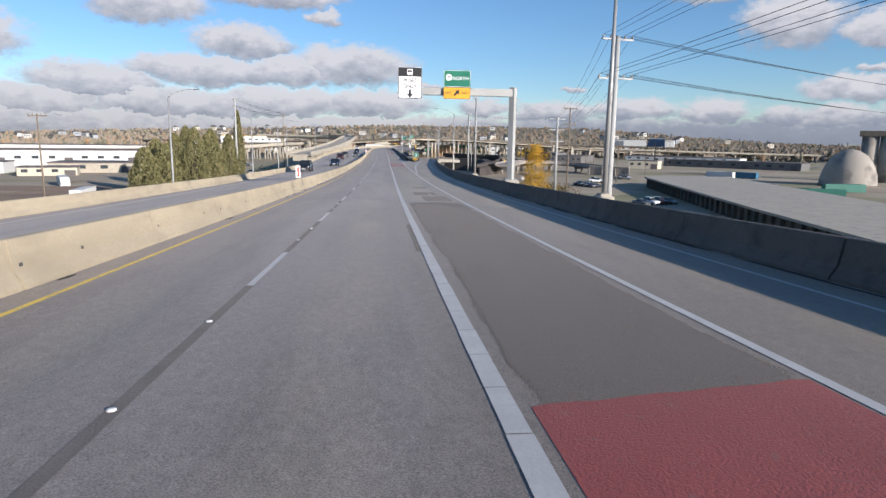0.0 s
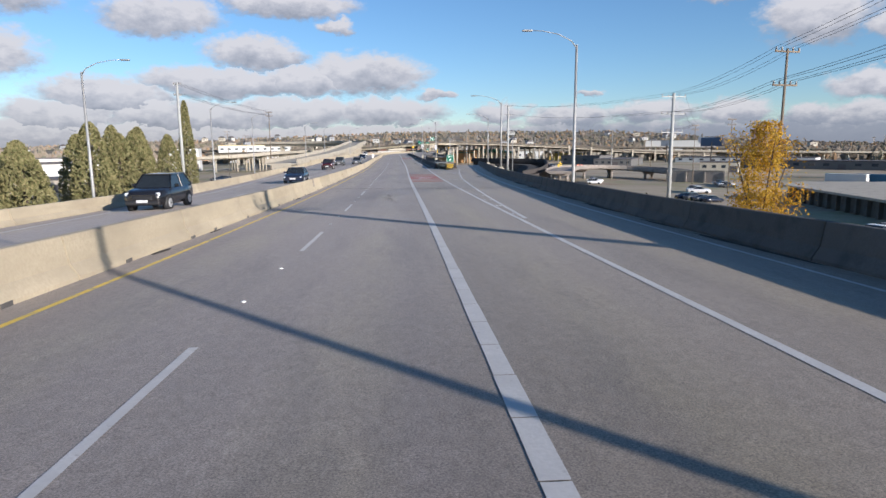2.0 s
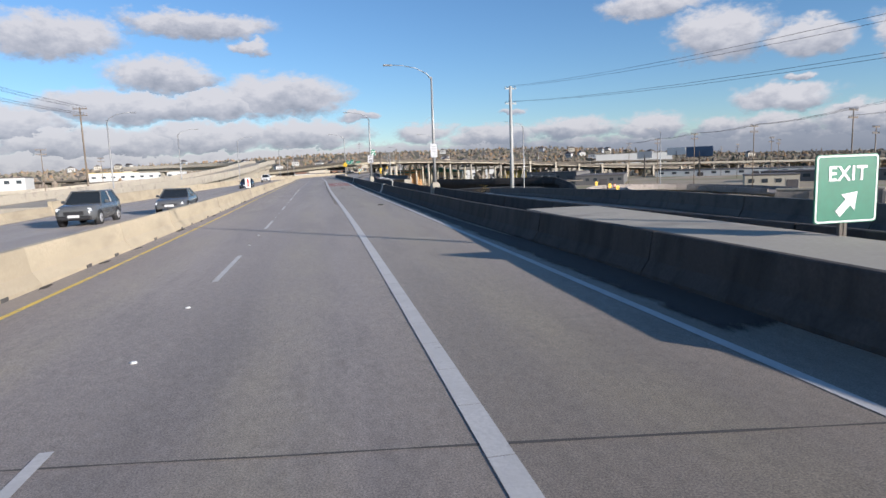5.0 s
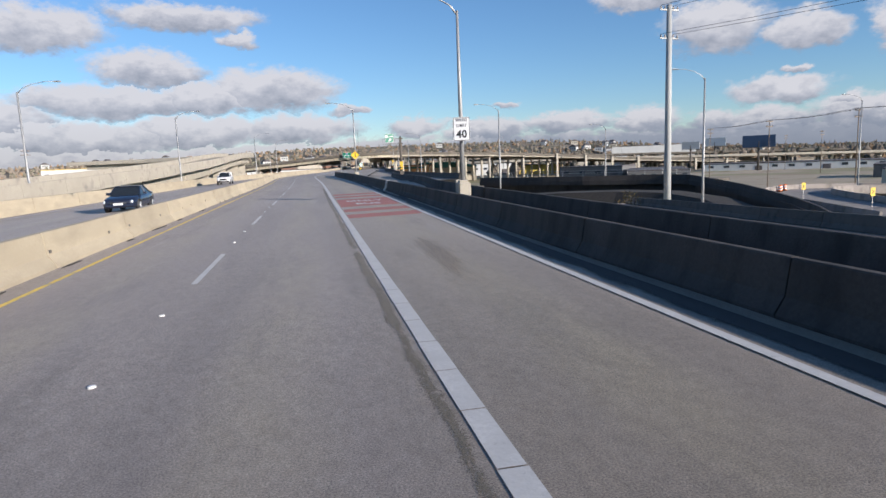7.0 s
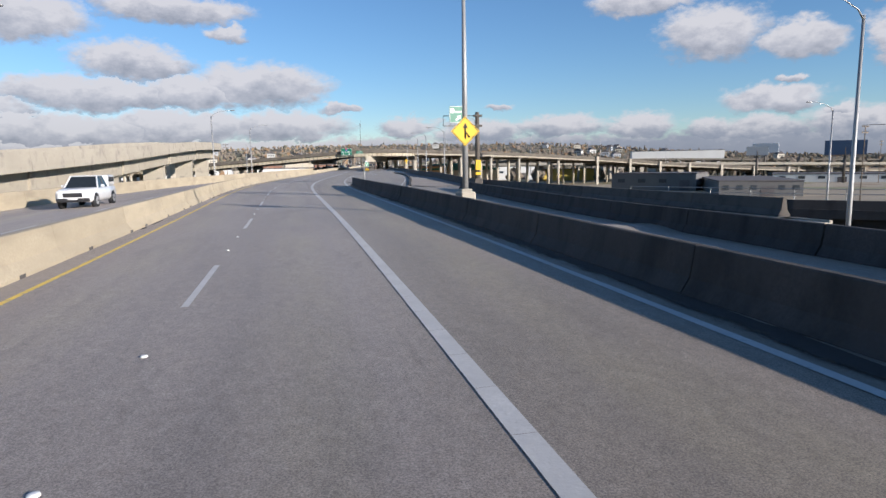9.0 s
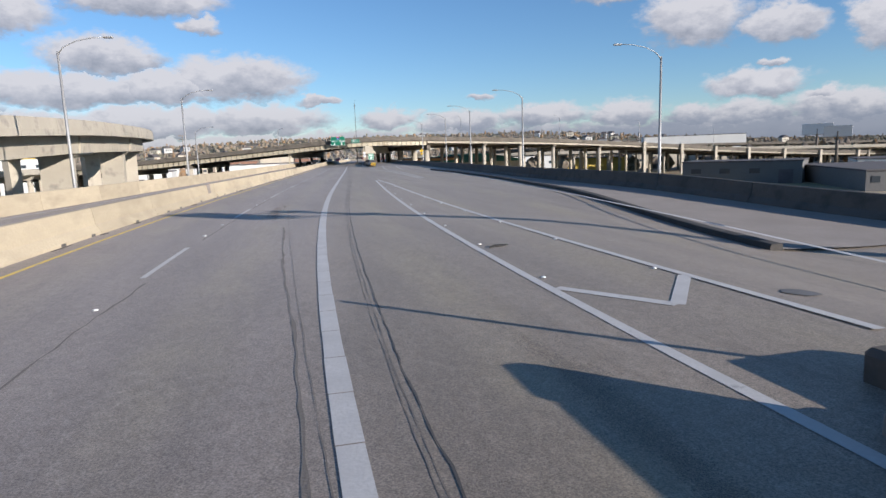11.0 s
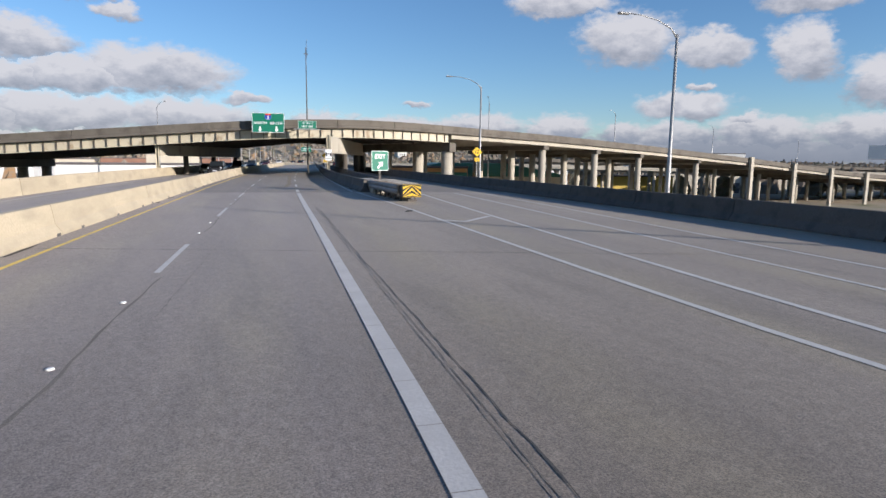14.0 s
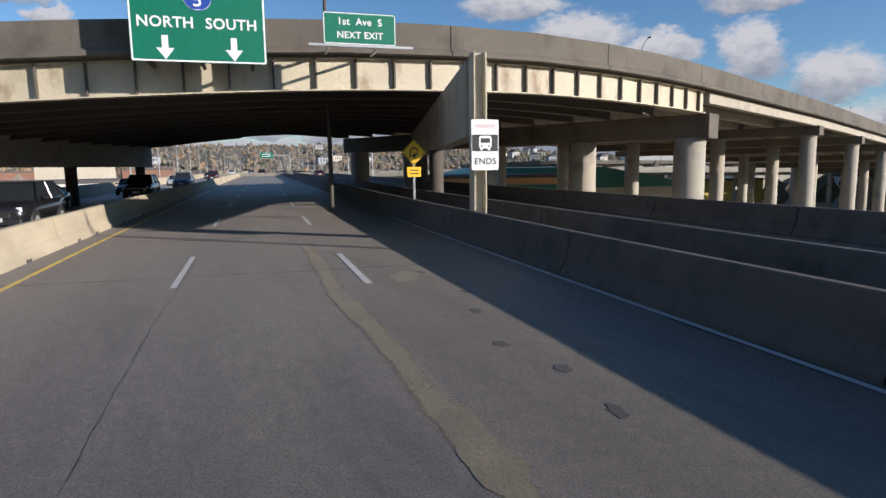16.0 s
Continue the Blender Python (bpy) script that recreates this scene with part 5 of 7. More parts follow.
def wire(a, b, sag):
    pts = [a.lerp(b, k / 8) + Vector((0, 0, -sag * 4 * (k / 8) * (1 - k / 8))) for k in range(9)]
    w = part("overhead_wire", tube(pts, [0.018] * 9, 4), RUBBER)
    return tagged(w, "thin black overhead power line between poles", "wire", "overhead wires")


for A, B, k in ((pp0, pp1, 8), (pp1, pp2, 8), (lp1, lp2, 8)):
    for i in range(min(len(A), len(B), k)):
        wire(A[i], B[i], 0.8)
back_pole = [Vector((p.x - 8, p.y - 110, p.z + 1)) for p in pp0]
side_pole = power_pole(14, -62, 16.5, 0.36, GREY_STEEL, ((0.3, 1.7), (4.0, 1.9)), 10, "pale grey steel power pole with two crossarms")
for i in range(8):
    wire(pp0[i], side_pole[i], 0.6)
    wire(pp2[i], far_poles[0][i % 8] if i % 2 else pp3[i % 8], 1.2)
east = power_pole(120, 92, 13, 0.3, GREY_STEEL, ((0.3, 1.7), (4.0, 1.9)), 60, "pale grey steel power pole in the yard")
for i in range(8):
    wire(pp0[i], east[i], 0.8)
for A, B in zip(far_poles[0:4], far_poles[1:5]):
    for i in (0, 1, 2, 3):
        wire(A[i], B[i], 0.5)


# ---- signs ----
FACE = Matrix.Rotation(radians(90), 4, "X")


def rounded(w, h, r=0.06, n=4):
    pts = []
    for cx, cz, a0 in ((w / 2 - r, h / 2 - r, 0), (-w / 2 + r, h / 2 - r, 90), (-w / 2 + r, -h / 2 + r, 180), (w / 2 - r, -h / 2 + r, 270)):
        pts += [(cx + r * math.cos(radians(a0 + 90 * k / n)), cz + r * math.sin(radians(a0 + 90 * k / n))) for k in range(n + 1)]
    return pts


def panel(parent, w, h, mat, x=0.0, z=0.0, y=0.0, thick=0.03, name="panel", r=0.06, border=None, label=""):
    bm = prism([(px + x, pz + z) for px, pz in rounded(w, h, r)], y - thick, y)
    ob = part(name, bm, mat, parent, label)
    if border:
        t = 0.025 * max(1.0, h / 1.2)
        o = [(px + x, pz + z) for px, pz in rounded(w - 0.03, h - 0.03, r)]
        i = [(px + x, pz + z) for px, pz in rounded(w - 0.03 - 2 * t, h - 0.03 - 2 * t, r * 0.7)]
        bm = bmesh.new()
        ov = [bm.verts.new((a, y - thick - 0.004, b)) for a, b in o]
        iv = [bm.verts.new((a, y - thick - 0.004, b)) for a, b in i]
        for k in range(len(ov)):
            j = (k + 1) % len(ov)
            bm.faces.new((ov[k], ov[j], iv[j], iv[k]))
        part("border", bm, border, ob)
    return ob


def words(parent, text, size, mat, x, z, y, spread=1.0, fat=0.012):
    return letters(text, size, mat, parent, Matrix.Translation((x, y, z)) @ FACE, 0.002, "lettering", spread, fat * size)


def arrow(parent, mat, x, z, y, size, turn=0.0):
    """A plain arrow that points up, turned by degrees clockwise."""
    shape = [(-0.13, -0.5), (0.13, -0.5), (0.13, 0.02), (0.36, 0.02), (0, 0.5), (-0.36, 0.02), (-0.13, 0.02)]
    a = radians(turn)
    pts = [(x + size * (px * math.cos(a) + pz * math.sin(a)), z + size * (-px * math.sin(a) + pz * math.cos(a))) for px, pz in shape]
    return part("arrow", prism(pts, y - 0.004, y), mat, parent)


def bus_icon(parent, x, z, y, k):
    b = part("bus_symbol", prism([(x + a * k, z + c * k) for a, c in rounded(1.0, 0.95, 0.2)], y - 0.004, y), WHITE_SIGN, parent)
    part("bus_window", prism([(x + a * k, z + (c + 0.12) * k) for a, c in rounded(0.76, 0.34, 0.06)], y - 0.007, y - 0.003), BLACK, b)
    for sx in (-0.3, 0.3):
        part("bus_lamp", prism([(x + (a + sx) * k, z + (c - 0.28) * k) for a, c in rounded(0.14, 0.14, 0.06)], y - 0.007, y - 0.003), BLACK, b)
        part("bus_wheel", prism([(x + (a + sx) * k, z + (c - 0.53) * k) for a, c in rounded(0.18, 0.16, 0.03)], y - 0.004, y), WHITE_SIGN, b)
    return b


def facing(s, u, z=0.0, turn=0.0):
    p = R(s, u, z)
    return pose(p.x, p.y, p.z, 0, 0, turn_at(s) + turn)


# gantry over the bus lane
PALE_BOX = surface("pale_worn_box", (0.42, 0.41, 0.39), 0.7, 0.15, 12.0, 3.0, 0.1)
g = thing("sign_gantry", "grey steel cantilever gantry over the bus lane", "gantry", facing(37.0, 8.65))
gp = boxm(-0.23, 0.23, -0.23, 0.23, 0.7, 7.75, 0.03)
bmesh.ops.rotate(gp, cent=(0, 0, 0), matrix=Matrix.Rotation(radians(-36), 3, "Z"), verts=gp.verts)
part("post", gp, GREY_STEEL, g)
part("base_plate", boxm(-0.45, 0.45, -0.45, 0.45, 0.72, 0.8), GALV, g)
part("plinth", boxm(-0.55, 0.55, -0.8, 0.8, -0.4, 0.74, 0.05), CONCRETE, g)
part("beam", boxm(-8.6, 0.24, -0.22, 0.22, 7.05, 7.6, 0.03), GREY_STEEL, g)
for sx in (-0.35, 0.35):
    for sy in (-0.35, 0.35):
        part("bolt", tube([(sx, sy, 0.76), (sx, sy, 0.92)], [0.03, 0.03], 6), GALV, g)
part("control_box", boxm(0.85, 1.08, -0.15, 0.15, 0.78, 1.0, 0.02), PALE_BOX, g)
sg = thing("bus_lane_sign", "white buses-only lane sign with a black bus panel", "road sign", facing(36.6, 0.78, 7.85))
panel(sg, 1.78, 2.26, WHITE_SIGN, border=BLACK)
panel(sg, 1.68, 0.62, BLACK, 0, 0.78, -0.032, 0.006, "black_panel")
bus_icon(sg, 0, 0.8, -0.04, 0.42)
words(sg, "BUSES", 0.36, BLACK, 0, 0.2, -0.036, 1.05)
words(sg, "ONLY", 0.36, BLACK, 0, -0.24, -0.036, 1.05)
arrow(sg, BLACK, 0, -0.77, -0.034, 0.62, 180)
sg = thing("direction_sign", "green route sign over an orange exit-only panel", "road sign", facing(36.6, 4.3, 7.8))
panel(sg, 2.02, 1.2, GREEN_SIGN, 0, 0.45, border=WHITE_SIGN)
panel(sg, 2.02, 0.86, ORANGE_SIGN, 0, -0.6, border=BLACK)
panel(sg, 0.42, 0.46, WHITE_SIGN, -0.62, 0.52, -0.032, 0.006, "route_shield", 0.16)
words(sg, "99", 0.26, BLACK, -0.62, 0.52, -0.042)
words(sg, "NORTH", 0.34, WHITE_SIGN, 0.25, 0.45, -0.036, 1.05)
words(sg, "EXIT", 0.22, BLACK, -0.66, -0.6, -0.036)
words(sg, "ONLY", 0.22, BLACK, 0.62, -0.6, -0.036)
arrow(sg, BLACK, -0.02, -0.58, -0.034, 0.56, 45)
# large signs on the overpass
sg = thing("direction_sign", "large green interstate sign hung on the overpass", "road sign", pose(18.25, 492.2, 6.5, 0, 0, -9))
panel(sg, 3.88, 2.4, GREEN_SIGN, border=WHITE_SIGN)
panel(sg, 0.84, 0.8, BLUE_SIGN, 0, 0.72, -0.034, 0.006, "shield", 0.4, WHITE_SIGN)
panel(sg, 0.68, 0.18, RED_SIGN, 0, 1.0, -0.046, 0.004, "shield_band", 0.05)
words(sg, "5", 0.56, WHITE_SIGN, 0, 0.62, -0.048)
words(sg, "NORTH", 0.44, WHITE_SIGN, -0.94, -0.05, -0.04, 1.05, 0.02)
words(sg, "SOUTH", 0.44, WHITE_SIGN, 0.94, -0.05, -0.04, 1.05, 0.02)
arrow(sg, WHITE_SIGN, -0.98, -0.78, -0.036, 0.7, 180)
arrow(sg, WHITE_SIGN, 0.98, -0.78, -0.036, 0.7, 180)
for x in (-1.5, 0, 1.5):
    part("bracket", boxm(x - 0.05, x + 0.05, 0.0, 1.4, -1.2, -1.1), STEEL_DARK, sg)
    part("hanger", boxm(x - 0.05, x + 0.05, 0.0, 0.1, -1.2, 1.2), STEEL_DARK, sg)
sg = thing("direction_sign", "small green next-exit sign on the overpass", "road sign", pose(22.75, 490.4, 6.3, 0, 0, -9))
panel(sg, 2.25, 0.95, GREEN_SIGN, border=WHITE_SIGN)
words(sg, "1st  Ave  S", 0.3, WHITE_SIGN, 0, 0.2, -0.036, 1.05, 0.015)
words(sg, "NEXT EXIT", 0.28, WHITE_SIGN, 0, -0.2, -0.036, 1.05, 0.015)
for x in (-0.8, 0.8):
    part("bracket", boxm(x - 0.04, x + 0.04, 0.0, 2.6, -0.36, -0.28), ALU, sg)
part("light_rail", boxm(-1.6, 1.6, -0.35, -0.27, -0.6, -0.53), ALU, sg)
# bus lane ends, on the steel post
sg = thing("bus_lane_ends_sign", "white lane-ends sign with a black bus panel", "road sign", facing(487.2, 3.75, 2.53))
panel(sg, 0.74, 1.28, WHITE_SIGN, r=0.04)
panel(sg, 0.7, 0.42, BLACK, 0, 0.05, -0.032, 0.006, "black_panel", 0.02)
bus_icon(sg, 0, 0.07, -0.04, 0.34)
words(sg, "ENDS", 0.23, BLACK, 0, -0.42, -0.036, 1.1)
part("faded_bar", boxm(-0.27, 0.27, -0.036, -0.03, 0.44, 0.52), plain("faded_pink", (0.62, 0.5, 0.5)), sg)


def diamond(label, m, w, symbol, plaque=True, post=None):
    t = thing("warning_sign", label, "road sign", m)
    h = w / math.sqrt(2)
    ob = part("panel", prism([(0, h), (-h, 0), (0, -h), (h, 0)], -0.02, 0), YELLOW_SIGN, t)
    k = h * 0.94
    bm = bmesh.new()
    ov = [bm.verts.new((a, -0.023, b)) for a, b in ((0, k), (-k, 0), (0, -k), (k, 0))]
    iv = [bm.verts.new((a * 0.95, -0.023, b * 0.95)) for a, b in ((0, k), (-k, 0), (0, -k), (k, 0))]
    for i in range(4):
        j = (i + 1) % 4
        bm.faces.new((ov[i], ov[j], iv[j], iv[i]))
    part("border", bm, BLACK, ob)
    if symbol == "turn":
        pts = [(0.3 * h * math.sin(a), -0.026, 0.3 * h * math.cos(a) + 0.05 * h) for a in np.linspace(radians(-90), radians(175), 14)]
        part("symbol", tube([(-0.3 * h, -0.026, -0.4 * h)] + pts, [0.05 * h] * 15, 4), BLACK, ob)
        part("symbol", prism([(-0.2 * h, -0.25 * h), (0.12 * h, -0.05 * h), (0.12 * h, -0.45 * h)], -0.03, -0.022), BLACK, ob)
    else:
        part("symbol", tube([(0, -0.026, -0.5 * h), (0, -0.026, 0.25 * h)], [0.06 * h] * 2, 4), BLACK, ob)
        part("symbol", prism([(0, 0.55 * h), (-0.2 * h, 0.2 * h), (0.2 * h, 0.2 * h)], -0.03, -0.022), BLACK, ob)
        part("symbol", tube([(0.3 * h, -0.026, -0.4 * h), (0.02, -0.026, -0.05 * h)], [0.05 * h] * 2, 4), BLACK, ob)
    if plaque:
        pl = part("plaque", boxm(-0.26, 0.26, -0.02, 0, -h - 0.42, -h - 0.06), YELLOW_SIGN, t)
        for z in (-0.18, -0.3):
            part("faded_bar", boxm(-0.16, 0.16, -0.026, -0.02, -h + z - 0.02, -h + z + 0.02), BLACK, pl)
    if post:
        part("post", boxm(-0.04, 0.04, 0.0, 0.06, post, h * 0.4), GALV, t)
    return t


diamond("yellow diamond loop-ramp sign on a lamp post", facing(472.4, 17.75, 2.95), 0.76, "turn", True, -3.4)
diamond("yellow diamond loop-ramp sign on its own post", facing(494.2, 3.65, 2.5), 0.66, "turn", True, -2.5)
diamond("yellow diamond merging-traffic sign on a lamp post", facing(288.8, 4.7, 3.2), 0.8, "merge", False)
# speed limit
sg = thing("speed_limit_sign", "white speed limit sign on a lamp post", "road sign", facing(235.9, 6.1, 3.5, -18))
panel(sg, 0.82, 1.14, WHITE_SIGN, border=BLACK)
words(sg, "SPEED", 0.2, BLACK, 0, 0.42, -0.036, 1.1)
words(sg, "LIMIT", 0.2, BLACK, 0, 0.16, -0.036, 1.1)
words(sg, "40", 0.52, BLACK, 0, -0.26, -0.036, 1.0, 0.02)
blank = thing("notice_board", "white upright notice with faint writing on a lamp post", "road sign", facing(193.05, 7.25, 3.3, -20))
panel(blank, 0.5, 1.0, WHITE_SIGN, r=0.04)
for z, w in ((0.3, 0.3), (0.12, 0.34), (-0.06, 0.26)):
    part("faded_bar", boxm(-w / 2, w / 2, -0.036, -0.03, z - 0.03, z + 0.03), plain("faded_grey_ink", (0.55, 0.55, 0.55)), blank)
part("clamp", boxm(-0.14, 0.14, 0.0, 0.16, -0.03, 0.03), GALV, blank)
for z in (-0.4, 0.4):
    part("clamp", boxm(-0.16, 0.16, 0.0, 0.2, z - 0.03, z + 0.03), GALV, sg)


def exit_sign(m, post, k=1.0):
    t = thing("exit_sign", "green exit sign with a white slanting arrow", "road sign", m, "exit signs")
    panel(t, 1.35 * k, 1.27 * k, GREEN_SIGN, border=WHITE_SIGN)
    words(t, "EXIT", 0.38 * k, WHITE_SIGN, 0, 0.27 * k, -0.036, 1.1, 0.02)
    arrow(t, WHITE_SIGN, 0.02, -0.26 * k, -0.034, 0.58 * k, 45)
    for x in (-0.04, 0.04):
        part("post", boxm(x - 0.03, x + 0.03, 0.0, 0.06, post, 0.5), STEEL_DARK, t)
    return t


exit_sign(facing(156.6, 7.2, 1.5), -1.3, 0.88)
exit_sign(facing(452.0, 4.95, 2.0, 28), -1.3)
# cantilever sign on the ramp
pole = thing("sign_cantilever", "dark steel sign pole with a trussed arm", "gantry", pose(18.3, 326.8, 0, 0, 0, -3))
part("post", tube([(0, 0, -2.0), (0, 0, 4), (0, 0, 7.1)], [0.27, 0.24, 0.2], 12), STEEL_DARK, pole)
for z in (5.75, 6.75):
    part("truss_chord", boxm(-3.5, 0.4, -0.035, 0.035, z - 0.035, z + 0.035), STEEL_DARK, pole)
    part("collar", boxm(-0.35, 0.45, -0.3, 0.3, z - 0.1, z + 0.1), STEEL_DARK, pole)
for i in range(6):
    x = -3.5 + i * 0.6
    part("truss_web", tube([(x, 0, 5.75), (x + (0.6 if i % 2 else 0), 0, 6.75)], [0.022, 0.022], 5), STEEL_DARK, pole)
part("signal_head", boxm(0.3, 0.52, -0.12, 0.12, 2.55, 3.0, 0.03), BLACK, pole)
part("yellow_plate", boxm(-0.27, 0.27, -0.36, -0.33, 1.3, 2.3), YELLOW_SIGN, pole, "yellow ramp meter notice with faint writing")
for z in (2.1, 1.9, 1.7, 1.5):
    part("faded_bar", boxm(-0.17, 0.17, -0.368, -0.36, z - 0.04, z + 0.04), plain("faded_ink", (0.35, 0.28, 0.05)), pole)
part("yellow_strip", boxm(-0.26, 0.26, -0.36, -0.33, 0.8, 1.08), YELLOW_SIGN, pole)
part("plinth", boxm(-0.42, 0.42, -0.55, 0.55, -2.2, 0.42, 0.05), BARRIER_SHADE_GREY, pole)
sg = thing("direction_sign", "green route sign with a white arrow on a truss arm", "road sign", pose(16.1, 326.4, 6.85, 0, 0, 10))
panel(sg, 1.7, 1.62, GREEN_SIGN, border=WHITE_SIGN)
panel(sg, 0.42, 0.5, WHITE_SIGN, -0.54, 0.36, -0.034, 0.006, "route_shield", 0.2)
words(sg, "99", 0.25, BLACK, -0.54, 0.38, -0.044)
words(sg, "NORTH", 0.3, WHITE_SIGN, 0.24, 0.24, -0.04, 1.05)
arrow(sg, WHITE_SIGN, 0.12, -0.34, -0.036, 0.68, 45)
# far green sign over the road ahead
sg = thing("direction_sign", "distant green sign over the road ahead", "road sign", facing(700, 0, 6.4))
panel(sg, 4.5, 2.2, GREEN_SIGN, border=WHITE_SIGN)
for z in (0.4, -0.3):
    part("faded_bar", boxm(-1.5, 1.5, -0.04, -0.03, z - 0.12, z + 0.12), WHITE_SIGN, sg)
part("gantry_post", tube([(8, 0.3, -6.4), (8, 0.3, 1)], [0.2, 0.2], 8), GALV, sg)
part("gantry_beam", boxm(-3, 8, 0.2, 0.5, -0.2, 0.2), GALV, sg)


def hydrant_board(s, turn):
    """The small board with a hydrant on the median."""
    t = thing("median_board", "white board with a red hydrant mark on the median barrier", "road sign", facing(s, -7.15, 0.0, turn), "median boards")
    part("board", boxm(-0.27, 0.27, -0.02, 0.02, 0.9, 1.72, 0.0), WHITE_SIGN, t)
    part("mark", prism([(x, 0.98 + (z - 1.1) * 0.84) for x, z in [(-0.13, 1.1), (0.13, 1.1), (0.13, 1.2), (0.075, 1.24), (0.075, 1.5), (0.13, 1.52), (0.13, 1.66), (0.075, 1.68), (0.1, 1.78), (0.05, 1.9), (-0.05, 1.9), (-0.1, 1.78), (-0.075, 1.68), (-0.13, 1.66), (-0.13, 1.52), (-0.075, 1.5), (-0.075, 1.24), (-0.13, 1.2)]], -0.028, -0.02), RED_SIGN, t)
    part("stand", boxm(-0.04, 0.04, -0.03, 0.03, 0.78, 0.95), GALV, t)
    return t


hydrant_board(33.7, 64)
hydrant_board(203.0, 45)


# ---- crash cushions ----
CHEV_Y = plain("yellow_reflective_sheet", (0.78, 0.50, 0.03), 0.5)
RAIL = surface("weathered_guard_rail_steel", (0.23, 0.225, 0.22), 0.55, 0.2, 12.0, 1.0, 0.1, metal=0.4, dirt=(0.13, 0.11, 0.09), dirt_scale=2.0)
TAN_BODY = surface("faded_tan_cushion_cover", (0.36, 0.30, 0.20), 0.8, 0.15, 10.0, 1.0, 0.1, dirt=(0.2, 0.17, 0.12), dirt_scale=1.5)
HAZARD = surface("scuffed_yellow_plastic", (0.72, 0.45, 0.03), 0.6, 0.12, 14.0, 1.5, 0.1, dirt=(0.3, 0.2, 0.05), dirt_at=(0.6, 0.75))


def chevron_face(parent, w, z0, z1):
    """A yellow plate with black bars that rise to the middle."""
    face = part("nose_plate", boxm(-w / 2, w / 2, -0.03, 0.0, z0, z1, 0.012), CHEV_Y, parent, "yellow and black chevron nose")
    h, bar = z1 - z0, 0.13
    for k in range(-2, 5):
        zc = z0 + k * 2 * bar
        for sx in (-1, 1):
            pts = [(sx * w / 2, zc - 0.0), (0, zc + w / 2), (0, zc + w / 2 + bar), (sx * w / 2, zc + bar)]
            cut = [(x, min(z1 - 0.015, max(z0 + 0.015, z))) for x, z in pts]
            if abs(cut[0][1] - cut[3][1]) + abs(cut[1][1] - cut[2][1]) > 0.03:
                part("black_bar", prism(cut if sx > 0 else cut[::-1], -0.036, -0.028), BLACK, face)
    return face


def rail_profile():
    return [(0.0, 0.0), (0.05, 0.05), (0.05, 0.1), (0.0, 0.15), (0.05, 0.2), (0.05, 0.25), (0.0, 0.3), (-0.015, 0.3), (0.035, 0.25), (0.035, 0.2), (-0.015, 0.15), (0.035, 0.1), (0.035, 0.05), (-0.015, 0.0)]


def cushion(label, s0, s1, u0, u1, covered):
    t = thing("crash_cushion", label, "crash cushion", facing(s0, u0), "crash cushions")
    n, run = 6, s1 - s0
    d = u1 - u0

    def mid(y):
        return d * y / run

    def half(y):
        return 0.46 + 0.22 * y / run if not covered else 0.5 + 0.75 * max(0, y / run - 0.1)

    chevron_face(t, 0.95, 0.22, 0.86)
    part("nose_box", boxm(-0.47, 0.47, 0.004, 0.75, 0.22, 0.84, 0.05), HAZARD if covered else STEEL_DARK, t)
    for i in range(n):
        ya, yb = 0.7 + (run - 0.7) * i / n, 0.7 + (run - 0.7) * (i + 1) / n + 0.12
        for sx in (-1, 1):
            bm = bmesh.new()
            rows = []
            for y in (ya, yb):
                w = half(y) + 0.012 * (n - i)
                rows.append([bm.verts.new((mid(y) + sx * (w + x), y, 0.34 + z * 1.6)) for x, z in rail_profile()])
            for k in range(len(rows[0])):
                j = (k + 1) % len(rows[0])
                bm.faces.new((rows[0][k], rows[0][j], rows[1][j], rows[1][k]))
            bmesh.ops.recalc_face_normals(bm, faces=bm.faces)
            part("side_rail", bm, RAIL if not covered else TAN_BODY, t)
        w = half(ya)
        part("diaphragm", boxm(mid(ya) - w, mid(ya) + w, ya, ya + 0.1, 0.3, 0.86, 0.01), STEEL_DARK if not covered else TAN_BODY, t)
        for sx in (-1, 1):
            part("leg", boxm(mid(ya) + sx * (w - 0.12) - 0.05, mid(ya) + sx * (w - 0.12) + 0.05, ya, ya + 0.1, 0.0, 0.34), STEEL_DARK, t)
        part("foot_plate", boxm(mid(ya) - w + 0.02, mid(ya) + w - 0.02, ya - 0.05, ya + 0.15, 0.0, 0.03), STEEL_DARK, t)
        if covered:
            yc = yb - 0.14
            bm = bmesh.new()
            v = [bm.verts.new((mid(y) + sx * half(y), y, z)) for z in (0.84, 0.88) for y in (ya, yc) for sx in (-1, 1)]
            for q in ((0, 2, 3, 1), (4, 5, 7, 6), (0, 1, 5, 4), (2, 6, 7, 3), (0, 4, 6, 2), (1, 3, 7, 5)):
                bm.faces.new([v[a] for a in q])
            part("cover_panel", bm, TAN_BODY, t)
        else:
            part("cartridge", boxm(mid(ya) - w + 0.1, mid(ya) + w - 0.1, ya + 0.14, yb - 0.2, 0.34, 0.76, 0.04), TAN_BODY, t)
            part("crossbar", boxm(mid(ya) - w - 0.02, mid(ya) + w + 0.02, ya + 0.02, ya + 0.09, 0.86, 0.92), RAIL, t)
    part("guide_rail", boxm(-0.12, 0.12, 0.3, run - 0.1, 0.005, 0.12), STEEL_DARK, t)
    return t


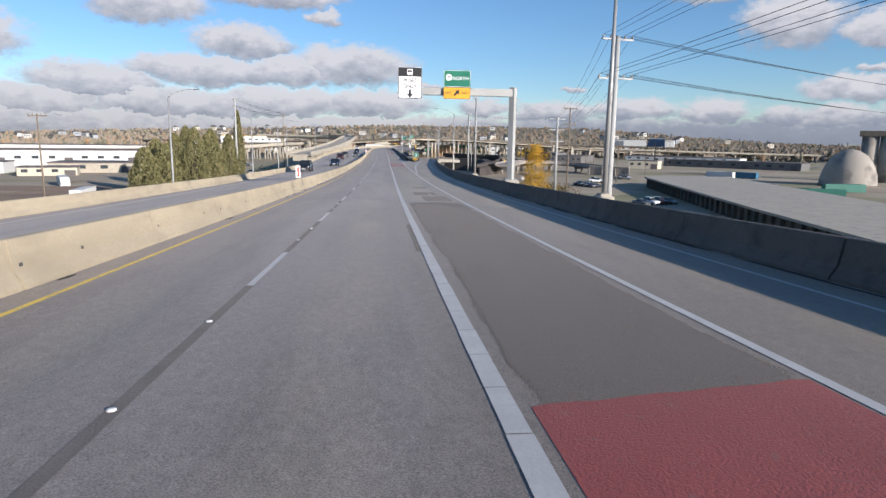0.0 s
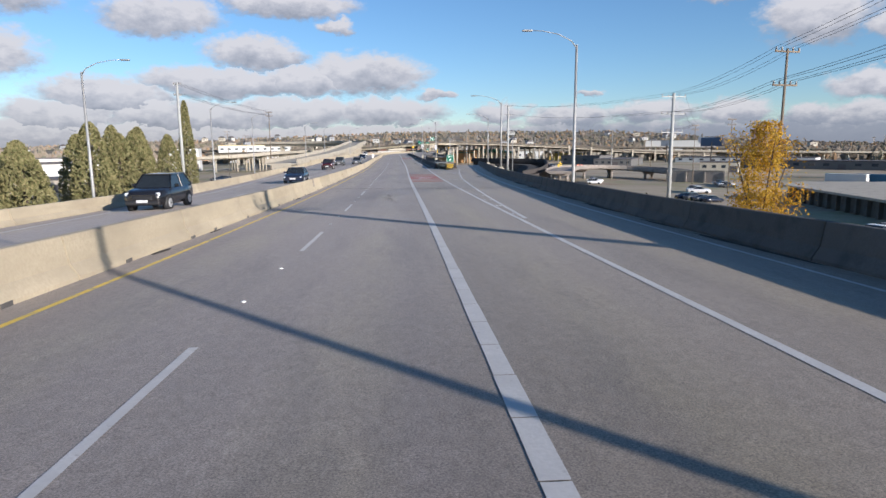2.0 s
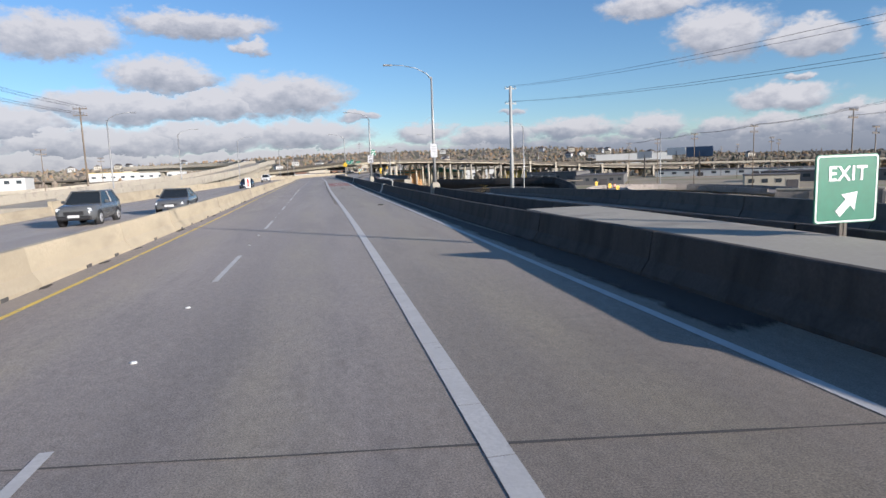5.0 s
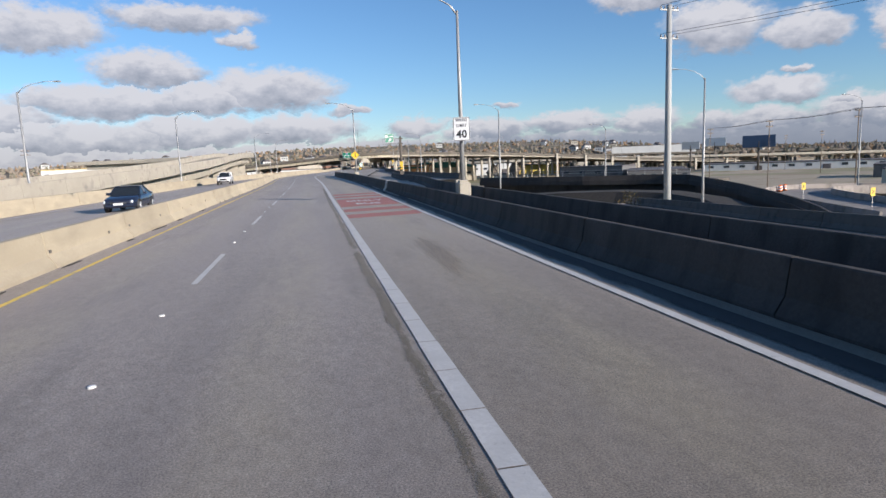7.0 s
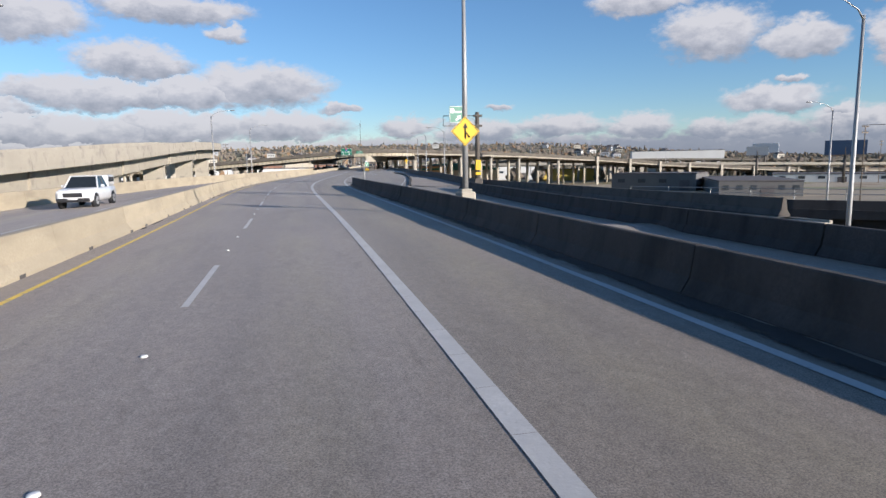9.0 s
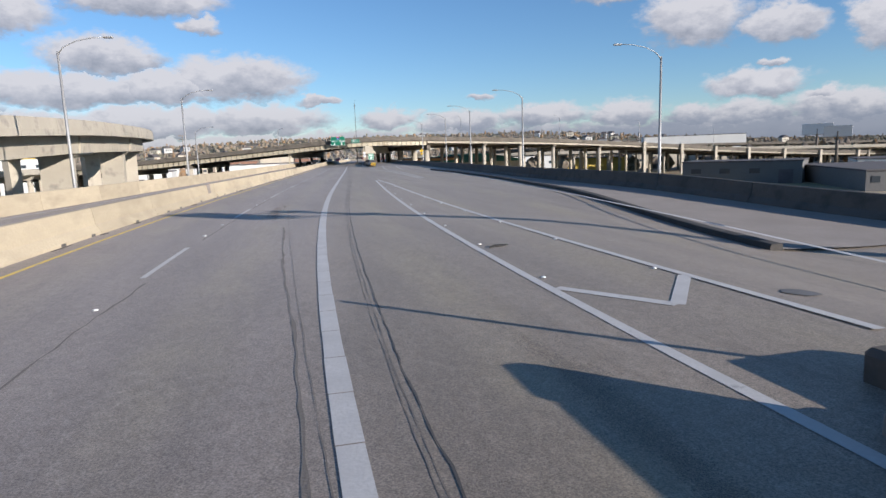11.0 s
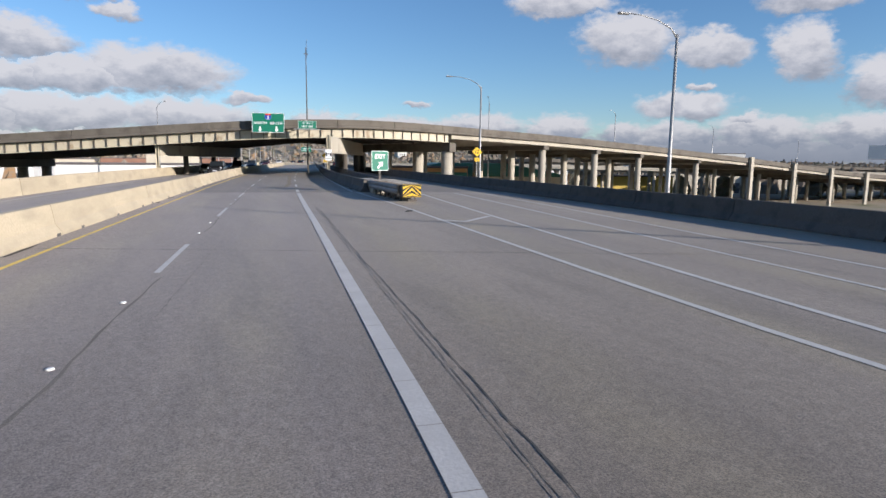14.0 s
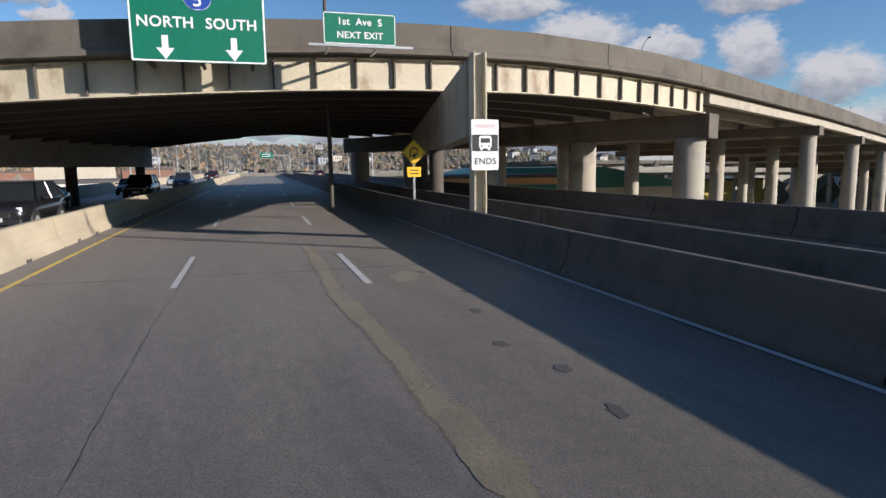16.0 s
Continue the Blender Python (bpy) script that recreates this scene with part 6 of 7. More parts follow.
cushion("tan covered crash cushion with a yellow chevron nose", 146.0, 152.0, 6.35, 6.25, True)
cushion("grey corrugated steel crash cushion with a yellow chevron nose", 442.8, 450.4, 5.15, 4.8, False)
for s0, s1, ua, ub in ((152.05, 166.0, 4.95, 7.2), (450.6, 458.0, 4.3, 5.25)):
    pad = part("barrier_island", sweep([along(s0, 0), along(s0 + 0.5, 0), along(s1, 0)], [(ua, 0.0), (ua, 0.72), (ub, 0.72), (ub, 0.0)]), CONCRETE)
    tagged(pad, "concrete block that fills the gap between two barriers", "concrete block", "barrier islands", "structure")


# ---- cars ----
def paint(name, c, rough=0.25):
    m, nt2, b = nodes_of(name)
    n = noise_node(nt2, 3.0, 4.0)
    nt2.links.new(mix_node(nt2, ramp_node(nt2, n, 0.3, 0.7), scaled(c, 0.92), scaled(c, 1.1)), b.inputs["Base Color"])
    b.inputs["Roughness"].default_value, b.inputs["Coat Weight"].default_value, b.inputs["Coat Roughness"].default_value = rough, 0.6, 0.08
    return m


PAINT = {"black": paint("black_car_paint", (0.012, 0.012, 0.014)), "blue": paint("dark_blue_car_paint", (0.014, 0.02, 0.04)), "red": paint("dark_red_car_paint", (0.055, 0.008, 0.01)), "white": paint("white_car_paint", (0.72, 0.72, 0.72)), "silver": paint("silver_car_paint", (0.42, 0.43, 0.44)), "grey": paint("grey_car_paint", (0.10, 0.105, 0.11)), "green": paint("green_car_paint", (0.02, 0.12, 0.08))}
HEADLAMP = plain("headlamp_lens", (0.75, 0.77, 0.8), 0.12)
TAILLAMP = plain("tail_lamp_lens", (0.35, 0.01, 0.012), 0.2)
PLATE = plain("blank_plate", (0.6, 0.6, 0.6), 0.5)
TRIM = plain("black_plastic_trim", (0.02, 0.02, 0.022), 0.6)


def loft(rows):
    bm = bmesh.new()
    rings = [[bm.verts.new(p) for p in r] for r in rows]
    n = len(rows[0])
    for a, b in zip(rings, rings[1:]):
        for k in range(n):
            f = bm.faces.new((a[k], a[(k + 1) % n], b[(k + 1) % n], b[k]))
            f.smooth = True
    bm.faces.new(rings[0])
    bm.faces.new(rings[-1][::-1])
    bmesh.ops.recalc_face_normals(bm, faces=bm.faces)
    return bm


# y of the station, half width, sill, top of the lower body
SHAPES = {
    "sedan": dict(body=[(-2.35, 0.62, 0.34, 0.62), (-2.2, 0.84, 0.24, 0.72), (-1.5, 0.91, 0.2, 0.86), (-0.8, 0.92, 0.19, 0.93), (0.3, 0.93, 0.19, 0.95), (1.4, 0.92, 0.2, 1.0), (2.15, 0.87, 0.28, 1.02), (2.38, 0.7, 0.4, 0.86)], cab=[(-0.98, -0.25, 0.62, 1.62)], roof=1.44, belt=0.93, wheels=(-1.42, 1.38), r=0.33),
    "suv": dict(body=[(-2.3, 0.66, 0.4, 0.82), (-2.15, 0.88, 0.3, 0.98), (-1.5, 0.94, 0.26, 1.08), (-0.8, 0.95, 0.25, 1.12), (0.3, 0.95, 0.25, 1.12), (1.4, 0.95, 0.26, 1.14), (2.2, 0.92, 0.32, 1.14), (2.36, 0.8, 0.42, 1.0)], cab=[(-0.95, -0.3, 1.65, 2.2)], roof=1.74, belt=1.11, wheels=(-1.4, 1.4), r=0.37),
    "pickup": dict(body=[(-2.75, 0.72, 0.45, 0.95), (-2.6, 0.93, 0.36, 1.06), (-1.8, 0.98, 0.32, 1.14), (-1.0, 0.98, 0.31, 1.17), (0.2, 0.98, 0.31, 1.17), (1.4, 0.98, 0.32, 1.17), (2.6, 0.96, 0.4, 1.17), (2.75, 0.9, 0.5, 1.12)], cab=[(-1.15, -0.45, 0.75, 1.1)], roof=1.86, belt=1.16, wheels=(-1.75, 1.75), r=0.4),
}


def car(kind, color, label, far=False):
    """A car whose front looks towards -y; far ones, below the viaduct, have fewer parts."""
    d, mat = SHAPES[kind], PAINT[color]
    t = thing("pickup_truck" if kind == "pickup" else "car", label, "car", group="cars on the road")
    rows = []
    for y, w, z0, z1 in d["body"]:
        h = z1 - z0
        rows.append([(-w * 0.88, y, z0), (-w, y, z0 + h * 0.22), (-w, y, z0 + h * 0.6), (-w * 0.94, y, z1 - h * 0.08), (-w * 0.8, y, z1), (w * 0.8, y, z1), (w * 0.94, y, z1 - h * 0.08), (w, y, z0 + h * 0.6), (w, y, z0 + h * 0.22), (w * 0.88, y, z0)])
    body = part("body", loft(rows), mat, t)
    y0, y1, y2, y3 = d["cab"][0]
    W = d["body"][4][1]
    zb, zr = d["belt"] - 0.02, d["roof"]
    wb, wr = W * 0.92, W * 0.72

    lo = [(-wb, y0), (wb, y0), (wb, y3), (-wb, y3)]
    hi = [(-wr, y1), (wr, y1), (wr, y2), (-wr, y2)]
    a = [Vector((x, y, zb)) for x, y in lo]
    b = [Vector((x, y, zr - 0.05)) for x, y in hi]
    if far:
        part("glazing", ([*a, *b], [], [(0, 1, 5, 4), (1, 2, 6, 5), (2, 3, 7, 6), (3, 0, 4, 7)]), GLASS_DARK, t, "dark tinted glass")
    else:
        for k, nm in enumerate(("windscreen", "side_window", "rear_window", "side_window")):
            q = [a[k], a[(k + 1) % 4], b[(k + 1) % 4], b[k]]
            inn = (Vector((0, (y0 + y3) / 2, (zb + zr) / 2)) - sum(q, Vector()) / 4).normalized() * 0.03
            part(nm, (q + [v + inn for v in q], [], [(0, 1, 2, 3), (7, 6, 5, 4), (0, 4, 5, 1), (1, 5, 6, 2), (2, 6, 7, 3), (3, 7, 4, 0)]), GLASS_DARK, t, "dark tinted glass")
    bm = boxm(-wr - 0.02, wr + 0.02, y1 - 0.06, y2 + 0.06, zr - 0.06, zr, 0.025)
    part("roof", bm, mat, t)
    for k in range(0 if far else 4):
        p, q = lo[k], hi[k]
        part("pillar", tube([(p[0], p[1], zb), (q[0], q[1], zr - 0.03)], [0.045, 0.04], 5), mat, body)
    for sx in (-1, 1):
        ym = (y1 + y2) / 2
        if far:
            for y in d["wheels"]:
                x, r = sx * (W - 0.1), d["r"]
                part("tyre", tube([(x - 0.12, y, r), (x + 0.13, y, r)], [r, r], 12), RUBBER, t)
            continue
        part("pillar", tube([(sx * wb, ym, zb), (sx * wr, ym, zr - 0.03)], [0.045, 0.04], 5), mat if color != "white" else TRIM, body)
        part("mirror", boxm(sx * (W + 0.1) - 0.1, sx * (W + 0.1) + 0.1, y0 + 0.35, y0 + 0.47, zb + 0.02, zb + 0.17, 0.03), mat, t)
        fy, fw, f0, f1 = d["body"][1]
        part("headlamp", boxm(sx * fw * 0.72 - 0.2, sx * fw * 0.72 + 0.17, fy - 0.08, fy + 0.1, f1 - 0.22, f1 - 0.06, 0.03), HEADLAMP, t, "clear headlamp")
        ry, rw, r0, r1 = d["body"][-2]
        part("tail_lamp", boxm(sx * rw * 0.8 - 0.16, sx * rw * 0.8 + 0.1, ry + 0.02, ry + 0.17, r1 - 0.3, r1 - 0.12, 0.03), TAILLAMP, t, "red tail lamp")
        for y in d["wheels"]:
            x, r = sx * (W - 0.1), d["r"]
            part("wheel_arch", tube([(x - 0.1, y, r), (x + sx * 0.115, y, r)] if sx > 0 else [(x + 0.1, y, r), (x - 0.115, y, r)], [r * 1.16, r * 1.16], 16), TRIM, body)
            tyre = part("tyre", tube([(x - 0.12, y, r), (x - 0.1, y, r), (x + 0.1, y, r), (x + 0.13 * 1, y, r)], [r * 0.9, r, r, r * 0.92], 18), RUBBER, t)
            part("rim", tube([(x + sx * 0.1, y, r), (x + sx * 0.15, y, r)], [r * 0.66, r * 0.6], 12), ALU, tyre, "silver alloy rim")
            part("hub", tube([(x + sx * 0.14, y, r), (x + sx * 0.17, y, r)], [r * 0.16, r * 0.12], 8), TRIM, tyre)
    if far:
        return t
    fy, fw, f0, f1 = d["body"][0]
    part("grille", boxm(-fw * 0.7, fw * 0.7, fy - 0.03, fy + 0.08, f0 + (f1 - f0) * 0.4, f1 - 0.06, 0.02), TRIM, t)
    part("bumper", boxm(-fw * 1.2, fw * 1.2, fy - 0.05, fy + 0.3, f0 - 0.08, f0 + 0.14, 0.05), TRIM if kind != "sedan" else mat, t)
    part("number_plate", boxm(-0.26, 0.26, fy - 0.06, fy - 0.04, f0 + 0.05, f0 + 0.18), PLATE, t)
    ry, rw, r0, r1 = d["body"][-1]
    part("rear_bumper", boxm(-rw, rw, ry - 0.1, ry + 0.06, r0 - 0.02, r0 + 0.18, 0.04), TRIM, t)
    part("number_plate", boxm(-0.26, 0.26, ry + 0.06, ry + 0.075, r0 + 0.22, r0 + 0.35), PLATE, t)
    if kind == "pickup":
        part("load_bed", boxm(-W * 0.82, W * 0.82, 1.2, 2.62, 1.172, 1.18), TRIM, body)
        part("canopy", boxm(-W * 0.9, W * 0.9, 1.18, 2.66, 1.18, 1.84, 0.06), mat, t, "white canopy over the load bed")
        for sx in (-1, 1):
            part("canopy_window", boxm(sx * W * 0.905 - 0.01, sx * W * 0.905 + 0.01, 1.35, 2.5, 1.42, 1.72), GLASS_DARK, t)
    return t


MASTERS = {}


def put_car(kind, color, label, m, far=False):
    if (kind, color, far) not in MASTERS:
        c = car(kind, color, label, far)
        c.matrix_world = m
        MASTERS[(kind, color, far)] = c
    else:
        c = copy_thing(MASTERS[(kind, color, far)], m)
    tagged(c, label, "car", "cars on the road")


def lane_pose(s, u, back=False):
    p = R(s, u, left_fall(s, u) if u < -7.6 else 0.0)
    return pose(p.x, p.y, p.z + 0.002, 0, 0, turn_at(s) + (180 if back else 0))


for kind, color, label, s, u in (("suv", "black", "black sport utility car on the far carriageway", 87, -13.4), ("sedan", "blue", "dark blue saloon car on the far carriageway", 115, -11.0), ("suv", "red", "dark red sport utility car on the far carriageway", 162, -13.4), ("sedan", "grey", "grey saloon car on the far carriageway", 190, -10.2), ("suv", "grey", "grey sport utility car on the far carriageway", 184, -13.4), ("sedan", "blue", "dark blue saloon car on the far carriageway", 247, -12.2), ("pickup", "white", "white pickup truck with a canopy", 308, -14.0), ("suv", "black", "black sport utility car beside the median under the overpass", 498, -10.2), ("sedan", "grey", "grey saloon car under the overpass", 511, -13.4), ("suv", "black", "black sport utility car under the overpass", 522, -10.2), ("sedan", "blue", "dark blue saloon car past the overpass", 535, -13.4), ("suv", "grey", "grey sport utility car past the overpass", 547, -10.2), ("sedan", "silver", "silver saloon car past the overpass", 566, -13.4), ("suv", "red", "dark red sport utility car past the overpass", 590, -10.2), ("sedan", "grey", "grey saloon car past the overpass", 622, -13.4), ("suv", "white", "white sport utility car far down the road", 660, -10.2)):
    put_car(kind, color, label, lane_pose(s, u))
for kind, color, label, s, u in (("suv", "black", "black sport utility car seen from behind, far ahead", 640, -1.8), ("sedan", "grey", "grey saloon car seen from behind, far ahead", 668, -4.9), ("suv", "silver", "silver sport utility car seen from behind, far ahead", 705, -1.8), ("sedan", "red", "dark red saloon car seen from behind, far ahead", 596, 9.0)):
    put_car(kind, color, label, lane_pose(s, u, True))
rng = random.Random(12)
YARD = [(68, 182, 4), (77, 206, 3), (64, 250, 5), (112, 140, 6), (60, 128, 4), (84, 160, 5), (96, 226, 6), (130, 180, 6), (108, 262, 5), (58, 330, 4), (95, 420, 6), (140, 440, 6), (64, 470, 4), (60, 560, 6), (-62, 150, 4), (-60, 236, 5), (-70, 300, 4)]
for x, y, n in YARD:
    tn = rng.choice((20, 105, 70))
    for k in range(n):
        kind, color = rng.choice((("sedan", "silver"), ("suv", "white"), ("sedan", "blue"), ("suv", "grey"), ("suv", "red"), ("sedan", "grey"), ("pickup", "white")))
        a = radians(tn)
        cx, cy = x + k * 2.9 * math.cos(a), y + k * 2.9 * math.sin(a)
        put_car(kind, color, color + " car parked in a yard below the viaduct", pose(cx, cy, GROUND, 0, 0, tn + rng.uniform(-3, 3)), True)


# ---- lorry trailers and containers in the yard ----
BOX_BLUE, BOX_GREEN, BOX_WHITE = surface("blue_container_paint", (0.03, 0.13, 0.22), 0.6, 0.15, 3.0, 0.4, 0.0), surface("green_container_paint", (0.03, 0.16, 0.12), 0.6, 0.15, 3.0, 0.4, 0.0), surface("white_trailer_paint", (0.6, 0.6, 0.58), 0.6, 0.1, 3.0, 0.4, 0.0)


def container(m, mat, label, length=12.2):
    t = thing("container", label, "container", m, "yard containers")
    part("body", boxm(-1.2, 1.2, 0, length, 0.12, 2.6, 0.02), mat, t)
    n = int(length / 0.6)
    for sx in (-1, 1):
        side = part("side_wall", boxm(sx * 1.2 - 0.01, sx * 1.2 + 0.01, 0.1, length - 0.1, 0.25, 2.5), mat, t)
        first = part("rib", boxm(-0.03, 0.03, 0.15, 0.42, 0.3, 2.45), mat, side)
        first.location = (sx * 1.2, 0, 0)
        for k in range(1, n):
            rib = new("rib", first.data)
            rib.parent, rib.location = side, (sx * 1.2, k * 0.6, 0)
    for sx in (-1.1, 1.1):
        for y in (0.1, length - 0.1):
            part("corner_post", boxm(sx - 0.1, sx + 0.1, y - 0.1, y + 0.1, 0.0, 2.62), mat, t)
    return t


for x, y, tn, mat, label in ((104, 138, 60, BOX_BLUE, "blue ribbed shipping container in the yard"), (110, 132, 60, BOX_GREEN, "green ribbed shipping container in the yard"), (118, 150, 65, BOX_BLUE, "blue ribbed shipping container in the yard"), (126, 146, 65, BOX_GREEN, "green ribbed shipping container in the yard"), (92, 118, 50, BOX_WHITE, "white lorry trailer box in the yard"), (100, 112, 50, BOX_BLUE, "blue ribbed shipping container in the yard"), (150, 168, 80, BOX_GREEN, "green ribbed shipping container in the yard"), (136, 122, 20, BOX_BLUE, "blue ribbed shipping container in the yard"), (-66, 128, 10, BOX_WHITE, "white lorry trailer box in the yard"), (-88, 170, 30, BOX_WHITE, "white lorry trailer box in the yard"), (150, 240, 30, BOX_WHITE, "white lorry trailer box in the yard"), (158, 236, 30, BOX_BLUE, "blue ribbed shipping container in the yard")):
    container(pose(x, y, GROUND, 0, 0, tn), mat, label)


# ---- trees ----
def leaf_mat(name, a, b2, c):
    m, nt2, b = nodes_of(name)
    geo = nt2.nodes.new("ShaderNodeNewGeometry")
    r = nt2.nodes.new("ShaderNodeValToRGB")
    r.color_ramp.elements[0].color, r.color_ramp.elements[1].color = (*a, 1), (*c, 1)
    e = r.color_ramp.elements.new(0.5)
    e.color = (*b2, 1)
    nt2.links.new(geo.outputs["Random Per Island"], r.inputs[0])
    nt2.links.new(r.outputs[0], b.inputs["Base Color"])
    b.inputs["Roughness"].default_value = 0.9
    b.inputs["Specular IOR Level"].default_value = 0.15
    return m


CYPRESS = leaf_mat("evergreen_foliage", (0.11, 0.112, 0.045), (0.19, 0.18, 0.085), (0.27, 0.24, 0.12))
AUTUMN = leaf_mat("orange_autumn_leaves", (0.50, 0.30, 0.03), (0.64, 0.42, 0.06), (0.42, 0.21, 0.02))
SCRUB = leaf_mat("dry_scrub_leaves", (0.14, 0.10, 0.045), (0.20, 0.15, 0.07), (0.08, 0.085, 0.035))
BARK = surface("bark", (0.10, 0.075, 0.055), 0.95, 0.25, 14.0, 1.0, 0.4)


def crown(points, size, rand, droop=0.0):
    """Many small clumps of three crossed leaves, one island each."""
    vs, fs = [], []
    for p in points:
        for _ in range(3):
            d = Vector((rand.gauss(0, 1), rand.gauss(0, 1), rand.gauss(0, 1) - droop)).normalized()
            e = d.orthogonal().normalized()
            e.rotate(Matrix.Rotation(rand.uniform(0, 6.28), 3, d))
            k = size * rand.uniform(0.6, 1.3)
            n = len(vs)
            vs += [p - d * k, p + e * k * 0.45, p + d * k, p - e * k * 0.45]
            fs.append((n, n + 1, n + 2, n + 3))
    return vs, [], fs


def conifer(x, y, top, wide, label, seed, mat=CYPRESS, shape=0.8):
    rand = random.Random(seed)
    t = thing("evergreen_tree", label, "tree", pose(x, y, 0), "evergreens")
    h = top - GROUND
    part("trunk", tube([(0, 0, GROUND - 0.2), (0, 0, GROUND + h * 0.5), (0, 0, top - 0.4)], [0.3, 0.18, 0.03], 8), BARK, t)
    bumps = [(rand.uniform(0, 6.28), rand.uniform(0.1, 0.9), rand.uniform(0.7, 1.15)) for _ in range(14)]
    pts = []
    while len(pts) < 3000:
        f = rand.random()
        r0 = wide / 2 * min(1.0, (1 - f) ** shape * 1.25) * (0.72 + 0.28 * min(1, f * 6))
        a = rand.uniform(0, 6.28)
        k = 1.0
        for ba, bf, bk in bumps:
            w = max(0, 1 - abs((a - ba + math.pi) % math.tau - math.pi) / 0.9) * max(0, 1 - abs(f - bf) / 0.18)
            k += (bk - 1.0) * w * 0.9
        r = r0 * k * math.sqrt(rand.uniform(0.45, 1.0))
        pts.append(Vector((r * math.cos(a), r * math.sin(a), GROUND + 0.6 + (h - 0.6) * f)))
    part("crown", crown(pts, 0.3, rand, -0.8), mat, t)
    for k in range(10):
        f = 0.1 + 0.07 * k
        a, r = rand.uniform(0, 6.28), wide / 2 * (1 - f) * 0.7
        z = GROUND + h * f
        part("limb", tube([(0, 0, z), (r * math.cos(a), r * math.sin(a), z + r * 0.5)], [0.07, 0.02], 5), BARK, t)


conifer(-46.9, 197.5, 13.8, 4.2, "tall narrow dark evergreen beside a steel pole", 1, shape=0.55)
for k, (x, y, top, wide) in enumerate(((-50, 160, 7.6, 7.2), (-64, 200, 8.6, 7.0), (-53, 146, 3.5, 8.0), (-49, 168, 6.0, 7.0), (-49.5, 176, 6.8, 7.4), (-52, 184, 7.6, 7.0), (-57, 152, 4.6, 7.6), (-48, 189, 6.2, 6.0), (-60, 176, 6.0, 7.5), (-55, 138, 2.6, 7.5))):
    conifer(x, y, top, wide, "rounded olive-green evergreen in a row below the viaduct", 20 + k, shape=0.5)


def broadleaf(x, y, top, wide, label, seed, mat, n=2600, name="autumn_tree", size=0.16):
    rand = random.Random(seed)
    t = thing(name, label, "tree", pose(x, y, 0))
    h = top - GROUND
    fork = GROUND + h * 0.25
    part("trunk", tube([(0, 0, GROUND - 0.2), (0.1, 0, GROUND + h * 0.15), (0, 0.1, fork)], [0.28, 0.2, 0.16], 8), BARK, t)
    tips = []
    for k in range(11):
        a, r = k * 2.4 + rand.uniform(-0.3, 0.3), wide / 2 * rand.uniform(0.35, 0.85)
        z = fork + (top - fork) * rand.uniform(0.35, 0.9)
        mid = (r * 0.45 * math.cos(a), r * 0.45 * math.sin(a), (fork + z) / 2 + 0.3)
        tip = (r * math.cos(a), r * math.sin(a), z)
        part("limb", tube([(0, 0.1, fork - 0.2), mid, tip], [0.11, 0.06, 0.02], 6), BARK, t)
        tips += [Vector(mid), Vector(tip), Vector(tip)]
    hubs = []
    for _ in range(70):  # boughs fill an egg-shaped crown that narrows upwards
        f = rand.random() ** 0.9
        r, a = wide / 2 * (1 - f) ** 0.6 * math.sqrt(rand.uniform(0.25, 1.0)) * (0.55 + 0.45 * min(1, f * 4)), rand.uniform(0, 6.28)
        hubs.append(Vector((r * math.cos(a), r * math.sin(a), fork - 0.3 + (top - fork) * f)))
    pts = []
    for _ in range(n):
        c = rand.choice(hubs + tips[1::3])
        g = wide * 0.075
        pts.append(c + Vector((rand.gauss(0, g), rand.gauss(0, g), rand.gauss(0, g * 1.2))))
    part("crown", crown([p for p in pts if p.z < top], size, rand), mat, t)


broadleaf(26.5, 98, 4.9, 6.0, "golden autumn tree beside the viaduct", 5, AUTUMN, 7000, size=0.1)
broadleaf(31, 262, -1.5, 4.0, "bare brown bush beside the exit ramp", 6, SCRUB, 500, "bush", 0.1)
rand = random.Random(9)
pts = []
for cx, cy, n, sp in ((27, 110, 500, 6), (32, 124, 500, 7), (40, 140, 500, 8), (38, 90, 300, 6), (50, 170, 400, 8), (-44, 150, 500, 9), (-45, 120, 400, 9), (-46, 210, 400, 10), (-44, 240, 400, 10), (30, 150, 500, 8)):
    for _ in range(n):
        pts.append(Vector((rand.gauss(cx, sp * 0.4), rand.gauss(cy, sp), GROUND + abs(rand.gauss(0, 0.9)))))
tagged(part("scrub", crown(pts, 0.35, rand, -0.5), SCRUB), "dry brown and green scrub on the ground below", "scrub", kind="stuff")

# ---- ramp furniture ----
ORANGE = plain("orange_plastic", (0.75, 0.16, 0.02), 0.5)


def barrel(m):
    t = thing("traffic_barrel", "orange and white striped traffic barrel", "traffic barrel", m, "traffic barrels")
    part("body", tube([(0, 0, 0.05), (0, 0, 0.5), (0, 0, 0.95)], [0.29, 0.26, 0.22], 12), ORANGE, t)
    for z in (0.3, 0.62):
        part("white_band", tube([(0, 0, z), (0, 0, z + 0.15)], [0.285, 0.275], 12), WHITE_SIGN, t)
    part("base_ring", tube([(0, 0, 0), (0, 0, 0.08)], [0.38, 0.36], 12), RUBBER, t)
    return t


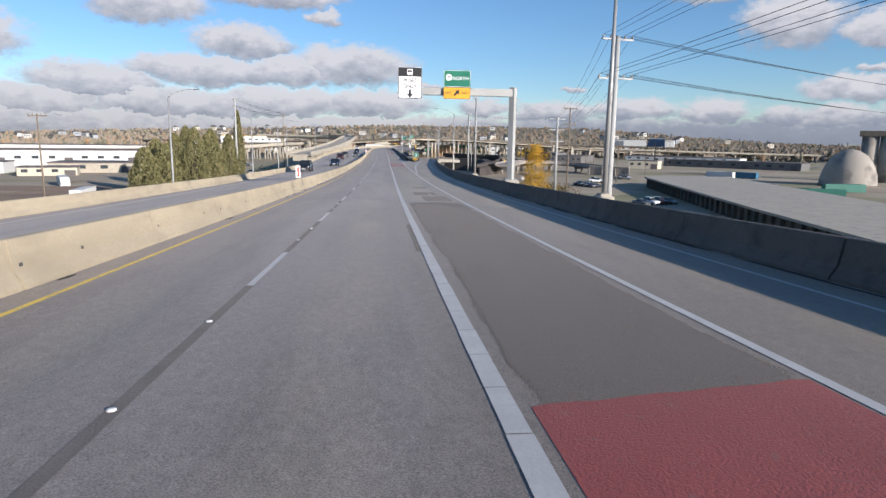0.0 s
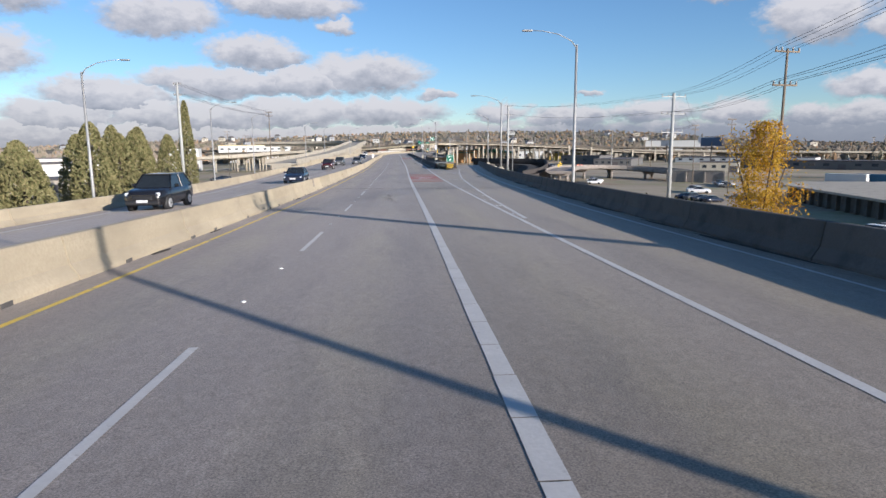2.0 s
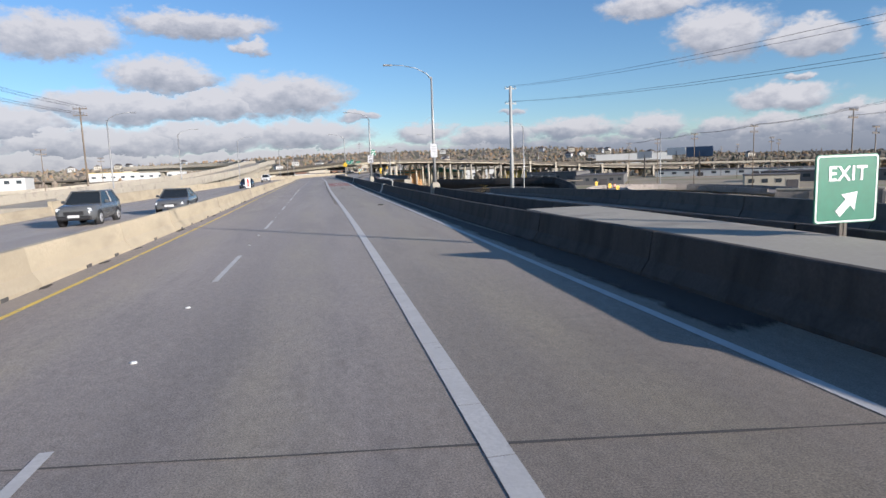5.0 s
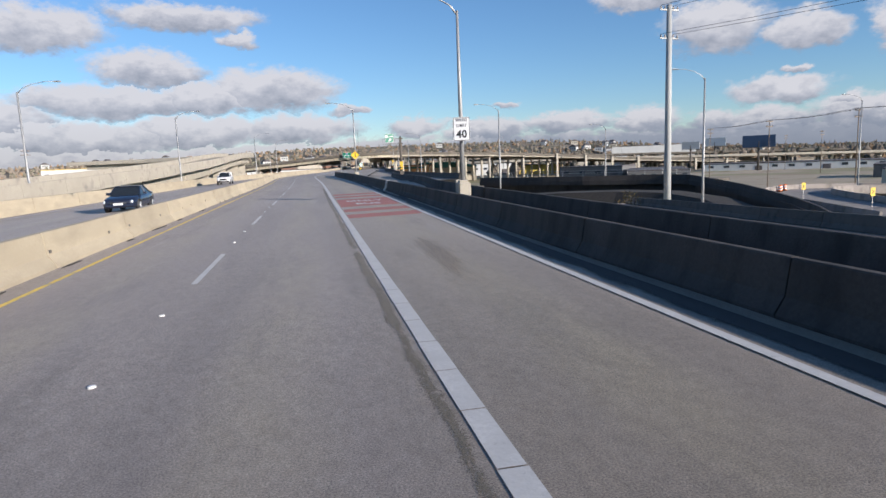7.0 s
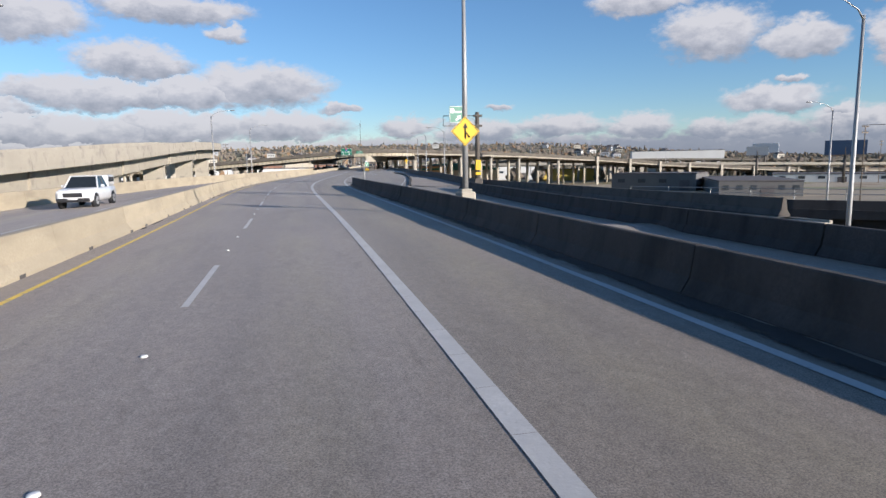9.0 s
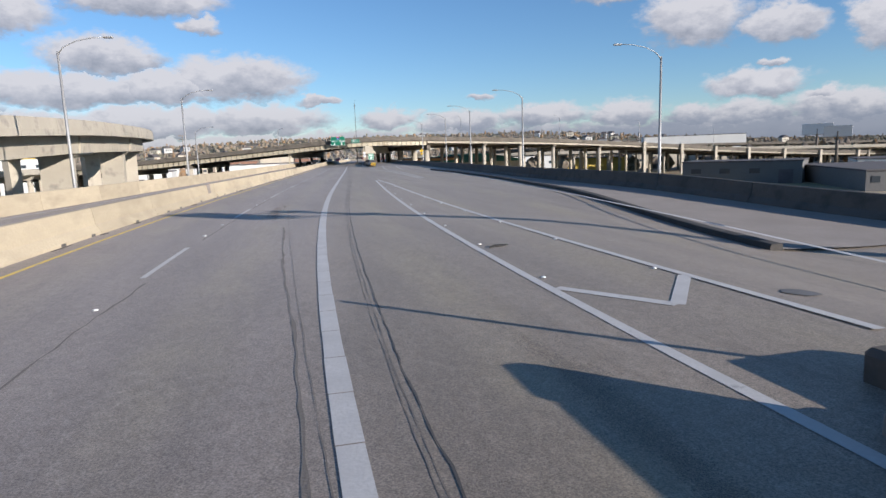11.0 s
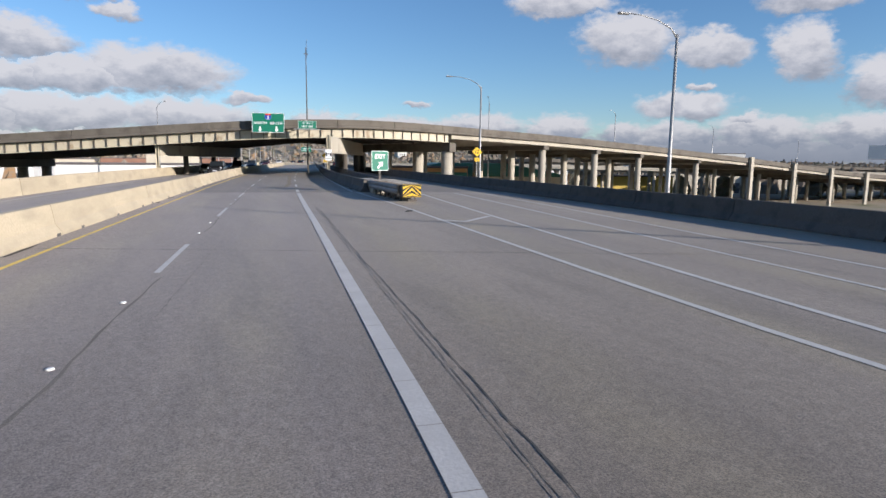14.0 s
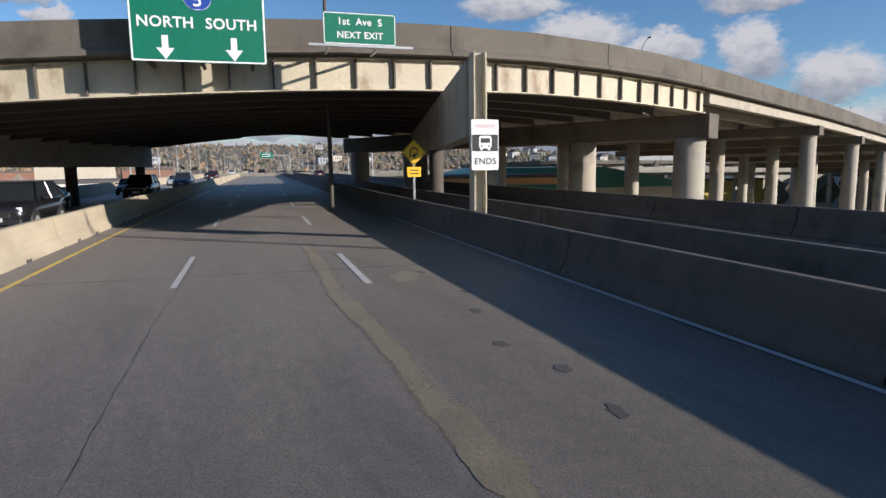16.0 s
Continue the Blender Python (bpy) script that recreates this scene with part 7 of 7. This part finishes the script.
b0 = None
for x, y in ((68.6, 285.0), (69.6, 286.0), (71.0, 286.8)):
    m = pose(x, y, -4.55)
    b0 = barrel(m) if b0 is None else copy_thing(b0, m)
for x, y, z in ((57.6, 268.6, -4.45), (54.6, 256.6, -4.5), (51.2, 246.8, -4.55)):
    t = thing("marker_post", "yellow object marker on a thin post", "road marker", pose(x, y, z), "ramp markers")
    part("post", boxm(-0.03, 0.03, -0.02, 0.02, 0.0, 2.1), GALV, t)
    part("plate", boxm(-0.28, 0.28, -0.045, -0.02, 1.35, 2.2, 0.01), CHEV_Y, t)
    part("arrow_bar", prism([(-0.2, 1.6), (0.02, 1.78), (-0.2, 1.96), (-0.08, 1.96), (0.16, 1.78), (-0.08, 1.6)], -0.05, -0.046), BLACK, t)
p = R(324.6, 4.75)
blk = part("barrier_island", boxm(-0.6, 0.5, -1.8, 0.3, -0.2, 0.3, 0.06), BARRIER_SHADE_GREY)
blk.matrix_world = pose(p.x, p.y, p.z, 0, 0, turn_at(324))
tagged(blk, "low concrete block behind the barrier's end", "concrete block", "barrier islands", "structure")
t = thing("delineator_post", "thin pale post on the block in the gore", "delineator", pose(p.x, p.y, p.z + 0.3))
part("post", tube([(0, 0, 0), (0, 0, 1.5)], [0.05, 0.045], 8), GREY_STEEL, t)
part("foot", tube([(0, 0, 0), (0, 0, 0.05)], [0.11, 0.09], 10), RUBBER, t)
p = R(205.3, 5.55)
t = thing("low_lamp", "low lamp arm on a post behind the barrier", "lamp", pose(p.x, p.y, p.z - 0.2, 0, 0, turn_at(205)))
part("post", tube([(0, 0, -0.2), (0, 0, 1.25)], [0.05, 0.045], 8), GREY_STEEL, t)
part("arm", tube([(0, 0, 1.1), (-0.3, 0, 1.35), (-0.8, 0, 1.45)], [0.04, 0.035, 0.03], 6), GREY_STEEL, t)
part("lamp_head", boxm(-1.2, -0.75, -0.1, 0.1, 1.4, 1.5, 0.02), ALU, t)


# ---- wear of the road: patches, tar, joints, grit, studs ----
STAIN = surface("oil_stain", (0.085, 0.08, 0.075), 0.55, 0.25, 30.0, 3.0, 0.2, graze_sheen=0.05)
TAR = surface("tar_and_open_cracks", (0.075, 0.07, 0.066), 0.8, 0.25, 30.0, 2.0, 0.3, graze_sheen=0.05)
OLD_STRIP = surface("ground_off_line", (0.165, 0.145, 0.125), 0.85, 0.22, 40.0, 2.0, 0.5, graze_sheen=0.05)
TAN_PATCH = surface("tan_repair_mortar", (0.2, 0.165, 0.108), 0.9, 0.22, 25.0, 2.0, 0.3, dirt=(0.155, 0.13, 0.095), dirt_at=(0.5, 0.64), dirt_scale=2.5, graze_sheen=0.05)
KERB = surface("dark_kerb", (0.06, 0.055, 0.05), 0.9, 0.25, 20.0, 2.0, 0.4)
WALK = surface("pale_shoulder_concrete", (0.25, 0.218, 0.19), 0.9, 0.15, 30.0, 0.8, 0.3, graze_sheen=0.05)
STUD = plain("white_ceramic_button", (0.7, 0.7, 0.68), 0.3)
wear = random.Random(77)


def blotch(name, s, u, ds, du, mat, parent, label="", z=0.0035, n=26, rag=0.25, flat=2.0):
    """A ragged flat patch round s, u; flat above 2 makes it squarer."""
    ph = [wear.uniform(0, 6.28) for _ in range(5)]
    bm = bmesh.new()
    ring = []
    for k in range(n):
        a = k * math.tau / n
        c, e = math.cos(a), math.sin(a)
        q = (abs(c) ** flat + abs(e) ** flat) ** (-1 / flat)
        q *= 1 + rag * (0.5 * math.sin(2 * a + ph[0]) + 0.35 * math.sin(5 * a + ph[1]) + 0.25 * math.sin(9 * a + ph[2]) + 0.15 * wear.uniform(-1, 1))
        ss, uu = s + ds / 2 * c * q, u + du / 2 * e * q
        ring.append(bm.verts.new(R(ss, uu, z + cross_fall(ss, uu))))
    bm.faces.new(ring)
    bmesh.ops.recalc_face_normals(bm, faces=bm.faces)
    bmesh.ops.triangulate(bm, faces=bm.faces)
    for f in bm.faces:
        if f.normal.z < 0:
            f.normal_flip()
    return part(name, bm, mat, parent, label)


def crack(pts, width, mat, parent, name="crack", z=0.004, jag=0.05, step=0.35, fall=None):
    """A thin jagged line through points (s, u)."""
    ss = np.array([p[0] for p in pts])
    uu = np.array([p[1] for p in pts])
    d = np.concatenate([[0], np.cumsum(np.hypot(np.diff(ss), np.diff(uu)))])
    n = max(3, int(d[-1] / step))
    bm = bmesh.new()
    rows, off = [], 0.0
    for i in range(n + 1):
        x = d[-1] * i / n
        s, u = float(np.interp(x, d, ss)), float(np.interp(x, d, uu))
        s2, u2 = float(np.interp(min(x + 0.1, d[-1]), d, ss)), float(np.interp(min(x + 0.1, d[-1]), d, uu))
        s1, u1 = float(np.interp(max(x - 0.1, 0), d, ss)), float(np.interp(max(x - 0.1, 0), d, uu))
        v = Vector((s2 - s1, u2 - u1)).normalized()
        off = 0.75 * off + wear.uniform(-jag, jag)
        w = width / 2 * wear.uniform(0.35, 1.3) if jag else width / 2
        if jag and i in (0, n):
            w = 0.002
        f = fall or cross_fall
        rows.append([bm.verts.new(R(s - v.y * (off + k), u + v.x * (off + k), z + f(s, u))) for k in (-w, w)])
    for a, b in zip(rows, rows[1:]):
        f = bm.faces.new((a[0], b[0], b[1], a[1]))
        if f.normal.z < 0:
            f.normal_flip()
    bm.normal_update()
    for f in bm.faces:
        if f.normal.z < 0:
            f.normal_flip()
    return part(name, bm, mat, parent)


def film_surface(name, color, scale=2.2, along_road=0.2, soft=0.05):
    """Thin worn film: opaque where 'cover' is high, breaking up into streaks towards its rim."""
    m, nt, b = nodes_of(name)
    fine, grain = noise_node(nt, scale, 8.0, (1.0, along_road, 1.0), 0.72), noise_node(nt, 60.0, 3.0, None, 0.7)
    at = nt.nodes.new("ShaderNodeAttribute")
    at.attribute_name = "cover"
    add = nt.nodes.new("ShaderNodeMath")
    add.operation = "MULTIPLY_ADD"
    stony = nt.nodes.new("ShaderNodeMath")
    stony.operation = "MULTIPLY_ADD"
    nt.links.new(grain, stony.inputs[0])
    stony.inputs[1].default_value = 0.8
    nt.links.new(at.outputs["Fac"], stony.inputs[2])
    nt.links.new(fine, add.inputs[0])
    add.inputs[1].default_value = 1.2
    nt.links.new(stony.outputs[0], add.inputs[2])
    nt.links.new(ramp_node(nt, add.outputs[0], 1.4 - soft, 1.4 + soft), b.inputs["Alpha"])
    nt.links.new(mix_node(nt, ramp_node(nt, grain, 0.3, 0.7), scaled(color, 0.62), scaled(color, 1.38)), b.inputs["Base Color"])
    b.inputs["Roughness"].default_value = 0.8
    b.inputs["Sheen Weight"].default_value, b.inputs["Sheen Roughness"].default_value, b.inputs["Sheen Tint"].default_value = 0.05, 0.35, (1.0, 0.93, 0.9, 1.0)
    bp = nt.nodes.new("ShaderNodeBump")
    bp.inputs["Strength"].default_value, bp.inputs["Distance"].default_value = 0.5, 0.01
    nt.links.new(grain, bp.inputs["Height"])
    nt.links.new(bp.outputs[0], b.inputs["Normal"])
    return m


def film(name, s0, s1, left, right, mat, parent, label="", z=0.003, rim_s=0.8, rim_u=0.3, peak=1.0, fall=None):
    """A thin patch from s0 to s1 between two offsets (numbers or functions of s) whose cover fades over its rim."""
    n, m = max(4, round((s1 - s0) / 0.4)), 12
    bm = bmesh.new()
    lay = bm.verts.layers.float.new("cover")
    rows = []
    for i in range(n + 1):
        s = s0 + (s1 - s0) * i / n
        a, b = (v(s) if callable(v) else v for v in (left, right))
        row = []
        for k in range(m + 1):
            u = a + (b - a) * k / m
            v = bm.verts.new(R(s, u, z + (fall or cross_fall)(s, u)))
            v[lay] = peak * min(1.0, min(s - s0, s1 - s) / rim_s, min(u - a, b - u) / rim_u)
            row.append(v)
        rows.append(row)
    for ra, rb in zip(rows, rows[1:]):
        for k in range(m):
            bm.faces.new((ra[k], ra[k + 1], rb[k + 1], rb[k]))
    return part(name, bm, mat, parent, label)


DARK_FILM = film_surface("worn_dark_surfacing", (0.15, 0.125, 0.1))
SEAM_FILM = film_surface("open_seam_grit", (0.14, 0.12, 0.09), 3.0, 0.25)
# black enough to hold the barrier's shade as well as grime
SHADE_GRIME_FILM = film_surface("black_shade_and_grime", (0.022, 0.02, 0.018), 1.6, 0.35)
TRACK_FILM = film_surface("rubber_dark_wheel_track", (0.205, 0.172, 0.14), 0.8, 0.1)
# worn squares, torn ends and seams that fade into the road
for a, b, l, r in ((28.5, 32.4, 0.8, 1.25), (28.3, 32.4, 1.15, 1.6), (28.4, 32.5, 1.5, 1.85), (28.9, 32.5, 1.85, 2.3), (28.3, 29.2, 1.9, 2.6), (37.6, 39.8, 1.1, 2.3)):
    film("worn_patch", a, b, l, r, DARK_FILM, road, "dark worn patch with torn edges", 0.0034, 0.4, 0.09, 0.72)
film("worn_patch", 22.5, 28.3, 1.0, 2.75, DARK_FILM, road, "dark worn patch with torn edges", 0.0034, 1.5, 0.3, 0.8)
film("open_seam", 3.8, 10.5, -0.42, -0.06, SEAM_FILM, road, "", 0.0034, 0.4, 0.08, 0.6)
film("open_seam", 186, 262, lambda s: wide_at(s) - 0.42, lambda s: wide_at(s) - 0.06, SEAM_FILM, road, "rough open seam along the wide line", 0.0034, 2.0, 0.16, 0.5)
for a, b, l, r in ((29.5, 47, -2.3, -1.0), (84, 96, -2.2, -1.1), (214, 226, 0.7, 2.4), (236, 244, -2.3, -1.3), (316, 330, 1.3, 2.7), (338, 352, -2.9, -1.4)):
    film("dark_track", a, b, l, r, TRACK_FILM, road, "soft dark wear in the lane", 0.0026, 4.5, 0.6, 0.36)
# dark resurfaced stretch of the bus lane
part("dark_resurfacing", ribbon(-40, -7.6, 0.03, 2.98, 0.003, 2.0, 2), ASPHALT_DARK, road, "dark older asphalt in the bus lane")
film("dark_resurfacing", -8.2, 23.0, 0.03, 2.98, DARK_FILM, road, "dark older asphalt in the bus lane", 0.0032, 2.0, 0.12, 0.6)
for s, u, ds, du in ((198.8, 1.4, 0.5, 1.4), (195.55, 1.5, 0.42, 0.8), (195.7, 2.35, 0.22, 1.3), (193.9, 1.23, 0.4, 0.5), (98.05, 1.55, 0.4, 0.36), (461.9, -0.33, 0.16, 0.11), (467.9, -3.39, 0.3, 0.16), (327.9, 6.3, 0.5, 0.5), (347, 4.4, 0.25, 0.4), (360.5, 5.3, 0.3, 0.35), (412.0, 1.2, 0.2, 0.25), (96, -5.1, 0.25, 0.4), (252.0, -5.0, 0.5, 0.4)):
    blotch("oil_stain", s, u, ds, du, STAIN, road if s < 452 else road_two, "dark oil stain", rag=0.12)
# grit that lies along the foot of the barriers
for k in range(120):
    s = -12 + k * 4.1 + wear.uniform(-1.5, 1.5)
    if wear.random() < 0.62:
        blotch("grit", s, -6.74, wear.uniform(0.5, 2.2), wear.uniform(0.08, 0.2), DIRT, road if s < 450 else road_two, z=0.004, n=14, rag=0.3)
    if s < 148:
        blotch("grit", s, lerp(RIGHT_A, s) - 0.42, wear.uniform(2.5, 4.5), wear.uniform(0.15, 0.3), DIRT, road, z=0.004, n=16, rag=0.3)
    elif s > 453:
        blotch("grit", s, lerp(ISLE_L, s) - 0.4, wear.uniform(2.5, 4.5), wear.uniform(0.12, 0.24), DIRT, road_two, z=0.004, n=16, rag=0.3)
# grime and painted shade that fill the gap between the edge line and the bus lane barrier
film("shade_and_grime_strip", 154, 318.5, 3.2, lambda s: lerp(BUS_R, s) + 0.5, SHADE_GRIME_FILM, road, "black grime and painted shade along the barrier's foot", 0.0068, 1.0, 0.7, 0.85)
# the ground-off strip between the dashes
for i in range(-3, 4):
    part("ground_strip", stripe(i * C + L + 0.05, (i + 1) * C - 0.05, -3.4, 0.14, 0.003, 2.0), OLD_STRIP, road)
for i in range(26, 40):
    crack([(i * C + L + wear.uniform(0, 2), -3.32), ((i + 1) * C - 0.4, -3.3 + wear.uniform(-0.05, 0.12))], 0.04, OLD_STRIP, road, "ground_strip", 0.003, 0.03)
# long cracks and torn seams near the wide line
for k in range(2):
    du = -0.06 - 0.05 * k
    crack([(306, 0.35 + du), (318, 0.38 + du), (326, 0.43 + du), (330.7, 0.53 + du), (343, 0.72 + du), (356, 0.84 + du), (379, 0.98 + du * 2), (392, 0.66 + du), (404, 0.6 + du), (418, 0.46 + du), (440, 0.36 + du)], 0.012, OLD_STRIP, road, "crack", 0.004, 0.006, 0.2)
crack([(308, 0.36), (326, 0.45), (330.7, 0.56), (343, 0.75), (356, 0.88), (379, 1.0), (390, 0.61), (404, 0.63), (418, 0.5), (428, 0.4), (438, 0.35)], 0.02, TAR, road, "crack", 0.005, 0.012, 0.16)
crack([(323.5, -0.28), (327, -0.44), (333.7, -0.78), (340, -1.2), (347, -1.7)], 0.008, OLD_STRIP, road, "crack", 0.005, 0.008, 0.2)
crack([(322.5, -0.4), (327, -0.56), (333.7, -0.95), (340, -1.35)], 0.05, OLD_STRIP, road, "crack", 0.004, 0.02, 0.3)
crack([(353.5, 2.1), (355.3, 1.99), (357.1, 1.82), (362.3, 1.67), (368, 1.5)], 0.016, TAR, road, "crack", 0.005, 0.03, 0.13)
crack([(384, 2.45), (386.3, 2.21), (387.7, 2.04), (391.2, 1.93), (396.8, 1.28), (401, 0.9)], 0.02, TAR, road, "crack", 0.005, 0.02, 0.15)
crack([(384, 2.55), (387.7, 2.14), (391.2, 2.0), (395, 1.6)], 0.016, TAR, road, "crack", 0.005, 0.03, 0.25)
crack([(461, -2.98), (464, -3.1), (477.6, -3.34), (500, -3.2)], 0.011, OLD_STRIP, road_two, "crack", 0.005, 0.018, 0.15)
crack([(247, -0.3), (249.8, -0.3), (256, -0.28), (262, -0.26)], 0.02, OLD_STRIP, road, "crack", 0.004, 0.01, 0.2)
for s in (312, 347, 362, 383, 399, 421):
    u = wear.uniform(-5, 2)
    crack([(s, u), (s + wear.uniform(4, 9), u + wear.uniform(-0.4, 0.4))], 0.008, OLD_STRIP, road, "crack", 0.005, 0.01, 0.2)
# joints across the deck
for s, lo, hi, skew, w in ((99.25, -6.9, 9.0, -0.12, 0.2), (98.85, -6.9, 9.0, -0.12, 0.1), (206.8, -6.8, 4.6, -0.24, 0.05), (322.6, -6.8, 3.3, -0.2, 0.045), (380.5, -6.8, 10.5, -0.25, 0.04), (54.6, -6.8, 6.9, -0.1, 0.04), (152.5, -6.8, 4.4, -0.15, 0.04), (268, -6.8, 4.2, -0.2, 0.04), (427, -6.8, 9.5, -0.25, 0.035)):
    crack([(s + skew * (u + 2), u) for u in np.linspace(lo, hi, 5)], w, TAR, road, "deck_joint", 0.0045, 0.008, 0.5)
for s in (452.0, 459.6, 484.5, 490.8, 505):
    crack([(s + 0.35, -6.9), (s, -1.5), (s - 0.2, 3.2)], 0.1 if s == 452 else 0.06, TAR, road_two, "deck_joint", 0.0045, 0.012, 0.5, lambda s, u: 0.0)
# tan repairs past the joint
TRAIL = [(459.5, -0.86), (462.4, -0.84), (464.2, -0.7), (465.5, -0.6), (467.5, -0.7), (469, -0.7), (470.8, -0.66), (473.4, -0.74), (475.7, -0.56), (476.9, -0.6), (478.8, -0.62), (480.5, -0.7), (481.7, -0.82), (484, -0.76), (486.3, -0.72), (489, -0.8)]
film("repair_trail", 459.5, 489, lambda s: lerp(TRAIL, s) - 0.26, lambda s: lerp(TRAIL, s) + 0.26, film_surface("tan_repair_film", (0.2, 0.165, 0.108), 1.6, 0.5), road_two, "uneven tan mortar repair along a seam", 0.0038, 0.5, 0.2, 0.62, lambda s, u: 0.0)
for s, u, ds, du in ((464.8, -0.62, 2.2, 0.42), (467.6, -0.72, 1.6, 0.4), (470.2, -0.66, 1.2, 0.34), (476.2, -0.56, 1.5, 0.42), (480.9, -0.72, 1.3, 0.38), (485.4, -0.74, 2.2, 0.3), (461.2, 0.75, 0.9, 0.7), (483.2, 0.6, 1.1, 0.6)):
    blotch("repair_patch", s, u, ds, du, TAN_PATCH, road_two, "tan mortar repair", 0.0045, 34, 0.3, 2.2)
for s, u in ((480.2, 0.9), (477.6, 0.85), (478.6, 0.6), (476.5, 0.75), (481.5, 1.2), (483.5, 1.0)):
    blotch("chip", s, u, 0.3, 0.14, TAR, road_two, "", 0.0045, 16, 0.4)
# raised buttons along the lines
for i in range(-3, 40):
    for off in (L + 2.3, L + 5.2):
        p = R(i * C + off, -3.42)
        part("road_stud", tube([(p.x, p.y, p.z), (p.x, p.y, p.z + 0.016), (p.x, p.y, p.z + 0.022)], [0.045, 0.04, 0.016], 8), STUD, road)
for s in np.arange(78, 150, 4.0):
    for pts, side in (([(76, 3.15), (150, 3.15)], 0.16), ([(76, 3.4), (87, 3.8), (100, 4.4), (115, 5.15), (134, 6.6), (149, 8.1)], -0.16)):
        p = R(s, lerp(pts, s) + side)
        part("road_stud", tube([(p.x, p.y, p.z), (p.x, p.y, p.z + 0.016), (p.x, p.y, p.z + 0.022)], [0.045, 0.04, 0.016], 8), STUD, road)
for s in np.arange(330, 374, 4.0):
    for u in (3.3, lerp([(326, 5.6), (345, 4.75), (357, 4.25), (367, 3.85), (375, 3.25)], s) - 0.14):
        p = R(s, u)
        part("road_stud", tube([(p.x, p.y, p.z), (p.x, p.y, p.z + 0.016), (p.x, p.y, p.z + 0.022)], [0.045, 0.04, 0.016], 8), STUD, road)
# kerb and pale shoulder beside the merging lane
KLINE = [(333, 9.95), (347, 11.35), (366, 12.15), (386, 12.05), (396, 11.55), (402.5, 11.2)]
st = [along(s, lerp(KLINE, s), cross_fall(s, lerp(KLINE, s))) for s in np.linspace(333, 402.5, 22)]
tagged(part("kerb", sweep(st, [(0.0, -0.05), (0.03, 0.13), (0.06, 0.15), (0.34, 0.15), (0.36, -0.05)]), KERB), "dark raised kerb beside a pale shoulder", "kerb", kind="structure")
tagged(part("pavement", ribbon(333, 402.5, lambda s: lerp(KLINE, s) + 0.36, lambda s: lerp(OUTER, s) - 0.25, 0.05, 3.0, 3, cross_fall), WALK), "pale concrete shoulder between kerb and barrier", "pavement", kind="structure")
# pale cast block under the hydrant board, blocks on the barriers
for s, u, w in ((34.9, MEDIAN, 0.55), (203.2, MEDIAN, 0.5), (97.5, MEDIAN, 0.5), (357.5, MEDIAN, 0.7)):
    m = facing(s, u)
    bm = sweep([(lambda y: (lambda du, dz: Vector((du, y, dz))))(y) for y in (-w / 2, w / 2)], [(d * 1.02 + (0.012 if d > 0 else -0.012), h) for d, h in JERSEY if h > 0.2])
    ob = part("patch_block", bm, WALK)
    ob.matrix_world = m
    tagged(ob, "pale mortar patch cast over the barrier", "barrier patch", "barrier patches", "structure")
for s in (207.2, 255.0):
    m = Matrix.Translation((0, 0, cross_fall(s, 4.7))) @ facing(s, lerp(BUS_R, s))
    t = thing("barrier_connector", "pale steel saddle plate bolted over the barrier", "barrier cover", m, "barrier connectors")
    prof = [(d * 1.12 + (0.02 if d > 0 else -0.02), h * 1.03 + 0.01) for d, h in JERSEY]
    part("saddle", sweep([(lambda y: (lambda du, dz: Vector((du, y, dz))))(y) for y in (-0.5, 0.5)], prof), GALV, t, "pale galvanised saddle plate")
    for y in (-0.35, 0.35):
        part("bolt", tube([(-0.2, y, 0.5), (-0.14, y, 0.52)], [0.03, 0.03], 6), STEEL_DARK, t)
end = thing("barrier_end_block", "whitened end block of the bus lane barrier", "concrete block", facing(324.0, 3.65))
part("block", boxm(-0.14, 0.14, -0.9, 0.0, 0.0, 0.84, 0.05), WALK, end)
part("toe", boxm(-0.3, 0.3, -0.9, 0.0, 0.0, 0.22, 0.05), WALK, end)
# lifting notches along the median barrier's foot
for k in range(-10, 250):
    s = k * 2.05
    if (k * 7) % 5 < 3:
        high = s < 32 or 205 < s < 245
        p = facing(s, MEDIAN + (0.13 if high else 0.29), 0.36 if high else 0.0)
        ob = part("drain_slot", boxm(-0.03, 0.035, -0.05, 0.05, -0.02, 0.05, 0.0) if high else boxm(-0.03, 0.035, -0.14, 0.14, 0.0, 0.075, 0.0), TAR, None)
        ob.matrix_world = p
        ob.name = "drain_slot"
        tagged(ob, "dark drain slot at the barrier's foot", "drain slot", "drain slots", "structure")
# loose scraps on the carriageway
for s, u, tn in ((333.5, 3.6, 20), (437.0, 3.85, 35), (120, 7.5, 10), (249, 3.6, 60), (184, 2.2, 45)):
    p = R(s, u, cross_fall(s, u) + 0.004)
    t = part("rubber_scrap", tube([(-0.25, 0, 0.012), (-0.08, 0.03, 0.02), (0.1, -0.02, 0.014), (0.28, 0.03, 0.01)], [0.02, 0.035, 0.03, 0.012], 5), RUBBER)
    t.matrix_world = pose(p.x, p.y, p.z, 0, 0, tn)
    tagged(t, "dark strip of torn tyre rubber lying on the road", "debris", "road debris")
